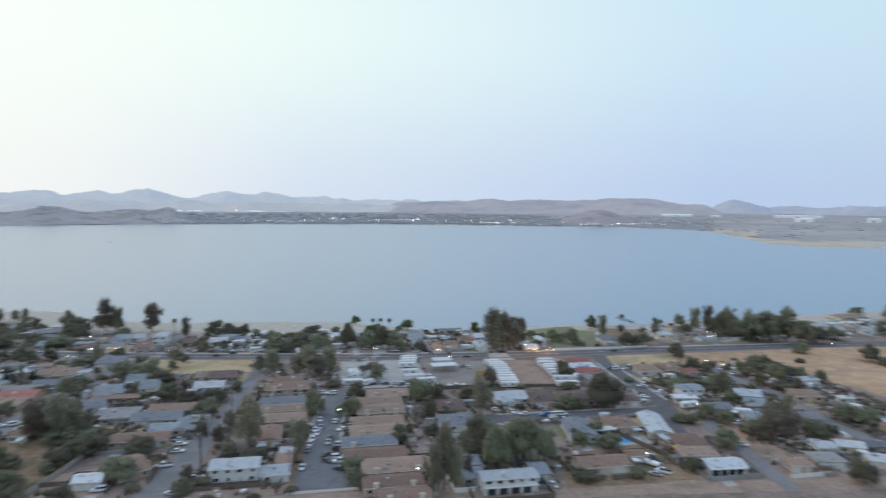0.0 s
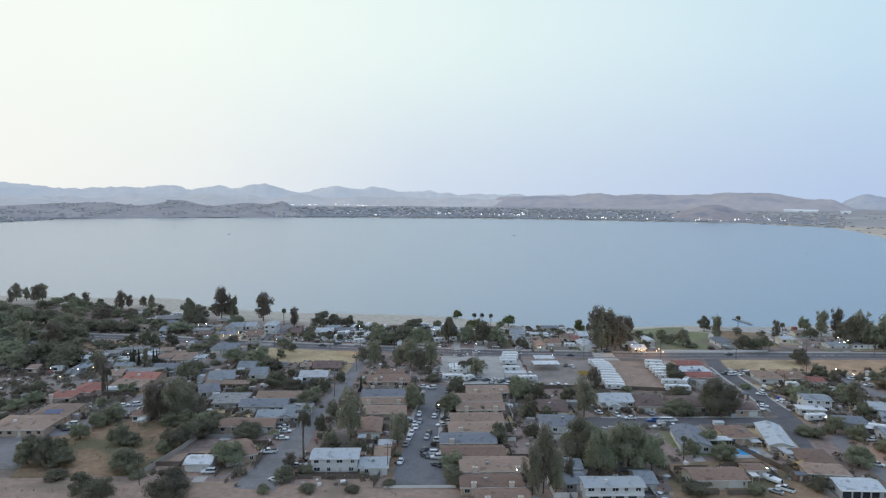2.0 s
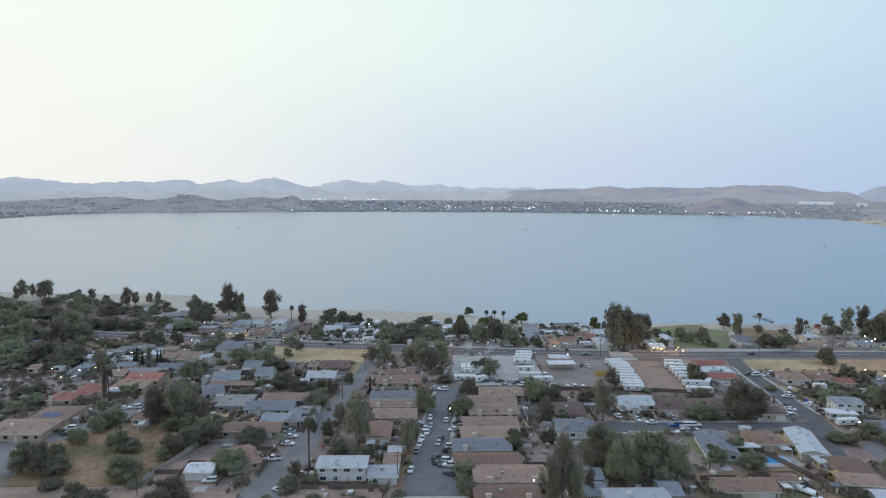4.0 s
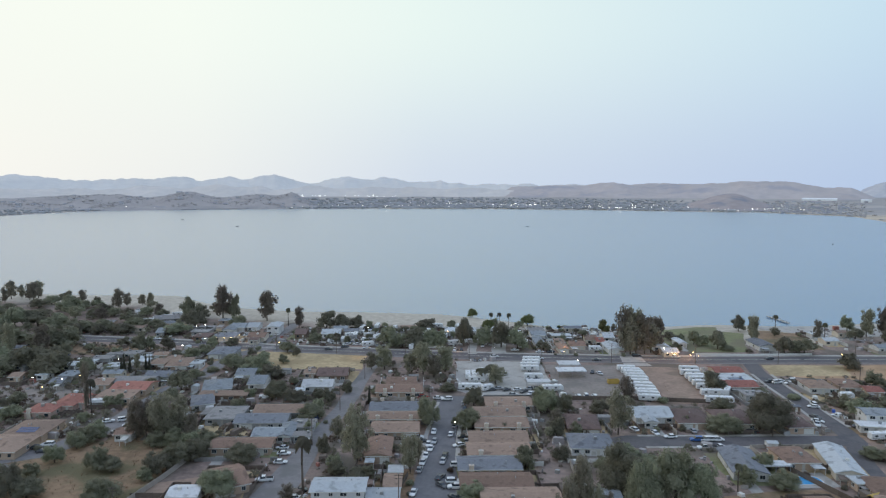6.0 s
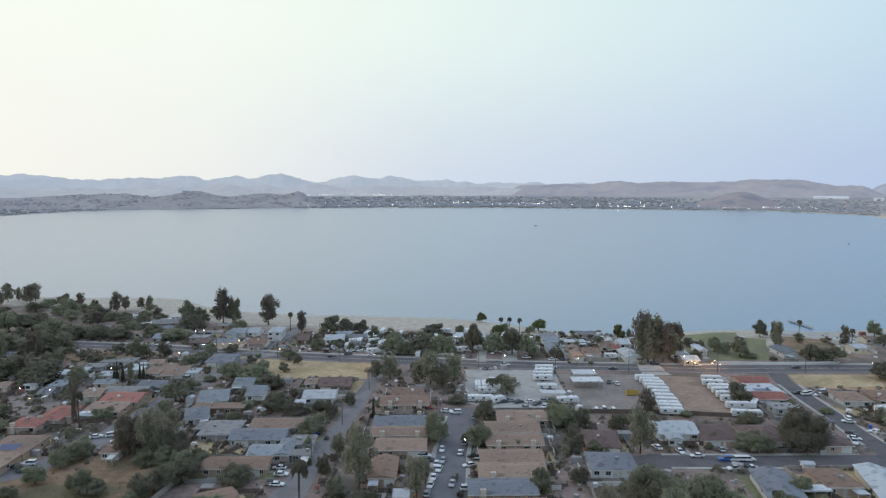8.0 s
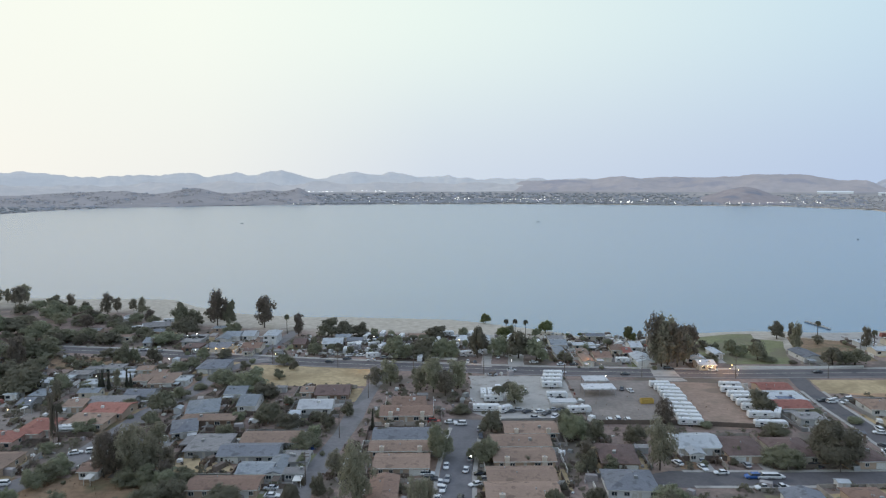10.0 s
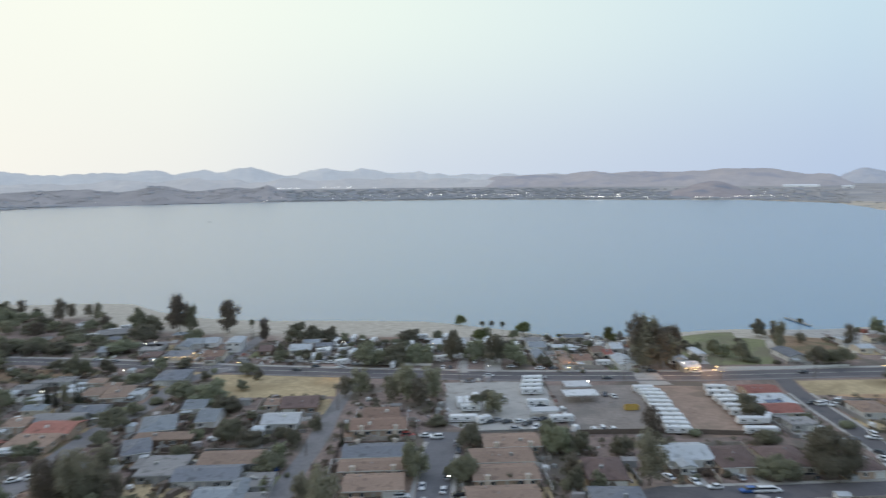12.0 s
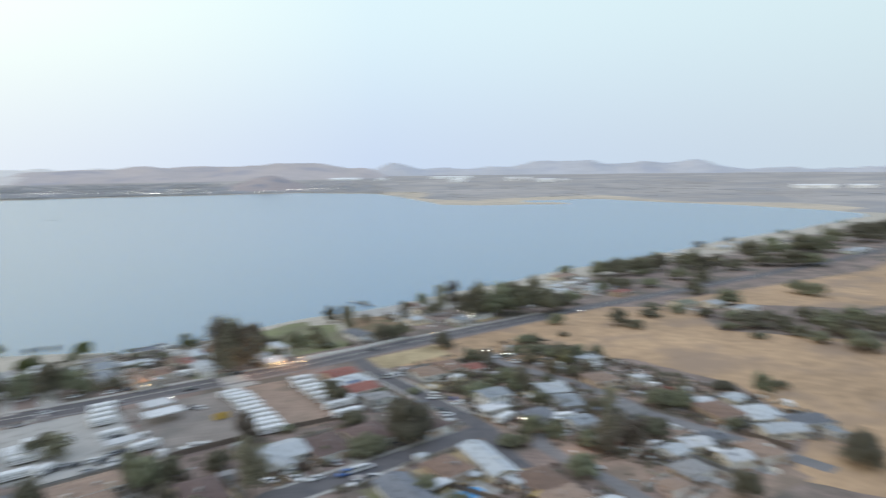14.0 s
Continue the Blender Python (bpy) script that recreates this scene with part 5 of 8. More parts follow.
HOUSES_FAR_EAST = [
    (239.2, 205.1, 12.0, 13.5, "hip", "white", "pale", 1, "", -30),
    (243.5, 191.9, 14.9, 9.5, "gx", "cream", "slate", 1, "", -30),
    (230.0, 193.2, 15.0, 8.0, "gx", "cream", "pale", 1, "", -30),
    (242.2, 180.9, 3.5, 5.1, "flat", "white", "blue", 1, "", -30),
    (196.6, 206.1, 9.4, 7.0, "gx", "cream", "white", 1, "", -25),
    (196.6, 192.1, 8.5, 7.5, "gx", "cream", "white", 1, "", -25),
    (208.0, 189.4, 10.0, 12.1, "hip", "tan", "tan", 1, "", -20),
    (206.1, 205.0, 7.9, 6.7, "hip", "grey", "slate", 1, "", -20),
    (165.4, 193.5, 7.3, 6.6, "hip", "pink", "tan", 1, "", -12),
    (178.3, 196.4, 10.1, 8.2, "hip", "tan", "grey", 1, "", -12),
    (234.2, 225.7, 6.5, 6.1, "gx", "white", "white", 1, "", -20),
    (230.8, 216.3, 11.7, 16.1, "hip", "tan", "brown", 1, "", -20),
    (228.2, 269.0, 12.1, 11.7, "hip", "tan", "tan", 1, "", -15),
    (242.0, 259.5, 6.0, 4.0, "flat", "white", "white", 1, "", -15),
    (394.1, 333.7, 13.8, 11, "gx", "cream", "olive", 1, ""),
    (408.4, 320.2, 13.7, 10, "gx", "cream", "pale", 1, ""),
    (410.9, 300.2, 16.2, 7, "flat", "white", "pale", 1, ""),
]
HOUSES_SHORE_EAST = [
    (364.9, 424.9, 7.6, 7, "flat", "white", "pale", 1, ""),
    (379.7, 430.8, 9.3, 7, "flat", "white", "pale", 1, ""),
    (369.9, 415.5, 8.9, 7, "flat", "white", "pale", 1, ""),
    (417.9, 456.9, 21.6, 12, "hip", "cream", "tan", 1, ""),
    (394.6, 408.5, 9.2, 8, "flat", "white", "pale", 1, ""),
    (417.4, 438.9, 8.0, 7, "flat", "white", "pale", 1, ""),
    (273.5, 398.2, 15.4, 9, "gx", "white", "grey", 1, ""),
    (255.0, 395.4, 10.5, 9, "gx", "white", "blue", 1, ""),
    (233.9, 412.7, 7.5, 8, "gx", "cream", "pale", 1, ""),
    (252.9, 432.6, 5.8, 7, "gx", "cream", "tan", 1, ""),
    (759.1, 364.5, 40.8, 12, "flat", "white", "pale", 1, ""),
    (685.7, 428.2, 18.9, 10, "gx", "white", "grey", 1, ""),
    (235.8, 429.5, 7.1, 7, "flat", "white", "pale", 1, ""),
]
HOUSES_SHORE_FAR = [
    (365.6, 409.4, 8.5, 4.5, "flat", "white", "pale", 1, ""),
    (399.1, 431.2, 10.9, 6, "flat", "white", "white", 1, ""),
    (385.8, 403.2, 9.3, 6, "flat", "white", "pale", 1, ""),
    (407.4, 413.9, 10.8, 6, "flat", "white", "white", 1, ""),
    (395.5, 384.1, 12.5, 8, "gx", "tan", "red", 1, ""),
    (608.0, 477.9, 15.1, 8, "flat", "white", "pale", 1, ""),
    (683.1, 468.6, 18.9, 9, "gx", "white", "pale", 1, ""),
    (731.5, 477.0, 18.6, 8, "flat", "white", "pale", 1, ""),
    (781.2, 443.1, 21.7, 8, "gx", "white", "grey", 1, ""),
    (600.3, 430.0, 15.5, 8, "gx", "cream", "tan", 1, ""),
]
HOUSES_WEST_MORE = [
    (-172.4, 369.8, 5.8, 6, "flat", "white", "pale", 1, ""),
    (-131.5, 377.1, 6.0, 7, "gx", "tan", "tan", 1, ""),
    (-166.2, 386.2, 7.7, 6, "flat", "grey", "grey", 1, ""),
    (-128.4, 390.4, 6.8, 6, "flat", "white", "grey", 1, ""),
    (-116.7, 366.9, 5.0, 7, "flat", "white", "pale", 1, ""),
    (-215.9, 382.8, 7.1, 7, "flat", "grey", "grey", 1, ""),
]
HOUSES_EAST_MORE = [
    (183.0, 243.0, 8.5, 8, "gx", "white", "blue", 1, ""),
    (205.0, 238.0, 7.5, 8, "gx", "grey", "grey", 1, ""),
    (186.0, 207.0, 6.5, 7, "gx", "white", "pale", 1, ""),
]
TREES_WEST_SHORE = ("gum", [(-315.4, 576.9, 15.3, 11.0), (-318.3, 569.4, 10.9, 5.8), (-328.2, 576.5, 11.9, 5.9), (-270.0, 557.1, 10.7, 8.1), (-229.4, 528.0, 16.2, 9.2), (-227.6, 538.8, 11.1, 6.7), (-218.3, 544.4, 9.2, 6.8), (-210.4, 539.9, 11.1, 5.9), (-140.9, 489.9, 25.2, 14.1), (-109.5, 484.5, 21.8, 16.0), (-83.4, 461.2, 14.7, 7.9), (-141.2, 510.1, 8.2, 8.9)])
TREES_WEST_WOOD = ("oak", [(-283.6, 558.2, 9.4, 10.6), (-254.0, 509.1, 14.0, 15.4), (-164.2, 489.9, 16.4, 10.2), (-155.4, 490.9, 11.4, 9.5), (-151.5, 465.1, 12.7, 13.9), (-217.9, 410.1, 13.3, 15.7), (-208.1, 413.0, 11.6, 15.8), (-218.7, 450.3, 9.0, 15.3), (-193.1, 369.2, 12.0, 14.6), (-197.3, 389.1, 7.6, 10.8), (-132.5, 487.9, 18.8, 7.0), (-193.2, 478.4, 6.2, 15.4), (-230.7, 494.2, 7.9, 11.4), (-220.3, 501.9, 6.9, 11.6), (-257.3, 530.0, 6.6, 13.1), (-231.3, 510.7, 8.9, 11.1), (-241.7, 470.5, 8.1, 11.4), (-177.1, 464.9, 6.1, 9.3), (-291.2, 535.1, 7.8, 13.2), (-290.6, 550.5, 7.3, 12.0)])
TREES_WEST_WOOD_EDGE = ("oak", [(-207.0, 455.5, 8.2, 11.0), (-188.9, 444.9, 7.7, 12.6), (-188.2, 460.4, 8.6, 11.8), (-219.6, 457.7, 6.2, 13.0), (-156.3, 444.7, 7.6, 16.3), (-169.0, 453.9, 5.2, 9.7), (-175.0, 413.4, 5.3, 7.8), (-160.0, 399.8, 11.6, 8.3), (-154.4, 401.8, 9.1, 4.8), (-145.6, 404.1, 8.3, 7.3), (-122.8, 409.4, 6.7, 6.9), (-113.2, 413.5, 4.7, 7.5), (-135.1, 390.1, 3.9, 7.0), (-125.6, 386.5, 6.3, 8.6), (-121.4, 393.5, 5.6, 7.4), (-97.7, 364.3, 8.6, 11.4), (-189.4, 405.2, 4.0, 6.2), (-178.6, 395.5, 4.2, 8.2), (-167.6, 390.1, 5.5, 6.5), (-203.4, 483.3, 7.7, 9.0), (-198.0, 502.3, 7.3, 9.4), (-218.2, 440.9, 7.6, 12.4), (-184.0, 495.0, 7.2, 8.6)])
TREES_WEST_EDGE = ("oak", [(-300.1, 493.8, 13.1, 18.7), (-273.8, 450.2, 14.5, 18.5), (-265.4, 462.8, 15.7, 16.0), (-254.4, 469.0, 11.3, 17.4), (-242.0, 420.2, 11.2, 20.1), (-249.5, 404.4, 12.4, 17.3), (-234.8, 453.4, 11.3, 15.0), (-219.4, 367.3, 12.9, 18.2), (-201.2, 367.4, 12.3, 18.2), (-183.3, 353.2, 13.0, 16.9), (-209.1, 352.4, 9.4, 13.4), (-275.0, 423.4, 14.0, 20.9), (-241.9, 367.2, 12.2, 18.1), (-176.5, 301.1, 5.6, 8.0), (-173.1, 309.5, 6.3, 7.2), (-178.0, 287.3, 4.9, 9.6), (-319.1, 498.4, 10.3, 20.5), (-330.4, 533.4, 8.8, 17.5), (-210.3, 419.1, 9.8, 13.9), (-321.6, 477.7, 15.8, 23.5)])
TREES_WEST_EDGE_TALL = ("gum", [(-334.5, 572.8, 16.1, 9.4), (-314.0, 567.8, 15.5, 12.2), (-328.7, 555.0, 13.8, 6.4), (-338.1, 531.8, 17.6, 10.5), (-226.9, 393.9, 19.1, 8.5), (-213.1, 398.4, 16.7, 9.2), (-341.7, 507.9, 16.8, 12.5)])
TREES_WEST_YARDS = ("oak", [(-131.8, 304.9, 5.5, 6.0), (-129.9, 308.3, 4.8, 5.3), (-110.7, 327.0, 10.9, 10.0), (-110.2, 314.7, 6.0, 7.1), (-110.1, 345.8, 5.8, 7.0), (-122.0, 265.9, 6.9, 7.7), (-78.0, 300.3, 6.1, 7.1), (-134.9, 288.0, 4.2, 4.9), (-126.4, 332.7, 5.3, 5.8), (-167.6, 357.2, 9.1, 8.8), (-157.5, 360.3, 4.0, 6.9), (-169.7, 332.1, 4.1, 4.0), (-123.7, 343.4, 3.8, 7.0), (-106.4, 358.6, 3.5, 5.9)])
TREES_WEST_GUMS = ("gum", [(-102.3, 268.7, 16.5, 9.4), (-94.8, 266.5, 19.5, 11.1), (-90.9, 270.9, 13.0, 7.7), (-100.9, 273.5, 10.5, 6.9), (-87.1, 271.9, 9.3, 5.9), (-105.9, 268.3, 15.9, 7.2), (-101.8, 269.7, 14.9, 6.9), (-98.0, 271.2, 13.6, 6.6), (-99.7, 292.5, 9.5, 10.4), (-96.1, 274.3, 9.1, 7.1), (-84.3, 262.7, 8.6, 5.7)])
TREES_WEST_BACK = ("oak", [(-83.0, 259.5, 7.5, 7.0), (-78.0, 261.0, 6.5, 7.5), (-90.0, 262.0, 7.0, 7.5), (-96.5, 262.5, 6.0, 7.0)])
TREES_WEST_SLIM = ("gum", [(-137.8, 297.0, 20.6, 3.3), (-160.9, 341.9, 10.6, 4.6), (-144.0, 359.3, 10.0, 3.9)])
TREES_WEST_CENTRE = ("oak", [(-77.6, 396.4, 7.0, 8.8), (-71.1, 389.3, 5.0, 4.1), (-74.8, 373.7, 5.0, 5.4), (-95.2, 390.2, 5.0, 4.6), (-94.8, 401.5, 2.9, 3.1), (-83.9, 355.4, 10.8, 14.0), (-66.3, 316.7, 8.6, 10.5), (-56.4, 310.1, 6.3, 9.4), (-42.0, 310.4, 6.4, 5.6), (-74.1, 345.7, 7.7, 10.8), (-62.0, 335.8, 4.4, 4.5), (-46.3, 290.1, 6.6, 9.0), (-44.7, 299.0, 6.1, 5.1), (-44.5, 273.8, 5.8, 3.3), (-35.9, 322.5, 6.2, 4.3), (-77.9, 318.0, 4.4, 5.5), (-47.3, 317.1, 4.4, 5.1), (-45.8, 356.3, 2.5, 3.4), (-66.1, 418.5, 7.2, 7.7), (-57.6, 424.6, 4.9, 6.0)])
TREES_CENTRE_TALL = ("gum", [(-21.7, 361.9, 12.7, 10.4), (-2.2, 352.4, 16.7, 11.0), (8.6, 356.8, 14.4, 12.2), (3.0, 347.5, 11.6, 9.4), (-7.9, 356.3, 10.5, 8.3), (-28.1, 361.1, 9.9, 6.4)])
TREES_CENTRE_BIG = ("gum", [(-23.5, 247.4, 20.8, 11.2), (-32.4, 267.8, 9.2, 6.8), (-5.4, 238.1, 14.5, 7.3), (-2.9, 247.3, 9.0, 4.6)])
TREES_LAKE_CENTRE = ("oak", [(-65.5, 458.9, 12.9, 12.4), (-55.2, 458.1, 11.3, 10.4), (-46.6, 460.2, 8.7, 9.2), (-22.1, 410.1, 11.7, 14.3), (-8.2, 409.3, 11.1, 13.2), (-2.0, 454.0, 8.2, 12.9), (6.8, 410.1, 9.4, 9.8), (20.7, 409.1, 19.3, 7.8), (15.0, 454.3, 7.3, 5.8), (31.8, 413.8, 11.3, 11.0), (41.9, 407.4, 16.3, 12.5), (50.5, 401.7, 12.9, 11.2), (57.9, 455.3, 6.3, 5.5), (64.8, 399.2, 6.3, 7.5), (73.9, 406.3, 4.7, 4.0), (42.3, 456.2, 7.3, 6.5), (1.0, 410.3, 10.6, 9.8), (-14.8, 408.4, 8.8, 8.6), (24.9, 419.5, 10.3, 6.5)])
TREES_LAKE_LIGHT = ("light", [(31.2, 497.5, 6.2, 6.8), (65.4, 466.9, 8.5, 8.0), (110.3, 447.9, 8.8, 5.4), (112.3, 445.0, 5.2, 4.5), (38.1, 453.9, 7.3, 7.8), (95.9, 456.4, 2.3, 4.6), (88.3, 457.6, 2.3, 2.6), (84.3, 457.7, 2.3, 2.6), (76.9, 456.6, 2.0, 2.6)])
TREES_LANDMARK = ("gum", [(109.9, 394.9, 26.8, 12.7), (114.8, 393.0, 26.9, 13.7), (119.0, 390.8, 24.3, 13.1), (129.7, 401.6, 19.7, 10.1), (111.1, 390.4, 18.5, 14.1), (123.5, 394.0, 17.3, 11.0)])
TREES_PARK = ("oak", [(154.7, 412.6, 9.8, 6.4), (164.4, 402.1, 11.2, 8.8), (158.8, 410.7, 6.5, 8.1), (196.3, 390.0, 10.8, 9.0), (207.0, 389.2, 10.2, 11.4), (197.0, 447.7, 10.7, 7.4), (151.4, 423.6, 4.3, 4.2), (145.7, 424.5, 5.5, 7.2), (139.5, 399.3, 4.3, 6.2), (204.2, 392.2, 7.8, 7.1), (168.4, 398.8, 2.6, 8.4), (178.8, 394.4, 2.3, 3.9)])
TREES_PARK_GUMS = ("gum", [(191.6, 416.1, 17.6, 8.2), (203.2, 444.1, 11.0, 4.5), (234.2, 423.2, 13.1, 5.4), (213.3, 433.8, 5.7, 6.2)])
TREES_TOWN_ROW = ("oak", [(19.6, 304.2, 8.5, 8.4), (15.8, 278.6, 8.9, 9.0), (10.8, 279.8, 4.9, 3.3), (0.3, 281.4, 12.0, 8.4), (-20.4, 299.4, 4.5, 5.1), (48.2, 308.5, 7.2, 7.4), (49.0, 296.3, 11.0, 9.7), (55.4, 295.3, 9.2, 8.5), (55.4, 271.1, 5.1, 5.2), (70.5, 294.8, 6.8, 8.1), (48.1, 269.8, 7.4, 5.5), (29.5, 274.3, 4.2, 4.2), (-22.9, 322.2, 3.1, 4.7), (9.3, 325.0, 4.3, 7.4), (-6.7, 307.5, 4.2, 4.1)])
TREES_COURT_GUMS = ("gum", [(71.1, 270.6, 17.5, 11.4), (85.6, 308.5, 12.0, 7.4), (50.1, 280.7, 6.4, 7.3), (45.0, 267.9, 4.5, 3.8), (31.9, 335.8, 9.3, 10.0), (84.0, 292.6, 6.0, 4.6)])
TREES_COURT_OAKS = ("oak", [(129.3, 272.2, 16.4, 16.0), (112.2, 273.5, 7.2, 12.3), (129.8, 323.6, 9.8, 8.7), (122.5, 298.8, 5.3, 8.7), (99.8, 279.3, 4.7, 3.6), (100.7, 307.5, 3.0, 4.9), (131.1, 331.8, 7.4, 5.8), (148.9, 320.5, 3.3, 5.6), (159.4, 311.4, 3.2, 5.4)])
TREES_COURT_BIG = ("oak", [(58.4, 221.1, 17.3, 12.4), (61.9, 210.8, 17.3, 10.1), (73.1, 216.0, 18.4, 14.3), (79.5, 211.9, 15.2, 8.3), (57.0, 236.2, 6.2, 6.0), (32.2, 240.8, 8.8, 6.5), (45.5, 248.4, 5.2, 5.7), (13.2, 218.4, 6.1, 7.1), (13.2, 205.6, 6.5, 6.7), (99.8, 228.6, 6.0, 5.9), (109.6, 225.2, 5.7, 8.9), (110.1, 238.5, 6.7, 6.5), (72.9, 242.0, 4.2, 8.2), (19.6, 238.5, 3.6, 3.2), (31.5, 212.3, 4.1, 4.4), (67.1, 247.9, 6.0, 9.3)])
TREES_COURT_TALL = ("gum", [(40.8, 198.4, 23.2, 9.8), (37.1, 196.1, 17.6, 6.0), (44.4, 196.7, 15.6, 6.1), (49.7, 203.9, 9.9, 4.5)])
TREES_FRONT_WEST = ("oak", [(-130.2, 224.2, 10.5, 8.3), (-123.6, 223.2, 10.7, 7.9), (-118.5, 222.0, 6.7, 8.6), (-126.1, 237.8, 4.7, 5.2), (-124.5, 248.4, 6.8, 6.2), (-123.3, 260.4, 6.9, 6.3), (-121.5, 271.0, 6.9, 7.5), (-107.8, 242.5, 7.9, 7.3), (-102.3, 240.8, 5.2, 7.3), (-95.1, 219.0, 8.3, 9.9), (-86.6, 238.9, 8.2, 8.4), (-83.2, 246.5, 8.5, 8.7), (-77.9, 251.0, 8.2, 8.4), (-99.6, 198.2, 8.9, 7.0), (-92.2, 193.1, 9.5, 8.1), (-72.8, 195.7, 10.5, 12.2), (-114.6, 212.4, 3.7, 6.8), (-62.2, 223.4, 8.9, 10.1), (-62.4, 248.0, 7.0, 10.4), (-165.0, 291.6, 6.4, 8.3), (-167.6, 282.5, 5.3, 8.0), (-166.4, 270.1, 3.9, 5.9), (-88.8, 233.9, 4.8, 4.7), (-89.2, 213.6, 2.2, 5.4)])
TREES_FRONT_MID = ("oak", [(128.6, 198.5, 5.6, 5.6), (89.0, 197.0, 4.4, 8.0), (107.0, 196.0, 4.2, 5.0), (152.5, 248.0, 4.2, 7.5), (-41.3, 210.1, 5.0, 6.4), (-34.8, 213.1, 4.3, 4.9), (-36.1, 254.5, 7.5, 4.3), (-29.0, 237.9, 5.0, 5.6), (-21.9, 236.8, 2.9, 6.0), (-30.9, 244.7, 4.3, 4.6), (-12.0, 209.0, 2.2, 2.9), (-45.7, 200.8, 3.2, 3.8), (-7.3, 204.4, 2.7, 4.2), (-18.3, 200.7, 2.5, 4.4), (-32.1, 201.0, 3.2, 5.1), (-13.0, 257.8, 3.1, 3.5), (-18.8, 236.4, 4.1, 4.4)])
TREES_EAST_SHORE = ("oak", [(266.3, 447.0, 10.5, 7.9), (266.6, 401.0, 20.1, 13.5), (289.4, 393.6, 21.7, 16.0), (299.8, 390.0, 20.0, 16.0), (312.2, 378.5, 18.1, 15.0), (326.2, 380.3, 11.9, 14.6), (346.4, 387.4, 10.6, 13.1), (257.3, 423.9, 7.9, 8.8), (279.5, 393.5, 17.4, 12.7), (213.0, 358.6, 8.4, 10.4), (206.2, 328.6, 7.9, 8.2), (295.2, 355.2, 7.1, 9.3)])
TREES_EAST_TALL = ("gum", [(268.0, 430.0, 18.8, 9.6), (278.0, 429.7, 20.3, 9.7), (272.2, 395.8, 24.4, 11.4), (308.2, 386.3, 25.1, 12.7), (296.6, 392.9, 22.1, 11.6), (191.7, 246.1, 8.1, 4.0), (194.6, 283.5, 11.7, 8.5)])
TREES_EAST_ORCHARD = ("oak", [(248.9, 335.7, 6.0, 8.0), (253.7, 333.8, 5.4, 6.9), (245.2, 320.6, 3.9, 9.1), (244.3, 303.4, 8.3, 11.9), (250.0, 300.4, 7.3, 7.1), (241.7, 309.7, 4.7, 7.8), (277.0, 333.4, 3.3, 5.4), (256.3, 334.7, 2.7, 6.4), (234.1, 325.4, 4.2, 5.6), (224.3, 324.9, 3.1, 4.5)])
TREES_EAST_YARDS = ("oak", [(173.9, 288.3, 8.6, 9.7), (191.6, 298.2, 5.0, 6.7), (200.1, 298.5, 6.4, 8.5), (191.9, 285.4, 8.7, 7.6), (189.7, 268.7, 6.5, 6.8), (165.3, 249.9, 7.9, 7.5), (169.8, 243.4, 6.3, 7.8), (155.5, 244.3, 4.6, 5.2), (226.5, 283.3, 6.1, 7.4), (191.3, 258.3, 4.9, 4.6), (183.3, 291.9, 4.4, 4.3), (172.2, 230.6, 4.3, 6.6), (209.9, 283.3, 4.4, 5.6)])
TREES_EAST_PALE = ("scrubtree", [(220.7, 291.0, 8.3, 6.3), (235.9, 295.8, 9.2, 6.0), (235.8, 282.7, 7.2, 4.0), (218.4, 330.4, 4.7, 4.6), (226.5, 309.7, 5.4, 6.2)])
TREES_FAR_EAST = ("oak", [(153.6, 217.5, 8.0, 9.3), (195.4, 222.2, 7.5, 8.2), (222.8, 237.2, 7.7, 9.2), (265.2, 217.0, 10.3, 7.7), (227.5, 231.6, 7.6, 9.6), (226.2, 166.5, 11.5, 12.5), (178.6, 178.8, 9.1, 7.3), (223.0, 206.3, 4.9, 5.6), (319.6, 328.5, 10.6, 10.4), (322.2, 318.7, 5.6, 9.7), (401.0, 220.2, 15.1, 14.9), (394.7, 243.0, 11.9, 18.5), (387.2, 231.6, 10.6, 12.0), (372.8, 276.6, 8.8, 19.1), (357.6, 281.9, 4.8, 9.5), (493.8, 305.3, 11.3, 13.6), (492.5, 293.2, 9.9, 15.7), (204.4, 223.7, 4.2, 6.0), (261.4, 231.8, 3.6, 9.4), (278.2, 216.3, 4.3, 6.1), (367.3, 216.3, 10.7, 16.1), (419.7, 315.8, 12.0, 15.4), (438.5, 351.6, 11.0, 14.9), (353.1, 330.5, 4.4, 12.5)])
TREES_HEDGEROW = ("oak", [(370.0, 340.0, 5.0, 10.0), (374.0, 325.0, 5.5, 9.0), (378.0, 308.0, 6.0, 11.0), (381.0, 292.0, 6.0, 12.0), (380.0, 262.0, 8.0, 13.0), (372.0, 250.0, 6.5, 11.0), (366.0, 236.0, 7.0, 10.0), (410.0, 262.0, 9.0, 14.0), (422.0, 240.0, 11.0, 15.0), (398.0, 280.0, 6.0, 10.0), (352.0, 262.0, 3.5, 8.0)])
TREES_EAST_GUMS = ("gum", [(198.1, 241.7, 12.5, 5.8), (177.9, 226.0, 13.8, 10.2), (181.5, 218.5, 12.0, 10.0), (171.5, 222.0, 9.0, 7.5)])
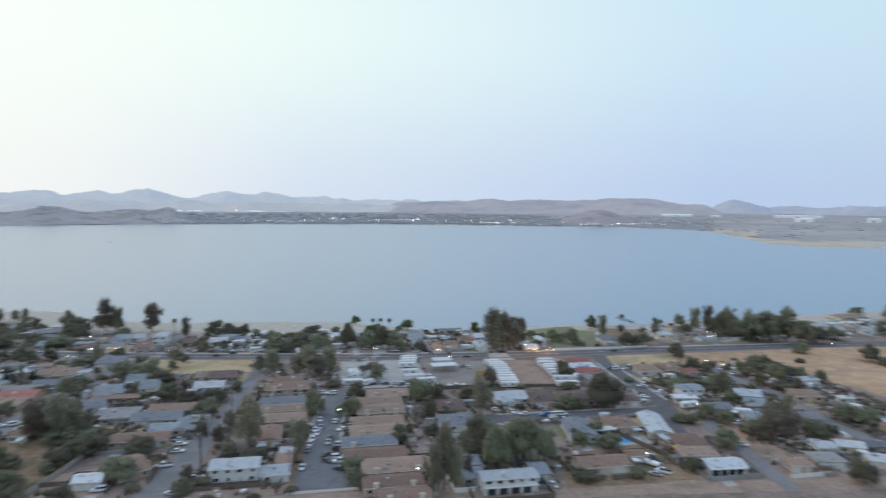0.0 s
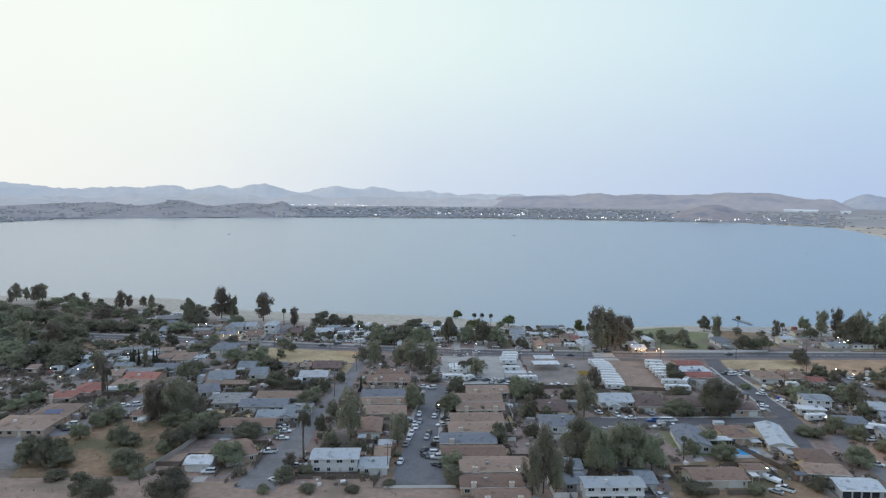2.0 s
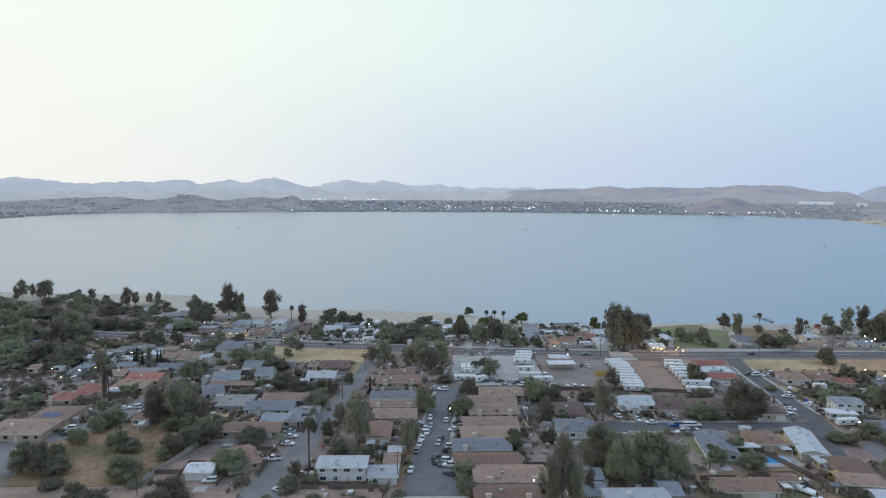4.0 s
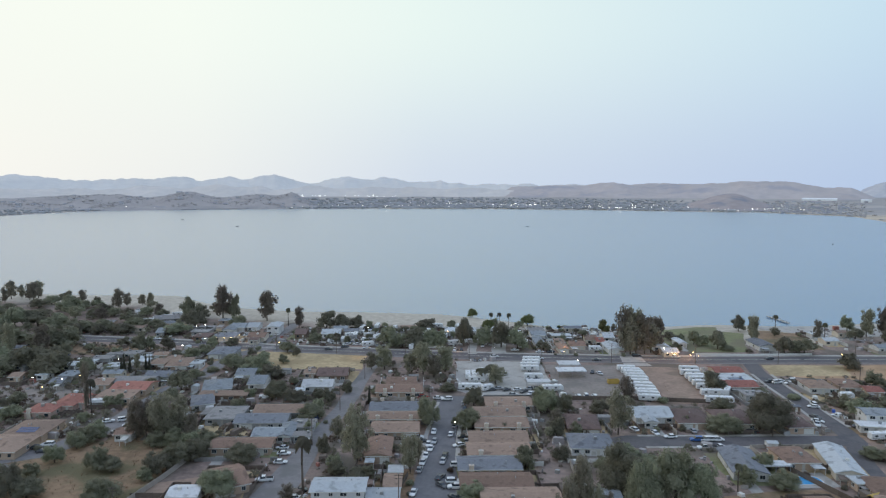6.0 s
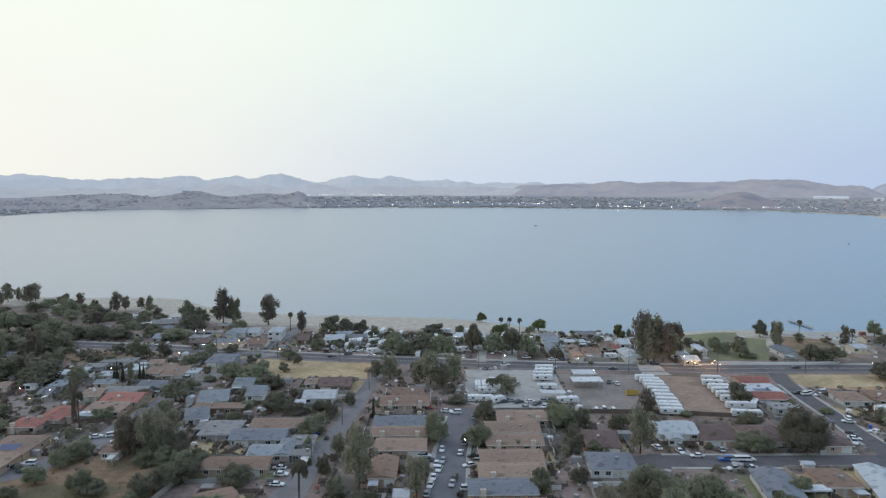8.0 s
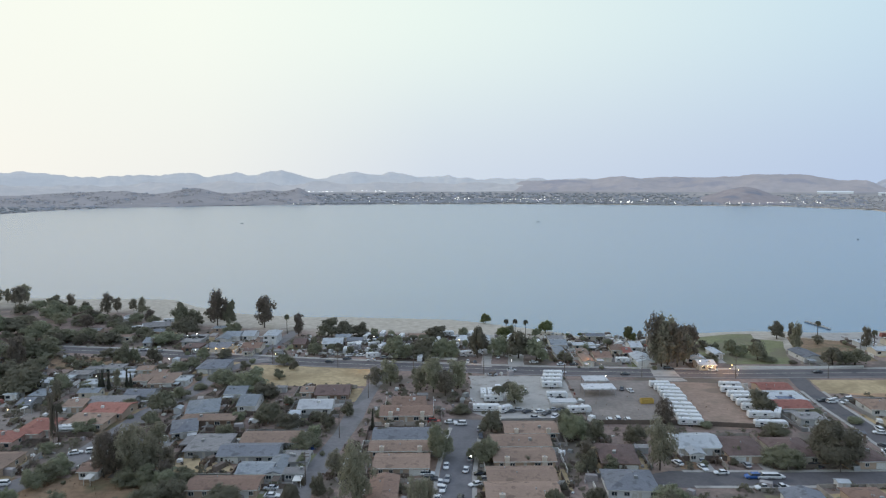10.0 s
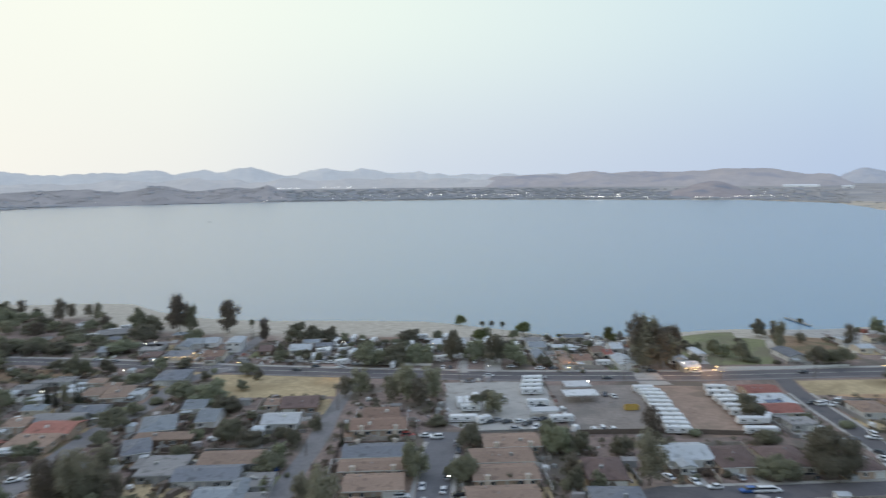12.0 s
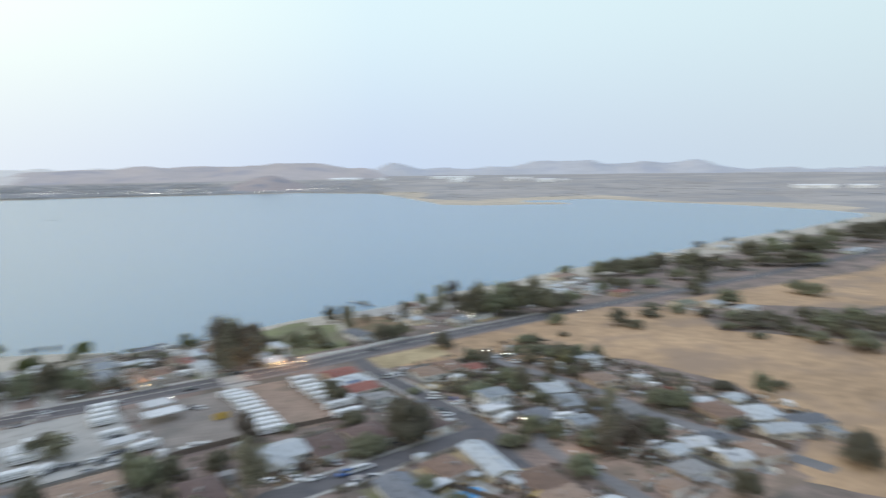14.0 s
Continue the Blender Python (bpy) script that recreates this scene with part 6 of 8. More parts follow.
TREES_SHORE_FAR = ("oak", [(444.6, 478.5, 6.7, 11.9), (451.6, 447.5, 13.6, 16.5), (462.5, 437.4, 17.4, 18.5), (485.1, 432.3, 15.9, 18.0), (512.9, 431.6, 15.6, 17.6), (538.7, 416.3, 18.1, 18.0), (541.0, 405.3, 13.9, 15.8), (622.5, 404.1, 21.0, 23.4), (602.6, 383.5, 12.8, 22.5), (676.4, 407.4, 20.2, 22.5), (712.0, 396.8, 22.0, 28.6), (732.8, 389.1, 19.2, 29.2), (811.4, 408.5, 19.3, 26.2), (859.0, 392.3, 22.9, 35.0), (911.6, 389.8, 25.6, 40.1), (416.3, 395.9, 9.6, 13.1), (437.9, 388.7, 8.0, 13.4), (482.0, 392.7, 11.0, 16.3), (560.2, 387.3, 11.3, 16.0), (620.4, 366.6, 15.7, 25.1), (634.6, 353.2, 12.6, 23.1), (487.9, 376.5, 9.6, 14.3)])
PALMS_SHORE = ("palm", [(40.2, 454.6, 11.6, 2.6), (45.4, 454.4, 11.6, 2.6), (51.2, 451.5, 11.8, 2.6), (-91.6, 468.0, 12.6, 4.0), (218.2, 443.0, 12.0, 5.3), (236.2, 420.3, 11.6, 5.7), (-37.0, 223.0, 19.1, 3.6), (94.7, 223.4, 9.2, 3.4), (-136.6, 298.4, 14.7, 2.8)])
PALMS_SMALL = ("palmlet", [(-37.0, 436.4, 6.8, 3.7), (-32.0, 433.0, 6.4, 3.7), (-27.5, 436.5, 6.4, 3.7), (-22.9, 433.0, 6.8, 3.7), (-17.4, 433.0, 6.0, 3.7), (-13.9, 436.5, 6.4, 3.7), (-8.3, 433.0, 7.5, 3.7), (-2.8, 429.6, 7.1, 3.6), (-34.2, 416.4, 6.2, 3.5), (-11.4, 416.4, 5.1, 3.5), (8.1, 436.6, 5.7, 3.7), (75.0, 440.4, 5.0, 3.0), (81.9, 436.8, 4.6, 3.0), (90.4, 433.4, 5.4, 3.0), (29.8, 340.3, 8.5, 5.9), (25.4, 338.2, 7.3, 4.7), (31.7, 338.1, 6.7, 4.7), (171.9, 420.1, 7.0, 5.4), (91.3, 419.9, 7.5, 2.9), (-53.3, 416.3, 4.4, 5.0)])
CYPRESSES = ("cypress", [(-149.3, 357.0, 10.0, 1.8), (-146.6, 357.0, 9.3, 1.8), (-140.2, 360.7, 8.7, 1.8), (-138.5, 360.7, 8.1, 1.5), (-89.6, 346.7, 4.3, 1.4), (-88.0, 346.7, 4.3, 1.4), (-151.5, 358.9, 7.9, 1.8), (-24.5, 306.3, 8.7, 1.2)])
PARKED_CARS_A = [(-4.0, 223.2, 80, "white"), (-2.4, 239.8, 80, "silver"), (-1.4, 245.6, 80, "white"), (-0.4, 251.1, 80, "white"), (1.3, 257.5, 80, "white"), (2.7, 264.2, 80, "silver"), (8.8, 271.1, 80, "white"), (5.4, 246.6, 80, "silver"), (4.3, 233.9, 60, "dark"), (4.6, 228.0, 130, "dark"), (8.4, 220.3, 140, "dark"), (-39.0, 220.4, 5, "silver"), (-38.3, 225.3, 0, "black"), (-43.9, 209.1, 150, "white"), (-50.9, 259.1, 0, "white"), (-49.3, 253.9, 0, "white"), (-48.9, 246.5, 0, "white"), (-124.6, 287.0, 25, "white"), (-114.9, 282.8, 25, "white"), (-133.3, 257.1, 0, "dark"), (-137.1, 260.4, 0, "dark"), (78.5, 275.1, 110, "white"), (85.2, 271.1, 100, "white"), (100.2, 272.9, 90, "silver"), (89.6, 267.3, 0, "white"), (132.6, 277.4, 120, "dark"), (140.2, 279.6, 80, "silver")]
PARKED_CARS_B = [(155.1, 287.4, 120, "dark"), (164.9, 288.8, 150, "white"), (165.4, 276.5, 0, "dark"), (160.2, 217.7, 140, "white"), (113.7, 197.2, 130, "silver"), (172.5, 244.6, 0, "silver"), (177.3, 247.6, 0, "dark"), (71.9, 195.8, 100, "black"), (76.4, 194.8, 110, "white"), (4.7, 313.9, 0, "white"), (18.7, 399.9, 90, "dark"), (15.1, 400.1, 80, "white"), (-47.2, 407.3, 10, "dark"), (-55.6, 402.4, 0, "dark"), (15.3, 299.7, 85, "dark"), (15.3, 306.5, 85, "silver"), (10.5, 279.9, 85, "silver"), (2.5, 273.9, 85, "white"), (0.5, 261.4, 85, "white"), (13.4, 267.7, 0, "black"), (14.5, 264.0, 0, "silver"), (11.4, 260.4, 20, "white"), (86.9, 276.3, 90, "white")]
PARKED_CARS_C = [(122.5, 272.1, 120, "dark"), (48.7, 398.9, 0, "white"), (31.4, 408.9, 80, "white"), (37.0, 420.9, 80, "dark"), (35.8, 384.8, -3, "white"), (59.3, 380.4, -3, "white"), (89.1, 376.7, -3, "dark"), (133.4, 382.5, -3, "white"), (26.0, 377.0, -3, "silver"), (-34.6, 404.8, -4, "white"), (182.0, 378.2, 0, "dark"), (35.7, 325.5, 30, "dark"), (40.6, 325.4, 20, "white"), (43.0, 322.8, 40, "dark"), (45.9, 327.1, 0, "silver"), (37.9, 318.2, 0, "silver"), (45.6, 319.2, 60, "white"), (49.7, 327.0, 40, "dark"), (52.1, 342.2, 0, "dark"), (48.6, 342.3, 20, "white"), (38.1, 351.4, 90, "white"), (32.7, 327.5, 0, "silver"), (28.7, 325.7, 10, "dark")]
PARKED_CARS_D = [(161.4, 300.0, 160, "white"), (153.3, 282.7, 150, "white"), (223.5, 337.1, 0, "white"), (221.4, 325.8, 0, "white"), (222.1, 314.3, 0, "white"), (166.8, 337.0, 10, "white"), (160.9, 336.6, 10, "dark"), (168.9, 333.7, 10, "white"), (173.8, 241.0, 0, "white"), (-47.1, 413.8, 20, "white"), (-44.7, 418.1, 30, "silver"), (-41.3, 413.6, 0, "white"), (-38.8, 417.9, 10, "dark"), (-32.7, 415.5, 20, "white"), (-27.9, 409.9, 0, "silver"), (-22.1, 409.7, 0, "white"), (-55.1, 418.5, 40, "white"), (-60.7, 425.5, 0, "dark"), (21.3, 434.5, 80, "white"), (23.9, 449.8, 80, "dark"), (28.4, 434.3, 80, "silver"), (61.9, 394.5, 10, "white"), (68.0, 394.3, 0, "dark"), (-162.1, 429.1, 10, "white"), (-152.1, 425.8, 10, "silver"), (-139.4, 436.1, 0, "dark")]
PARKED_CARS_E = [(-132.5, 439.6, 10, "white"), (-115.9, 429.3, 10, "silver"), (-110.9, 437.9, 20, "white"), (-193.9, 313.3, 10, "white"), (-208.9, 347.3, 0, "white"), (-191.3, 324.5, 20, "silver"), (81.4, 353.8, 70, "dark"), (84.3, 351.5, 100, "white")]
PARKED_SUVS_A = [(-3.6, 267.9, 0, "white"), (10.1, 242.9, 0, "white"), (8.3, 230.6, 0, "white"), (8.8, 226.8, 0, "white"), (6.2, 250.9, 80, "black"), (-119.2, 288.4, 25, "white"), (-134.7, 262.9, 5, "white"), (-66.9, 215.7, 5, "white"), (-2.4, 264.3, 0, "dark"), (8.4, 312.1, 0, "white"), (-46.5, 301.3, 0, "white"), (101.5, 264.1, 0, "white"), (105.6, 264.0, 0, "white"), (98.1, 264.2, 0, "blue"), (164.0, 334.8, 10, "white"), (171.7, 337.3, 10, "white"), (-1.6, 314.6, 0, "red"), (25.0, 421.3, 80, "silver"), (112.8, 385.1, 0, "black"), (-188.9, 355.4, 0, "white"), (-154.4, 341.9, 20, "white")]
PARKED_SUVS_B = [(66.0, 314.5, 90, "white"), (69.5, 314.5, 90, "white"), (73.0, 314.4, 90, "white"), (163.2, 303.2, 80, "white"), (-123.3, 337.5, 10, "silver")]
PARKED_PICKUPS_A = [(-51.0, 233.0, 8, "white"), (98.1, 256.6, 5, "white"), (103.2, 256.4, 5, "white"), (151.0, 279.3, 70, "white"), (117.6, 198.8, 130, "white")]
PARKED = {"car": PARKED_CARS_A + PARKED_CARS_B + PARKED_CARS_C + PARKED_CARS_D + PARKED_CARS_E, "suv": PARKED_SUVS_A + PARKED_SUVS_B, "pickup": PARKED_PICKUPS_A}
TRAILERS_A = [(99.1, 356.8, -8, 9), (99.7, 352.2, -8, 9.5), (100.3, 347.7, -8, 9.5), (99.5, 342.7, -8, 9.5), (98.9, 337.9, -8, 9.5), (98.3, 333.2, -8, 9.5), (97.6, 328.1, -8, 10), (97.3, 323.1, -8, 10), (96.8, 318.3, -8, 10), (96.5, 314.3, -8, 9.5), (96.0, 309.8, -8, 9.5), (129.6, 355.1, -5, 9.5), (128.5, 348.4, -5, 9.5), (127.7, 341.9, -5, 9.5), (127.8, 337.1, -5, 9.5), (127.2, 331.1, -5, 9.5), (126.7, 325.4, -5, 9.5), (125.9, 316.9, -5, 10), (125.0, 306.9, -3, 12), (133.4, 319.1, 60, 8)]
TRAILERS_B = [(53.8, 374.6, 0, 9), (52.8, 368.7, 0, 9), (51.3, 363.0, 0, 9.5), (50.8, 357.5, 0, 9), (56.6, 324.3, 5, 9.5), (50.3, 342.8, 0, 9), (19.7, 327.2, 0, 11), (23.6, 338.7, 0, 8), (26.8, 325.7, 30, 6), (22.3, 345.7, 90, 9), (26.6, 350.7, 90, 8), (19.5, 345.8, 90, 8), (29.8, 342.7, 90, 8), (-138.3, 307.0, 10, 6.5), (-182.8, 485.3, 20, 8), (-179.1, 491.8, 20, 8), (-186.3, 478.9, 20, 8), (-176.2, 500.8, 20, 7), (-46.5, 433.3, 20, 7), (-16.2, 422.8, 0, 7), (93.5, 397.6, 0, 7), (165.5, 264.1, 8, 9), (183.3, 250.9, 150, 8), (182.7, 311.3, 0, 6)]
LAMPS_A = [(-141.4, 439.3, 6.0, "pole"), (-137.5, 443.1, 6.0, "pole"), (-125.4, 406.2, 6.0, "pole"), (-132.1, 389.2, 6.0, "pole"), (-153.4, 360.3, 6.0, "pole"), (-163.2, 341.8, 3.2, "warm"), (-177.4, 328.9, 6.0, "pole"), (-170.5, 323.9, 3.2, "warm"), (-163.3, 326.8, 6.0, "pole"), (35.4, 382.2, 6.0, "pole"), (74.4, 355.3, 6.0, "pole"), (73.6, 385.9, 3.2, "warm"), (125.7, 379.5, 6.0, "pole"), (130.6, 377.5, 3.2, "warm"), (141.7, 373.4, 3.2, "warm"), (138.9, 376.2, 3.2, "warm"), (254.9, 385.6, 6.0, "pole"), (259.8, 390.1, 6.0, "pole")]
LAMPS_B = [(250.9, 384.1, 6.0, "pole"), (219.7, 376.2, 3.2, "warm"), (214.1, 313.9, 6.0, "pole"), (162.2, 251.5, 6.0, "pole"), (116.8, 209.1, 3.2, "green"), (-54.2, 257.0, 3.2, "warm"), (-84.6, 408.1, 3.2, "warm"), (-36.0, 434.3, 6.0, "pole"), (33.0, 202.5, 6.0, "pole"), (12.1, 436.0, 3.2, "warm"), (63.4, 208.7, 3.2, "warm"), (-112.6, 428.1, 3.2, "warm"), (142.2, 381.6, 3.2, "warm"), (259.4, 398.6, 6.0, "pole"), (313.5, 352.5, 6.0, "pole"), (211.6, 324.3, 6.0, "pole"), (10.3, 268.8, 6.0, "pole")]
GLOWS = [(139.6, 381.4), (118.4, 378.3), (136.0, 378.2), (-36.9, 387.2), (-112.5, 422.7), (163.9, 228.3), (75.5, 393.0), (16.2, 395.0)]


BLOCKS = [HOUSES_TOWN_ROW, HOUSES_MID_ROW, HOUSES_WEST_COURT, HOUSES_WEST_MID, HOUSES_WEST_RED, HOUSES_WEST_PARK, HOUSES_LAKE_WEST, HOUSES_LAKE_MID, HOUSES_COURT_EAST, HOUSES_BOTTOM, HOUSES_EAST, HOUSES_FAR_EAST, HOUSES_SHORE_EAST, HOUSES_WEST_MORE, HOUSES_EAST_MORE, HOUSES_SHORE_FAR]
GROVES = [TREES_WEST_SHORE, TREES_WEST_EDGE, TREES_WEST_EDGE_TALL, TREES_WEST_WOOD, TREES_WEST_WOOD_EDGE, TREES_WEST_YARDS, TREES_WEST_GUMS, TREES_WEST_BACK, TREES_WEST_SLIM, TREES_WEST_CENTRE, TREES_CENTRE_TALL, TREES_CENTRE_BIG, TREES_LAKE_CENTRE, TREES_LAKE_LIGHT, TREES_LANDMARK, TREES_PARK, TREES_PARK_GUMS, TREES_TOWN_ROW, TREES_COURT_GUMS, TREES_COURT_OAKS, TREES_COURT_BIG, TREES_COURT_TALL, TREES_FRONT_WEST, TREES_FRONT_MID, TREES_EAST_SHORE, TREES_EAST_TALL, TREES_EAST_ORCHARD, TREES_EAST_YARDS, TREES_EAST_PALE, TREES_FAR_EAST, TREES_HEDGEROW, TREES_EAST_GUMS, TREES_SHORE_FAR, PALMS_SHORE, PALMS_SMALL, CYPRESSES]

# ---- where the streets and open lots are ----
LINES = [(MAIN, 9), ([(3, 203), (3, 240), (5.5, 270), (11.5, 318)], 8), ([(-23, 392), (-29.3, 362.7), (-31.8, 340.5), (-33.6, 321), (-35, 304.6), (-36.7, 294.6), (-38.5, 281), (-41.5, 261), (-44.5, 236), (-48, 212), (-49.5, 203)], 5.5), ([(-87, 409), (-93.5, 406), (-104.3, 391.3), (-107.7, 373.4), (-108.4, 357.3), (-111.8, 344.3), (-117.2, 328.6), (-118.4, 316.7), (-120.6, 293), (-124, 275), (-133, 257), (-150, 249), (-230, 244)], 6), ([(66, 264), (153, 263.5)], 6), ([(169, 375), (164, 354), (161.5, 330), (160.3, 307), (158.3, 289), (157.6, 273), (155.5, 262), (151, 254), (144.5, 232)], 5.5), ([(168, 248), (161, 241), (158.5, 228), (157.5, 210), (152, 178)], 4.0), ([(224, 336), (217.5, 322), (216.5, 310), (217.5, 300), (219.5, 282), (219.3, 262), (213, 235), (215, 196), (215, 170)], 4.5), ([(-98, 418), (-88, 474)], 5), ([(24.5, 400), (31, 462)], 3.5), ([(39.5, 400), (49, 452)], 5)]
OPEN = [(-96, -33, 362, 399), (60, 130, 306, 368), (15, 59, 316, 377), (172, 215, 345, 366), (-138, -85, 213, 268), (122, 200, 396, 456), (-12, 20, 190, 240), (98, 136, 219, 242)]


def off_street(x, y):
    for line, half in LINES:
        for (ax, ay), (bx, by) in zip(line, line[1:]):
            dx, dy = bx - ax, by - ay
            s = min(1, max(0, ((x - ax) * dx + (y - ay) * dy) / (dx * dx + dy * dy)))
            if math.hypot(x - ax - s * dx, y - ay - s * dy) < half:
                return False
    return True


def in_open(x, y):
    return any(x0 < x < x1 and y0 < y < y1 for x0, x1, y0, y1 in OPEN)


# ---- smaller homes filling the blocks between ----
taken = [(x, y, w / 2, d / 2) for block in BLOCKS for x, y, w, d, *_ in block]
taken += [(x, y, 1.5, 1.5) for _, rows in GROVES for x, y, *_ in rows]
taken += [(x, y, 3.0, 3.0) for rows in PARKED.values() for x, y, *_ in rows] + [(x, y, 5.0, 3.0) for x, y, *_ in TRAILERS_A + TRAILERS_B]
INFILL = []
rnd = random.Random(77)
for x0, x1, y0, y1, n in ((-60, 122, 412, 452, 9), (-235, -62, 274, 405, 7), (-215, -75, 436, 478, 4), (170, 255, 198, 335, 3)):
    for _ in range(900):
        if not n:
            break
        x, y, w, d = rnd.uniform(x0, x1), rnd.uniform(y0, y1), rnd.uniform(7.5, 11.5), rnd.uniform(5.5, 7.5)
        if in_open(x, y) or not all(off_street(x + sx * w / 2, y + sy * d / 2) for sx in (-1, 1) for sy in (-1, 1)):
            continue
        if any(abs(x - tx) < tw + w / 2 + 1.2 and abs(y - ty) < td + d / 2 + 1.2 for tx, ty, tw, td in taken):
            continue
        wall = rnd.choice(("white", "white", "grey", "cream", "tan"))
        INFILL.append((x, y, w, d, rnd.choice(("gx", "gx", "flat")), wall, rnd.choice(("pale", "blue", "grey", "slate", "tan", "white")), 1, ""))
        taken.append((x, y, w / 2, d / 2))
        n -= 1
BLOCKS.append(INFILL)


# ---- houses ----
TURNS = {8: -3.0, 10: -5.0, 11: -8.0, 14: -8.0}
for b, block in enumerate(BLOCKS):
    for i, row in enumerate(block):
        house(*row[:9], row[9] if len(row) > 9 else TURNS.get(b, 0.0), 100 * b + i)

# ---- trees: a few of each kind, then their copies ----
OAK = "broad dark green tree standing among the houses"
GUM = "tall loose grey-green eucalyptus with a pale trunk"
kinds = {"oak_big": [], "oak": [], "gum": [], "oak_far": [], "gum_far": [], "light": [], "palm": [], "palmlet": [], "cypress": [], "bush": [], "scrubtree": []}
for k in range(5):
    kinds["oak"].append(tree("tree", OAK, k, oak_lobes(random.Random(40 + k)), 0.40, 0.035, 0.026, 3400, LEAF["oak"], 6, 0.70))
    kinds["gum"].append(tree("eucalyptus_tree", GUM, k + 20, gum_lobes(random.Random(60 + k)), 0.55, 0.026, 0.021, 4200, LEAF["gum"], 14, 0.42))
for k in range(3):
    kinds["oak_big"].append(tree("tree", OAK, k + 90, oak_lobes(random.Random(240 + k), 17), 0.42, 0.035, 0.020, 6000, LEAF["oak"], 8, 0.70))
    kinds["oak_far"].append(tree("tree", OAK, k, oak_lobes(random.Random(140 + k)), 0.42, 0.035, 0.045, 1000, LEAF["oak"], 4, 0.70))
    kinds["gum_far"].append(tree("eucalyptus_tree", GUM, k + 20, gum_lobes(random.Random(160 + k)), 0.55, 0.028, 0.036, 1700, LEAF["gum"], 6, 0.40))
    r = random.Random(80 + k)
    kinds["bush"].append(tree("bush", "dense round dark green bush in a yard", k + 40, bush_lobes(r), 0.2, 0.03, 0.048, 1100, LEAF["oak"], 4, 0.66))
    kinds["scrubtree"].append(tree("tree", "pale dry olive-coloured tree in a yard", k + 120, oak_lobes(random.Random(340 + k), 9), 0.42, 0.035, 0.036, 1500, LEAF["pale"], 4, 0.6))
    kinds["light"].append(tree("tree", "bright yellow-green tree near the shore", k + 50, oak_lobes(r), 0.40, 0.04, 0.05, 1200, LEAF["light"], 4))
kinds["cypress"].append(tree("cypress_tree", "slim dark columnar cypress by a house", 5, [((0, 0, 0.2 + 0.13 * i), (0.42 - 0.06 * i, 0.42 - 0.06 * i, 0.14)) for i in range(6)], 0.2, 0.08, 0.06, 900, LEAF["cypress"], 2, 0.8))
for k in range(2):
    kinds["palm"].append(palm("palm_tree", "tall fan palm with a bare trunk", k, 0.018, 42, 1.4, 0.13))
    kinds["palmlet"].append(palm("palm_tree", "short feathery palm near the beach", 9 + k, 0.05, 34, 1.9, 0.42))
masters = {ob for row in kinds.values() for ob in row}
used, rnd = set(), random.Random(3)
for kind, rows in GROVES:
    for x, y, h, w in rows:
        key = "bush" if kind == "oak" and h < 4.0 else kind
        if key in ("oak", "gum") and math.hypot(x, y) > 330:
            key += "_far"
        if key == "oak" and w > 8.5:
            key = "oak_big"
        ob = rnd.choice(kinds[key])
        wide = w * (1.06 if key.startswith("gum") else 1.14)
        if key in ("palm", "palmlet"):
            wide = h
        if key == "cypress":
            wide = max(1.6, w)
        m = pose(x, y, 0, 0, 0, rnd.uniform(0, 360)) @ Matrix.Diagonal((wide, wide * rnd.uniform(0.9, 1.1), h * (0.93 if key.startswith("gum") else 1.0), 1))
        if ob in used:
            copy_thing(ob, m @ Matrix.Diagonal((1 / ob.scale.x, 1 / ob.scale.y, 1 / ob.scale.z, 1)))
        else:
            used.add(ob)
            ob.matrix_basis = m
for ob in masters - used:
    for o in (*ob.children_recursive, ob):
        bpy.data.objects.remove(o)

# ---- vehicles ----
made = {}
for kind, rows in PARKED.items():
    for x, y, angle, colour in rows:
        m = pose(x, y, 0.05, 0, 0, angle + (180 if rnd.random() < 0.5 else 0))
        key = kind, colour, y < 310
        if key in made:
            copy_thing(made[key], m)
        else:
            made[key] = vehicle(*key)
            made[key].matrix_basis = m
by_size = {}
for x, y, angle, length in TRAILERS_A + TRAILERS_B:
    m = pose(x + rnd.uniform(-0.5, 0.5), y, 0.03, 0, 0, angle + rnd.uniform(-3.5, 3.5))
    if length in by_size:
        copy_thing(by_size[length], m)
    else:
        by_size[length] = trailer(length)
        by_size[length].matrix_basis = m

# ---- lamps and poles ----
lamp_kinds = {}
for x, y, z, kind in LAMPS_A + LAMPS_B:
    if (z, kind) not in lamp_kinds:
        glow, words = {"pole": (LAMP_WHITE, "lit white street lamp on a metal pole"), "warm": (LAMP_WARM, "low yard lamp with a warm yellow glow"), "green": (LAMP_GREEN, "low yard lamp with a greenish glow")}[kind]
        lamp_kinds[z, kind] = street_lamp(z, glow, words)
        lamp_kinds[z, kind].matrix_basis = pose(x, y, 0)
    else:
        copy_thing(lamp_kinds[z, kind], pose(x, y, 0))
# the lamps whose glow reaches the ground
for k, (x, y) in enumerate(GLOWS):
    ob = new("lamp_glow", bpy.data.lights.new("lamp_glow", "POINT"))
    ob.data.energy, ob.data.color, ob.data.shadow_soft_size = (800 if k < 3 else 300), (1.0, 0.52, 0.18), 0.25
    ob.location = (x, y, 5.6)
first = utility_pole()
first.matrix_basis = pose(-150, 414, 0, 0, 0, 10)
for x, y in ((-118, 405), (-84, 399.5), (-50, 393), (-12, 386), (22, 381), (60, 376), (96, 373), (139, 370), (182, 369), (225, 373), (268, 377), (-86, 207), (-36, 300), (-41, 262), (-30, 345), (-60, 318), (-8, 214), (128, 268), (172, 300), (163, 250), (200, 330)):
    copy_thing(first, pose(x, y, 0, 0, 0, rnd.uniform(-8, 8)))

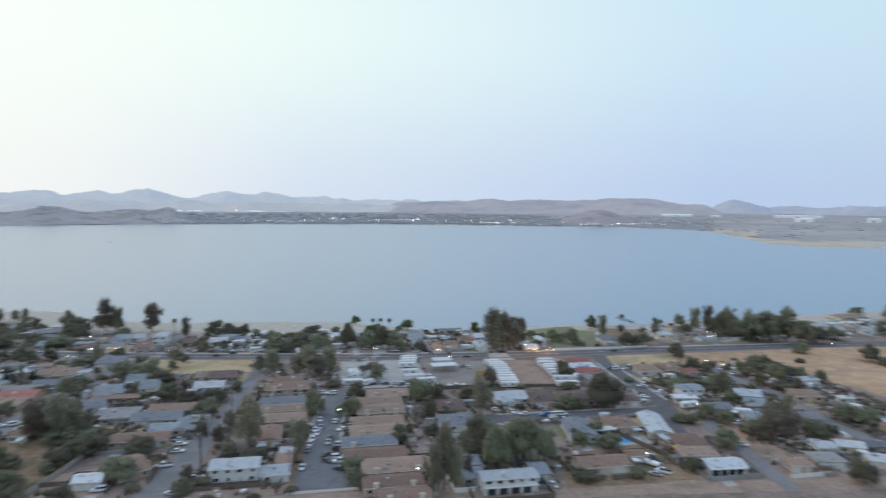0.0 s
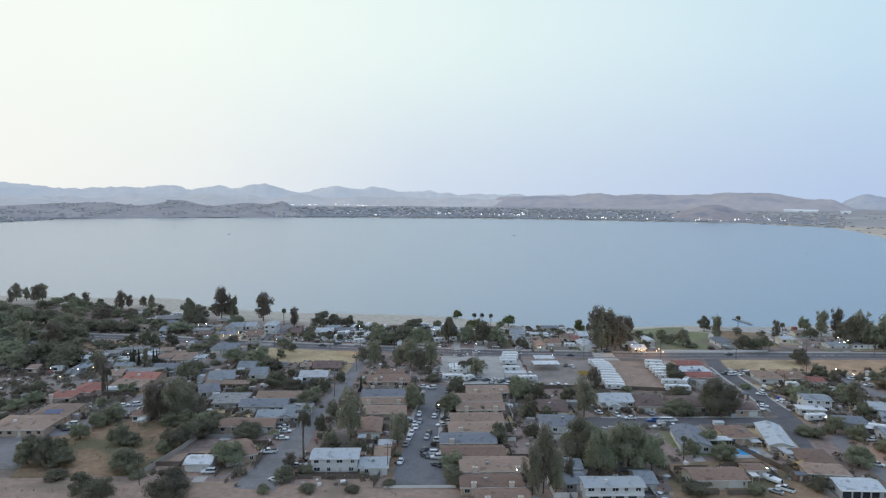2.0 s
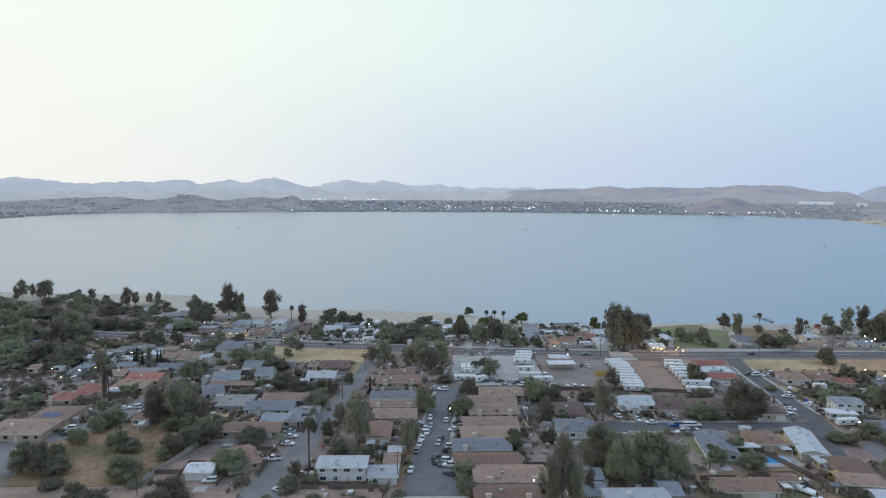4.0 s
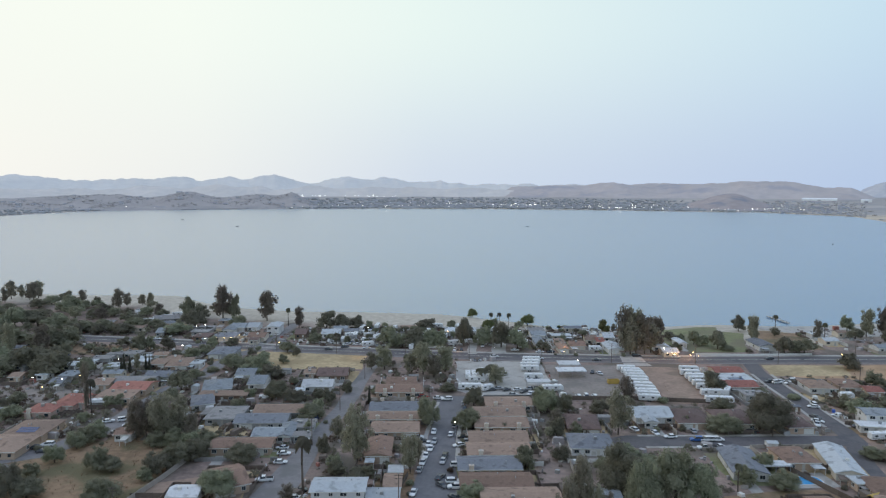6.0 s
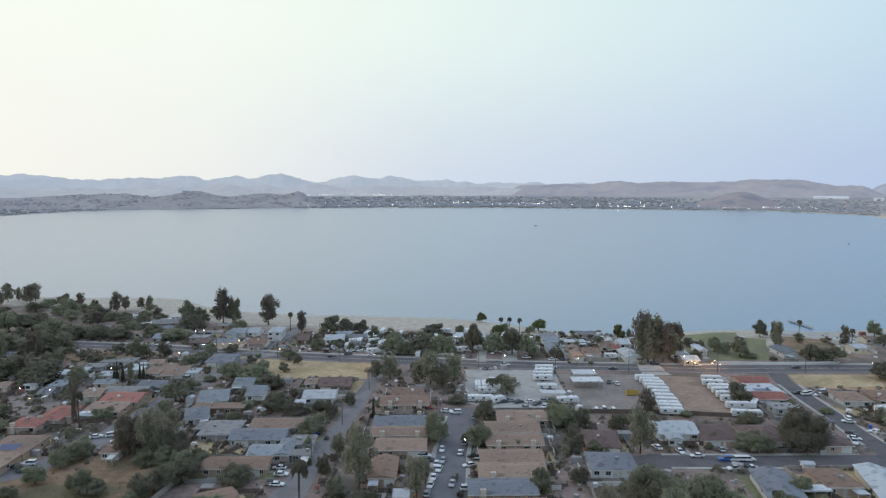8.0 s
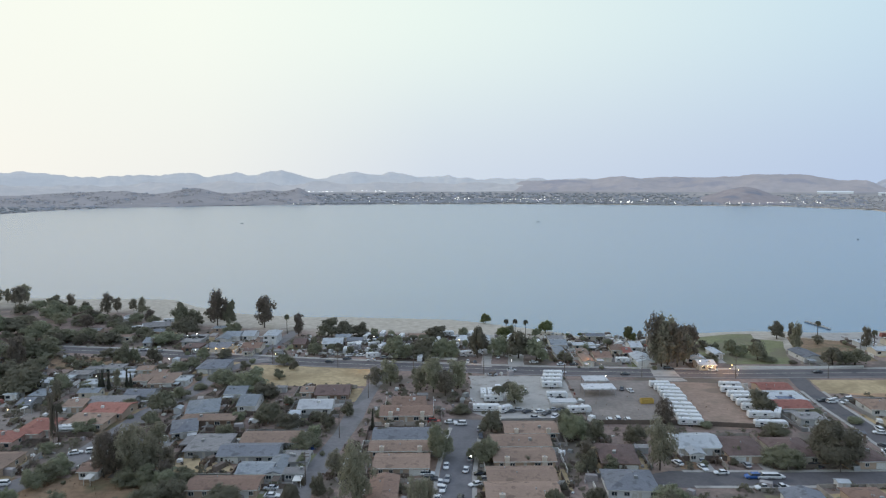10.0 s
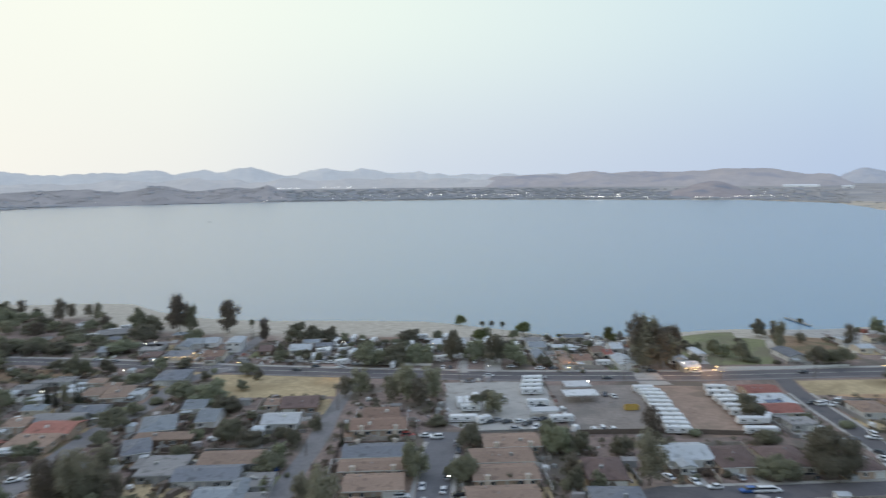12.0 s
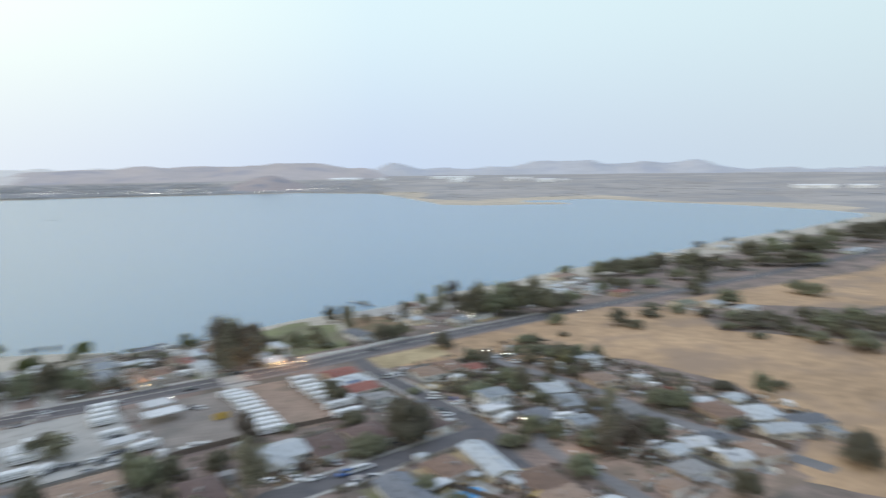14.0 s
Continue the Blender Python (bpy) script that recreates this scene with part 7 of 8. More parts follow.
# ---- fences and walls ----
fence([(-88, 216), (-83, 236), (-80, 252)], 1.8, BLOCK, "garden_wall", "grey concrete block wall along a back yard")
fence([(-88, 222), (-78, 222)], 1.6, WOODM, "wooden_fence", "dark wooden fence closing a back yard")
fence([(-9, 203), (14, 203)], 0.9, TRIM, "picket_fence", "low white fence at the end of the street", 2.0)
fence([(-12, 204), (-9, 222), (-6, 236)], 1.7, WOODM, "wooden_fence", "tall weathered wooden yard fence")
fence([(-38, 213), (-12, 213)], 1.3, WOODM, "wooden_fence", "dark low wooden fence before a yard")
fence([(46, 205), (48, 250)], 1.8, BLOCK, "garden_wall", "pale block wall between back yards")
fence([(99, 240), (138, 238)], 1.8, WOODM, "wooden_fence", "brown wooden fence behind the swimming pool")
fence([(118, 238), (128, 205), (138, 196)], 1.8, WOODM, "wooden_fence", "brown wooden fence down the yard side")
fence([(60, 312), (92, 311), (128, 305)], 1.8, WOODM, "wooden_fence", "weathered wooden fence behind the storage lot")
fence([(24, 314), (48, 314)], 1.8, METAL, "sheet_fence", "grey sheet-metal fence behind the trailer yard")
fence([(-70, 420), (-30, 412), (10, 405)], 1.2, TRIM, "low_wall", "low white wall along the main road")
fence([(146, 388), (176, 386), (210, 387)], 1.1, TRIM, "low_wall", "low white wall along the park road")
fence([(176, 320), (204, 317), (206, 330)], 1.2, TRIM, "low_wall", "white wall round a corner house", 4.0)
fence([(148, 348), (152, 322), (149, 312)], 1.3, TRIM, "low_wall", "white wall along the side street", 4.0)

# ---- open canopies ----
canopy(69.5, 348.5, 14, 7.5, 3.4, ROOFS["white"], "wide white open canopy over a business yard")
canopy(70.5, 359, 11, 8, 3.8, ROOFS["white"], "white flat canopy beside a yard building")
canopy(-82, 292, 15, 8, 2.6, ROOFS["grey"], "grey flat carport on thin posts")
canopy(51, 331, 11, 5, 3.0, ROOFS["white"], "white open canopy over trailers")
canopy(113, 238, 10, 4, 2.6, ROOFS["white"], "white patio cover beside the pool")

# ---- yards: each house stands on its own worn plot, with a drive, shrubs and fences ----
YARDS = [DIRT, WEEDS, GRAVEL, DIRT, WEEDS, LAWN, STRAW, GRAVEL]
plots = [(x, y, w, d) for block in BLOCKS for x, y, w, d, *_ in block]


def clear(x, y, margin=1.0):
    """Whether a spot is free of houses."""
    return all(abs(x - px) > pw / 2 + margin or abs(y - py) > pd / 2 + margin for px, py, pw, pd in plots)


# the trailer park between the main road and the beach
park = random.Random(88)
spots = []
for _ in range(4000):
    if len(spots) == 34:
        break
    x, y = park.uniform(-56, 60), park.uniform(404, 460)
    if clear(x, y, 5) and off_street(x, y) and all(math.hypot(x - px, y - py) > 6.0 for px, py in spots) and all(math.hypot(x - t[0], y - t[1]) > 4.0 for t in TREES_LAKE_CENTRE[1] + TREES_LAKE_LIGHT[1] + PALMS_SHORE[1]) and all(math.hypot(x - t[0], y - t[1]) > 5.0 for rows in PARKED.values() for t in rows):
        spots.append((x, y))
        size = park.choice((7, 8, 9))
        m = pose(x, y, 0.03, 0, 0, park.choice((70, 80, 90, 5, 15)) + park.uniform(-6, 6))
        copy_thing(by_size[size], m)

rnd = random.Random(12)
for i, (x, y, w, d) in enumerate(plots):
    mat = rnd.choice(YARDS)
    words = {"bare_dirt": "bare dirt yard round a house", "weedy_earth": "weedy yard round a house", "grey_gravel": "gravel yard round a house", "lawn": "dull green lawn round a house", "dry_grass": "dry grass yard round a house"}[mat.name]
    ax, ay = w / 2 + rnd.uniform(1.5, 4), d / 2 + rnd.uniform(2, 5)
    ox, oy = rnd.uniform(-2, 2), rnd.uniform(-2, 2)
    patch("yard", words, [(x + ox - ax, y + oy - ay), (x + ox + ax, y + oy - ay), (x + ox + ax, y + oy + ay), (x + ox - ax, y + oy + ay)], mat, 0.021 + 0.00005 * i, wobble=1.2)
    if rnd.random() < 0.6:
        sx = x + rnd.choice((-1, 1)) * w * 0.3
        patch("driveway", "pale concrete driveway beside a house", [(sx - 2, y - d / 2 - 8), (sx + 2, y - d / 2 - 8), (sx + 2, y - d / 2), (sx - 2, y - d / 2)], CONCRETE, 0.03 + 0.00005 * i, "driveway", 0.2)

shrub_meshes = []
for k in range(4):
    r = random.Random(200 + k)
    me = crown_mesh(r, bush_lobes(r), 0.085, 300, 0.8)
    me.materials.append(LEAF["scrub"] if k == 3 else LEAF["oak"])
    shrub_meshes.append(me)
for x, y, w, d in plots:
    for _ in range(2 if y < 420 and abs(x) < 180 else 1):
        bx, by = x + rnd.uniform(-1, 1) * (w / 2 + 4), y + rnd.uniform(-1, 1) * (d / 2 + 5)
        if clear(bx, by):
            me = rnd.choice(shrub_meshes)
            ob = new("shrub", me)
            size = rnd.uniform(1.4, 3.4)
            ob.matrix_basis = pose(bx, by, 0, 0, 0, rnd.uniform(0, 360)) @ Matrix.Diagonal((size, size, size * rnd.uniform(0.7, 1.0), 1))
            tagged(ob, "small dry straggly shrub in a yard" if me == shrub_meshes[3] else "small dark green shrub in a yard", "shrub", "shrubs in the yards")


# ---- the town on the far shore ----
def far_height(x, y):
    z, d = land_height(np.array([x], float), np.array([y], float))
    return float(z[0]), float(d[0])


def far_spots(count, seed, reach, az0=-36.0, az1=33.0):
    """Spots on the land beyond the lake, denser towards the water."""
    g, r = np.random.default_rng(seed), random.Random(seed)
    a, dist, keep = np.radians(g.uniform(az0, az1, count * 14)), g.uniform(1900, 3500, count * 14), g.random(count * 14) ** 1.3
    x, y = dist * np.sin(a), 30 + dist * np.cos(a)
    z, d = land_height(x, y)
    ok = np.flatnonzero((d > 12) & (d < reach * keep + 30))[:count]
    return [(float(x[i]), float(y[i]), float(z[i]), r) for i in ok]


def joined(name, label, category, verts, faces, mats, index=None):
    me = bpy.data.meshes.new(name)
    me.from_pydata(verts, [], faces)
    for m in mats:
        me.materials.append(m)
    if index:
        me.polygons.foreach_set("material_index", index)
    return tagged(new(name, me), label, category, kind="stuff")


# far tree colour is lifted to grey, which paints in the haze
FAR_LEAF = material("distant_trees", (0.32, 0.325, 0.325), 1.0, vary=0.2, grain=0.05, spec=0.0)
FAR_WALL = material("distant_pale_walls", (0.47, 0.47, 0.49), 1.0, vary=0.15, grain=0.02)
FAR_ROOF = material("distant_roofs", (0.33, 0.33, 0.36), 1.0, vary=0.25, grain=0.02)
FAR_LIGHT = material("distant_lamp", (0.9, 0.9, 0.85), 0.5, emit=(1.0, 0.97, 0.9, 3.5))



def slope_spots(name, count, seed):
    """Spots on the near slope of a range of hills, gathered in groves."""
    r, out = random.Random(seed), []
    while len(out) < count:
        x, y, z = r.choice(SLOPES[name])
        if noise.noise(Vector((x * 0.012, y * 0.012, seed))) > r.uniform(-0.15, 0.3):
            out.append((x + r.uniform(-12, 12), y + r.uniform(-12, 12), z - 1, r))
    return out


verts, faces = [], []
for x, y, z, r in far_spots(4200, 5, 760) + far_spots(170, 6, 1200, 33, 70):
    w, h = r.uniform(3.5, 9), r.uniform(3, 6.5) * (0.6 if x > 1000 or x < -900 else 1.0)
    k = len(verts)
    for ring, (rr, zz) in enumerate(((0.7, -0.1), (1.0, 0.45), (0.6, 0.85), (0.1, 1.0))):
        for i in range(6):
            a = math.tau * i / 6
            q = rr * r.uniform(0.75, 1.2)
            verts.append((x + w * q * math.cos(a), y + w * q * math.sin(a), z + h * zz * r.uniform(0.9, 1.1)))
    for ring in range(3):
        for i in range(6):
            faces.append((k + ring * 6 + i, k + ring * 6 + (i + 1) % 6, k + ring * 6 + 6 + (i + 1) % 6, k + ring * 6 + 6 + i))
# scrub on the plain, paler still: haze painted as its base colour
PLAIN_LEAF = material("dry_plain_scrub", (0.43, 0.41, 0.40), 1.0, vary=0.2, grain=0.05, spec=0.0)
joined("far_woods", "clumps of trees along the far shore with haze in their colour", "trees", verts, faces, [FAR_LEAF, PLAIN_LEAF], [int(verts[f[0]][0] > 1120) for f in faces])

# scrub on the knolls, its colour washed out to show haze
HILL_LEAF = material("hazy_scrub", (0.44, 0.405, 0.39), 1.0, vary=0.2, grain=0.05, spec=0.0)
verts, faces = [], []
for x, y, z, r in slope_spots("knolls_west", 2600, 71):
    w, h = r.uniform(2.5, 6), r.uniform(1.5, 3.6)
    k = len(verts)
    for rr, zz in ((1.0, 0.1), (0.8, 0.7), (0.2, 1.0)):
        for i in range(5):
            a = math.tau * i / 5
            q = rr * r.uniform(0.75, 1.2)
            verts.append((x + w * q * math.cos(a), y + w * q * math.sin(a), z + h * zz * r.uniform(0.9, 1.1)))
    for ring in range(2):
        for i in range(5):
            faces.append((k + ring * 5 + i, k + ring * 5 + (i + 1) % 5, k + ring * 5 + 5 + (i + 1) % 5, k + ring * 5 + 5 + i))
joined("hill_scrub", "scrub dotted over the far knolls, greyed by haze colour", "scrub", verts, faces, [HILL_LEAF])

verts, faces, index = [], [], []
for x, y, z, r in far_spots(850, 8, 620, -30, 32) + slope_spots("knolls_west", 60, 73):
    w, d, h = r.uniform(4, 9), r.uniform(4, 6), r.uniform(2.8, 4.5)
    if r.random() < 0.06:
        w, h = w * 3, h * 1.5
    k = len(verts)
    verts += [(x - w, y - d, z - 2), (x + w, y - d, z - 2), (x + w, y + d, z - 2), (x - w, y + d, z - 2), (x - w, y - d, z + h), (x + w, y - d, z + h), (x + w, y + d, z + h), (x - w, y + d, z + h), (x - w, y, z + h + 2), (x + w, y, z + h + 2)]
    for f, m in (((0, 1, 5, 4), 0), ((1, 2, 6, 9, 5), 0), ((2, 3, 7, 6), 0), ((3, 0, 4, 8, 7), 0), ((4, 5, 9, 8), 1), ((6, 7, 8, 9), 1)):
        faces.append(tuple(k + q for q in f))
        index.append(m)
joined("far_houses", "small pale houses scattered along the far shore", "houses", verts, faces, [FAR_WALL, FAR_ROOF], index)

bm = bmesh.new()
for x, y, z, r in far_spots(210, 9, 330, -27, 30):
    bmesh.ops.create_icosphere(bm, subdivisions=1, radius=r.uniform(0.5, 1.1), matrix=Matrix.Translation((x, y, z + r.uniform(3, 9))))
for cx, cy, n, spread, size in ((-560, 3350, 16, 60, 1.5), (-350, 3480, 26, 80, 1.8), (-200, 3300, 14, 90, 1.5), (655, 2440, 3, 14, 3.0), (1085, 2300, 3, 18, 2.2), (690, 2420, 8, 50, 1.8), (330, 2650, 12, 90, 1.7), (60, 2720, 10, 80, 1.7), (-900, 2620, 8, 120, 1.3), (1150, 2300, 10, 60, 1.6)):
    r = random.Random(int(cx))
    for _ in range(n):
        x, y = cx + r.uniform(-1, 1) * spread, cy + r.uniform(-1, 1) * spread * 0.4
        bmesh.ops.create_icosphere(bm, subdivisions=1, radius=size * r.uniform(0.45, 0.75), matrix=Matrix.Translation((x, y, far_height(x, y)[0] + 8)))
ob = new("far_lights", as_mesh("far_lights", bm, FAR_LIGHT))
tagged(ob, "scattered white lamps along the far shore", "lamps", kind="stuff")


def warehouse(x, y, w, d, h, rz, label):
    z, _ = far_height(x, y)
    ob = tagged(new("warehouse"), label, "warehouse", "sheds on the far plain")
    ob.matrix_basis = pose(x, y, z, 0, 0, rz)
    part("wall", boxed(-w / 2, w / 2, -d / 2, d / 2, -3, h), FAR_WHITE, ob)
    part("roof", roof_mesh(w, d, h, "gx", 1.0, d * 0.1), FAR_WHITE, ob)
    part("door", boxed(-6, 6, -d / 2 - 0.3, -d / 2 + 0.2, 0, h * 0.6), FAR_ROOF, ob)


FAR_WHITE = material("white_sheeting", (0.90, 0.90, 0.90), 0.6, vary=0.05, grain=0.02)
for x, y, w, d, h, rz, label in ((1650, 2880, 130, 44, 6, -30, "long white industrial shed on the far plain"), (-80, 4700, 150, 30, 12, 0, "long pale shed at the foot of the hills"), (2065, 2605, 185, 24, 9, -39, "long low white shed on the far plain"), (1810, 2250, 62, 26, 12, -40, "white industrial shed on the far plain"), (2036, 2163, 38, 24, 14, -45, "tall white warehouse on the far plain"), (2080, 2124, 26, 24, 13, -46, "small white warehouse on the far plain"), (2010, 1946, 64, 26, 12, -47, "pale yellowish shed on the far plain"), (2064, 1902, 22, 18, 11, -48, "small white shed on the far plain"), (1705, 2654, 36, 20, 10, -34, "white farm shed on the far plain"), (2100, 970, 110, 24, 9, -66, "long low white shed on the flat plain"), (2165, 866, 60, 24, 9, -69, "white packing shed on the flat plain")):
    warehouse(x, y, w, d, h, rz, label)

# ---- out on the water ----
HULL = material("boat_hull", (0.10, 0.11, 0.13), 0.5, vary=0.1)


def boat(x, y, rz, length, label, z=-0.6, mat=HULL, trailer_wheels=False):
    ob = tagged(new("motor_boat"), label, "boat")
    ob.matrix_basis = pose(x, y, z, 0, 0, rz)
    h = length / 2
    bm = bmesh.new()
    loft(bm, [slab(-h, length * 0.16, -0.1, 0.75), slab(0, length * 0.18, -0.2, 0.8), slab(h * 0.6, length * 0.12, -0.1, 0.95), slab(h, 0.14, 0.45, 1.05, 0.05)])
    part("hull", bm, mat, ob)
    part("windscreen", boxed(-0.2, 0.1, -length * 0.13, length * 0.13, 0.8, 1.35, taper=0.05), GLASS, ob)
    part("outboard_motor", boxed(-h - 0.4, -h, -0.2, 0.2, 0.1, 1.1), RUBBER, ob)
    if trailer_wheels:
        for sy in (-1, 1):
            bm = bmesh.new()
            tube(bm, (-0.4, sy * 1.0, -0.45), (-0.4, sy * 1.2, -0.45), 0.32, 0.32, 12)
            part("trailer_wheel", bm, RUBBER, ob)
        bm = boxed(-h * 0.8, h + 1.2, -0.08, 0.08, -0.4, -0.25)
        box(bm, h + 1.0, h + 1.15, -0.06, 0.06, -0.78, -0.3)
        part("trailer_frame", bm, METAL, ob)


for x, y, rz in ((-634, 1791, 10), (-416, 1512, 30), (216, 1512, -20), (630, 1072, 60)):
    boat(x, y, rz, 6.5, "small dark motor boat lying still on the lake")
boat(116.6, 206, 120, 7.5, "white motor boat on a trailer in a yard", 0.8, RVWHITE, True)

pier = tagged(new("pier"), "narrow pale floating pier reaching into the lake", "pier")
pier.matrix_basis = pose(243, 473, 0, 0, 0, 97)
for i in range(8):
    part("plank", boxed(i * 3.0, i * 3.0 + 2.9, -0.9, 0.9, -0.15, 0.05), CONCRETE, pier)
    for sy in (-1, 1):
        bm = bmesh.new()
        tube(bm, (i * 3 + 1.4, sy * 0.95, -3), (i * 3 + 1.4, sy * 0.95, 0.8), 0.1, 0.1, 6)
        part("post", bm, WOODM, pier)

# ---- the swimming pool ----
POOL = material("pool_water", (0.10, 0.42, 0.78), 0.08, vary=0.06, grain=0.5)
pool = tagged(new("swimming_pool"), "bright blue swimming pool set in a pale concrete deck", "swimming pool")
pool.matrix_basis = pose(119, 230.5, 0, 0, 0, 3)
part("deck", boxed(-9, 9, -5.2, 5.4, -0.2, 0.08), CONCRETE, pool)


def ring_pts(i):
    a = math.tau * i / 28
    return 5.6 * math.copysign(abs(math.cos(a)) ** 0.5, math.cos(a)), 3.0 * math.copysign(abs(math.sin(a)) ** 0.6, math.sin(a))


bm = bmesh.new()
ring = [bm.verts.new((*ring_pts(i), 0.1)) for i in range(28)]
bm.faces.new(ring)
part("pool_water", bm, POOL, pool)
bm = bmesh.new()
for i in range(28):
    a, b = ring_pts(i), ring_pts(i + 1)
    tube(bm, (*a, 0.1), (*b, 0.1), 0.14, 0.14, 6)
part("coping", bm, TRIM, pool)

# ---- a play frame with a lit yellow canopy ----
play = tagged(new("play_frame"), "timber play frame under a bright yellow canopy", "play frame")
play.matrix_basis = pose(131.5, 215, 0, 0, 0, 25)
YELLOW = material("yellow_canvas", (0.50, 0.34, 0.09), 0.7, vary=0.1)
part("canopy", roof_mesh(4.6, 1.8, 2.3, "gx", 0.2, 0.6), YELLOW, play)
for px in (-2.4, 2.4):
    for py in (-1.2, 1.2):
        part("post", boxed(px - 0.07, px + 0.07, py - 0.07, py + 0.07, 0, 2.35), WOODM, play)
part("platform", boxed(-2.3, 2.3, -1.1, 1.1, 0.9, 1.0), YELLOW, play)


# ---- more of the town's greenery and clutter, kept off the streets and houses ----
def town_spots(count, seed, margin, zones):
    r, out = random.Random(seed), []
    while len(out) < count:
        x0, x1, y0, y1 = r.choice(zones)
        x, y = r.uniform(x0, x1), r.uniform(y0, y1)
        if off_street(x, y) and not in_open(x, y) and clear(x, y, margin):
            out.append((x, y, r))
    return out


WEST, CENTRE, EAST, LAKESIDE = (-235, -55, 268, 412), (-60, 60, 205, 380), (60, 250, 205, 345), (-230, 110, 412, 462)
EAST2 = (172, 262, 195, 335)
for x, y, r in town_spots(44, 21, 2.0, [WEST, (-60, 120, 412, 460), (-60, 120, 412, 460), CENTRE, EAST, EAST2, EAST2, LAKESIDE]):
    ob = r.choice(kinds["oak"] + kinds["bush"] + kinds["gum"][:2])
    h, w = r.uniform(3.0, 6.5), r.uniform(3.0, 6.0)
    copy_thing(ob, pose(x, y, 0, 0, 0, r.uniform(0, 360)) @ Matrix.Diagonal((w / ob.scale.x, w / ob.scale.y, h / ob.scale.z, 1)))

r = random.Random(24)
for x0, x1, y0, y1, n in ((250, 620, 394, 476, 34), (620, 1150, 385, 505, 18), (-330, -120, 442, 545, 30)):
    while n:
        x, y = r.uniform(x0, x1), r.uniform(y0, y1)
        if not clear(x, y, 2) or not off_street(x, y) or shore_distance(np.array([x]), np.array([y]))[0] < 14:
            continue
        ob = r.choice(kinds["oak_far"] + kinds["gum_far"][:1])
        w, h, n = r.uniform(7, 13), r.uniform(5, 9), n - 1
        copy_thing(ob, pose(x, y, 0, 0, 0, r.uniform(0, 360)) @ Matrix.Diagonal((w / ob.scale.x, w / ob.scale.y, h / ob.scale.z, 1)))


def garden_shed(w, d, wall, roof, label):
    ob = tagged(new("garden_shed"), label, "shed", "sheds in the yards")
    part("wall", wall_mesh(w, d, 2.1, "gx", 0.5, 0.2), WALLS[wall], ob)
    part("roof", roof_mesh(w, d, 2.1, "gx", 0.2, 0.5), ROOFS[roof], ob)
    part("door", boxed(-0.45, 0.45, -d / 2 - 0.05, -d / 2 + 0.02, 0, 1.9), DOORM, ob)
    return ob


sheds = [garden_shed(3.6, 2.8, "white", "pale", "small white garden shed in a back yard"), garden_shed(4.4, 3.0, "grey", "grey", "small grey garden shed in a back yard"), garden_shed(3.2, 2.6, "brown", "slate", "small brown timber shed in a back yard")]
for i, (x, y, r) in enumerate(town_spots(38, 31, 3.0, [WEST, WEST, CENTRE, EAST, EAST2, LAKESIDE])):
    m = pose(x, y, 0, 0, 0, r.choice((0, 90, 180, -5)))
    if i < 3:
        sheds[i].matrix_basis = m
    else:
        copy_thing(r.choice(sheds), m)

skip = tagged(new("skip_container"), "yellow metal skip container on a gravel yard", "skip")
skip.matrix_basis = pose(87, 336, 0.035, 0, 0, 4)
part("floor", boxed(-2.6, 2.6, -1.1, 1.1, 0.15, 0.25), YELLOW, skip)
for sy in (-1, 1):
    part("side", boxed(-2.6, 2.6, sy * 1.1 - 0.06, sy * 1.1 + 0.06, 0.1, 1.9), YELLOW, skip)
    for i in range(6):
        part("rib", boxed(-2.4 + i * 0.96 - 0.06, -2.4 + i * 0.96 + 0.06, sy * 1.2 - 0.05, sy * 1.2 + 0.05, 0.1, 1.9), YELLOW, skip)
    part("runner", boxed(-2.5, 2.5, sy * 0.7 - 0.08, sy * 0.7 + 0.08, -0.02, 0.15), METAL, skip)
for sx in (-1, 1):
    part("end", boxed(sx * 2.6 - 0.05, sx * 2.6 + 0.05, -1.1, 1.1, 0.1, 1.9), YELLOW, skip)

# back-yard fences, too many to count
verts, faces, index = [], [], []
r = random.Random(61)


def slab_wall(a, b, h, m):
    d = Vector((b[0] - a[0], b[1] - a[1])).normalized() * 0.07
    k = len(verts)
    for z in (-0.1, h):
        for p, s in ((a, 1), (b, 1), (b, -1), (a, -1)):
            verts.append((p[0] - d.y * s, p[1] + d.x * s, z))
    for f in ((4, 5, 6, 7), (0, 1, 5, 4), (1, 2, 6, 5), (2, 3, 7, 6), (3, 0, 4, 7)):
        faces.append(tuple(k + i for i in f[::-1]))
        index.append(m)


for x, y, w, d in plots:
    if y > 430 or x > 265:
        continue
    m, h = r.choice((0, 0, 0, 1, 1, 2, 3)), r.uniform(1.3, 1.9)
    ax, ay = w / 2 + r.uniform(2, 4), d / 2 + r.uniform(2.5, 6)
    ring_ = [(x - ax, y - ay), (x + ax, y - ay), (x + ax, y + ay), (x - ax, y + ay)]
    for side in r.sample(range(4), 3):
        a, b = Vector(ring_[side]), Vector(ring_[(side + 1) % 4])
        n = max(1, int((b - a).length / 2.4))
        for i in range(n):
            p, q = a.lerp(b, i / n), a.lerp(b, (i + 0.97) / n)
            mid = (p + q) / 2
            if off_street(mid.x, mid.y) and not in_open(mid.x, mid.y) and clear(mid.x, mid.y, 0.6) and r.random() < 0.92:
                slab_wall(p, q, h + r.uniform(-0.06, 0.06), m)
joined("yard_fences", "weathered board and block fences round the back yards", "fences", verts, faces, [WOODM, BLOCK, TRIM, METAL], index)

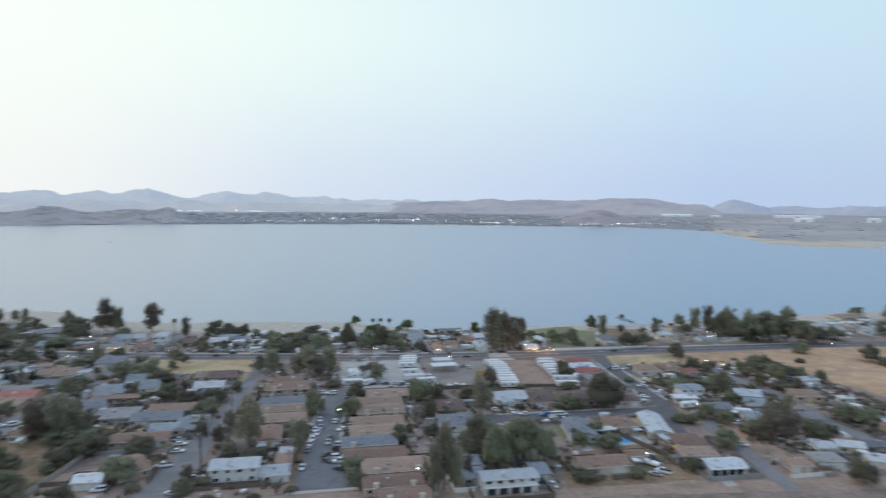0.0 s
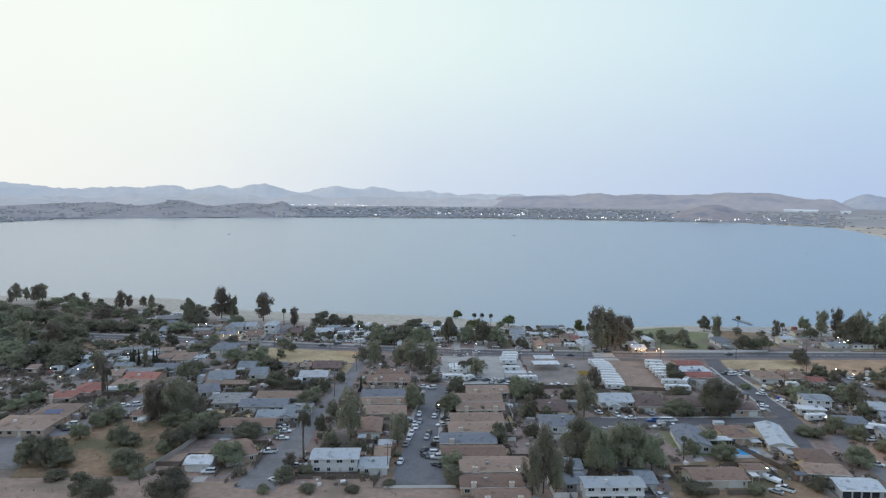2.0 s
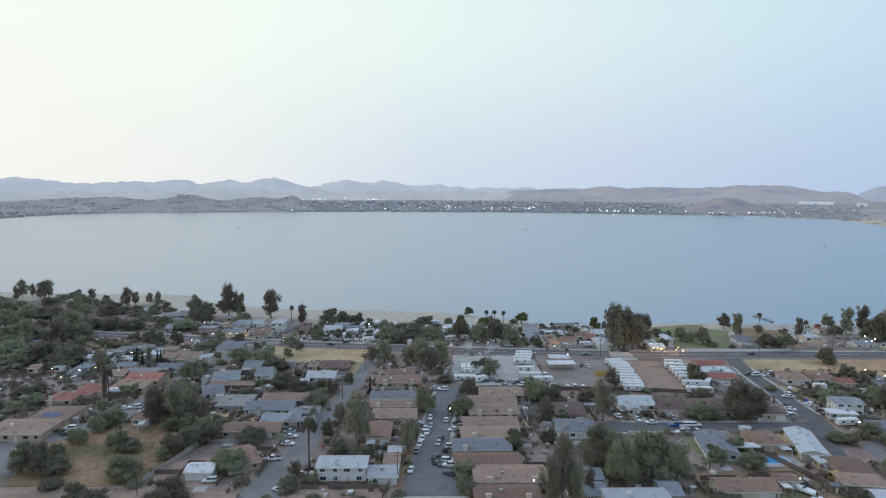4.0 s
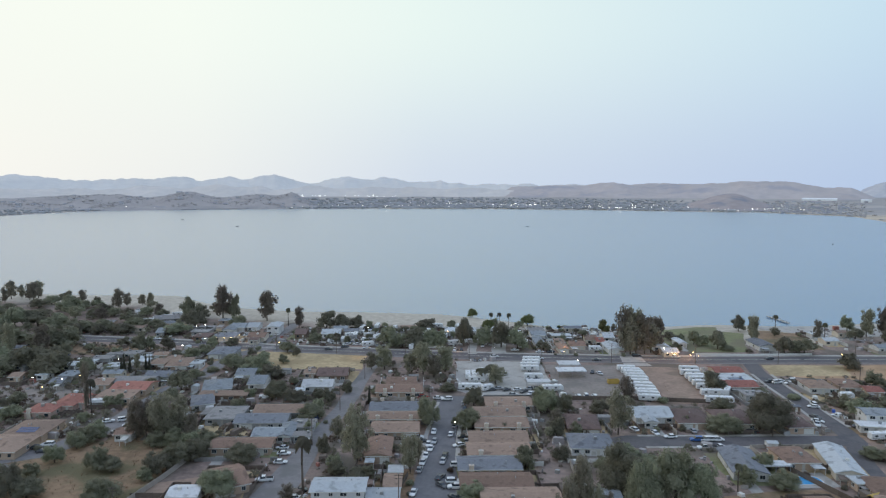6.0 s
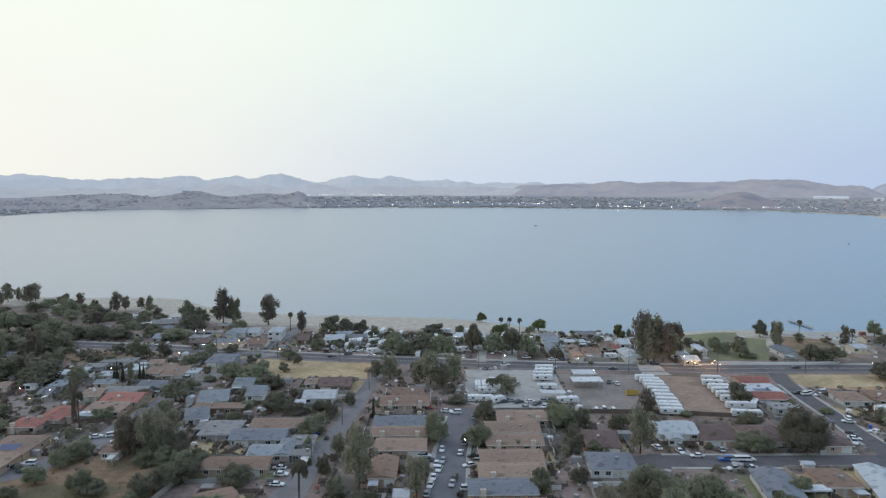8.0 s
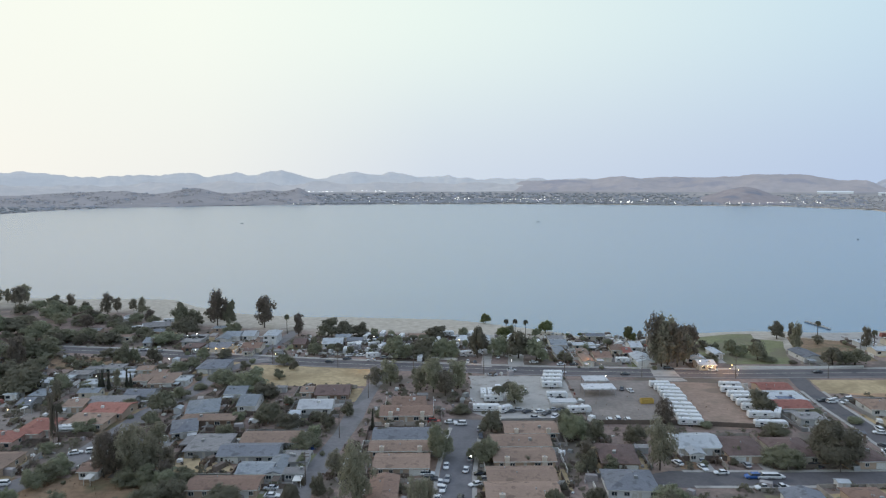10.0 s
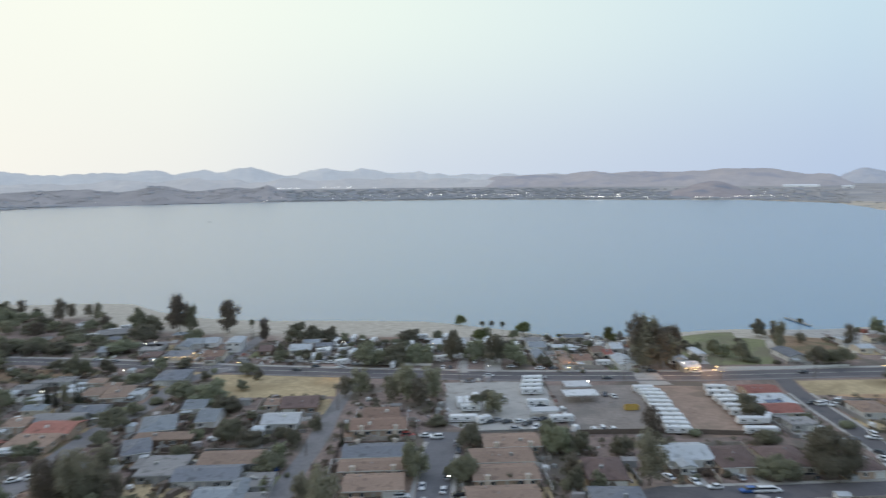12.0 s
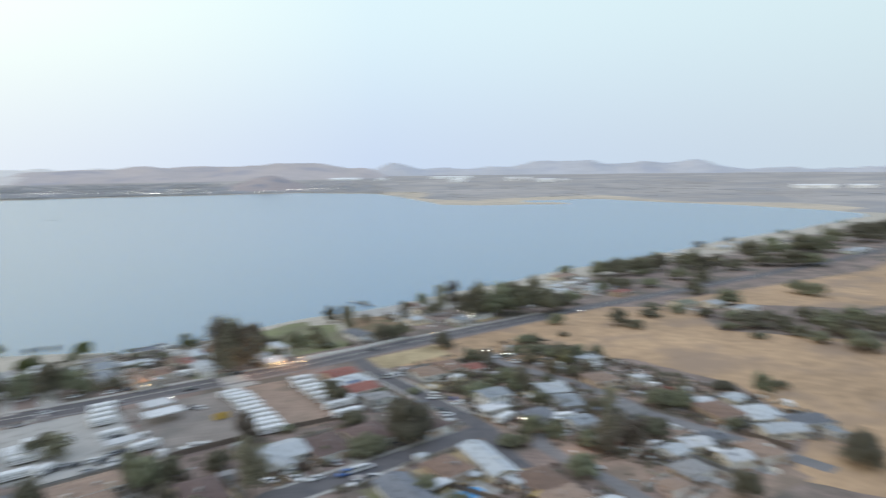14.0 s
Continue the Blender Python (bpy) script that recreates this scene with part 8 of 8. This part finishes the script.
# low leafy growth along fences and walls
verts, faces, index = [], [], []
for x, y, r in town_spots(3600, 62, 0.3, [WEST, WEST, CENTRE, EAST, EAST2, LAKESIDE]):
    s, m = r.uniform(0.5, 1.5) if r.random() < 0.8 else r.uniform(1.5, 2.4), r.choice((0, 0, 0, 1, 2))
    for _ in range(int(8 + 10 * s)):
        a, e, q = r.uniform(0, math.tau), r.uniform(0.1, 1.4), s * r.uniform(0.5, 1.1)
        c = Vector((x + q * math.cos(a) * math.cos(e), y + q * math.sin(a) * math.cos(e), q * math.sin(e) * 0.9))
        t1 = Vector((r.uniform(-1, 1), r.uniform(-1, 1), r.uniform(-0.6, 0.6))).normalized() * (0.12 + s * 0.24)
        t2 = t1.orthogonal().normalized() * (0.1 + s * 0.17)
        k = len(verts)
        verts += [tuple(c - t1), tuple(c + t2), tuple(c + t1), tuple(c - t2)]
        faces.append((k, k + 1, k + 2, k + 3))
        index.append(m)
joined("low_growth", "low straggly shrubs and weeds along fences and walls", "shrubs", verts, faces, [LEAF["oak"], LEAF["scrub"], LEAF["gum"]], index)

# loose things too small and too many to count
verts, faces, index = [], [], []
JUNK = [TRIM, STRIPE, WOODM, TARP, METAL, RVWHITE, ROOFS["red"]]
for x, y, r in town_spots(2600, 41, 0.6, [WEST, CENTRE, EAST, EAST2, LAKESIDE, (-60, 120, 412, 455), (-60, 120, 412, 455), (235, 420, 392, 452), (12, 60, 314, 340)]):
    w, d, h, a = r.uniform(0.2, 1.1), r.uniform(0.2, 0.8), r.uniform(0.3, 1.3), r.uniform(0, math.pi)
    if r.random() < 0.12:
        w, d, h = r.uniform(1.0, 2.6), r.uniform(0.8, 1.4), r.uniform(0.8, 2.2)
    k, m = len(verts), 3 if r.random() < 0.008 else 6 if r.random() < 0.02 else r.choice((0, 1, 1, 2, 2, 2, 4, 4, 5))
    for z, q in ((0, 1.0), (h, 0.85)):
        for sx, sy in ((-1, -1), (1, -1), (1, 1), (-1, 1)):
            px, py = sx * w * q, sy * d * q
            verts.append((x + px * math.cos(a) - py * math.sin(a), y + px * math.sin(a) + py * math.cos(a), z + 0.02))
    for f in ((4, 5, 6, 7), (0, 1, 5, 4), (1, 2, 6, 5), (2, 3, 7, 6), (3, 0, 4, 7)):
        faces.append(tuple(k + i for i in f))
        index.append(m)
joined("yard_clutter", "scattered bins, crates, barrels and odds in the yards", "clutter", verts, faces, JUNK, index)

verts, faces = [], []
r = random.Random(51)
TUFT = [(-138, -85, 213, 268, 500), (205, 380, 150, 365, 900), (-190, 200, 190, 212, 500), (-230, 60, 240, 400, 900), (60, 200, 200, 345, 500)]
for x0, x1, y0, y1, n in TUFT:
    for _ in range(n):
        x, y = r.uniform(x0, x1), r.uniform(y0, y1)
        if not off_street(x, y) or not clear(x, y, 0.3):
            continue
        s = r.uniform(0.15, 0.5)
        for _ in range(5):
            a, lean = r.uniform(0, math.tau), r.uniform(0.2, 0.9) * s
            k = len(verts)
            c, n_ = math.cos(a), math.sin(a)
            verts += [(x - n_ * s * 0.4, y + c * s * 0.4, 0), (x + n_ * s * 0.4, y - c * s * 0.4, 0), (x + c * lean, y + n_ * lean, s * r.uniform(0.6, 1.2))]
            faces.append((k, k + 1, k + 2))
joined("weed_tufts", "dry weed tufts scattered over lots and yards", "weeds", verts, faces, [LEAF["straw"]])
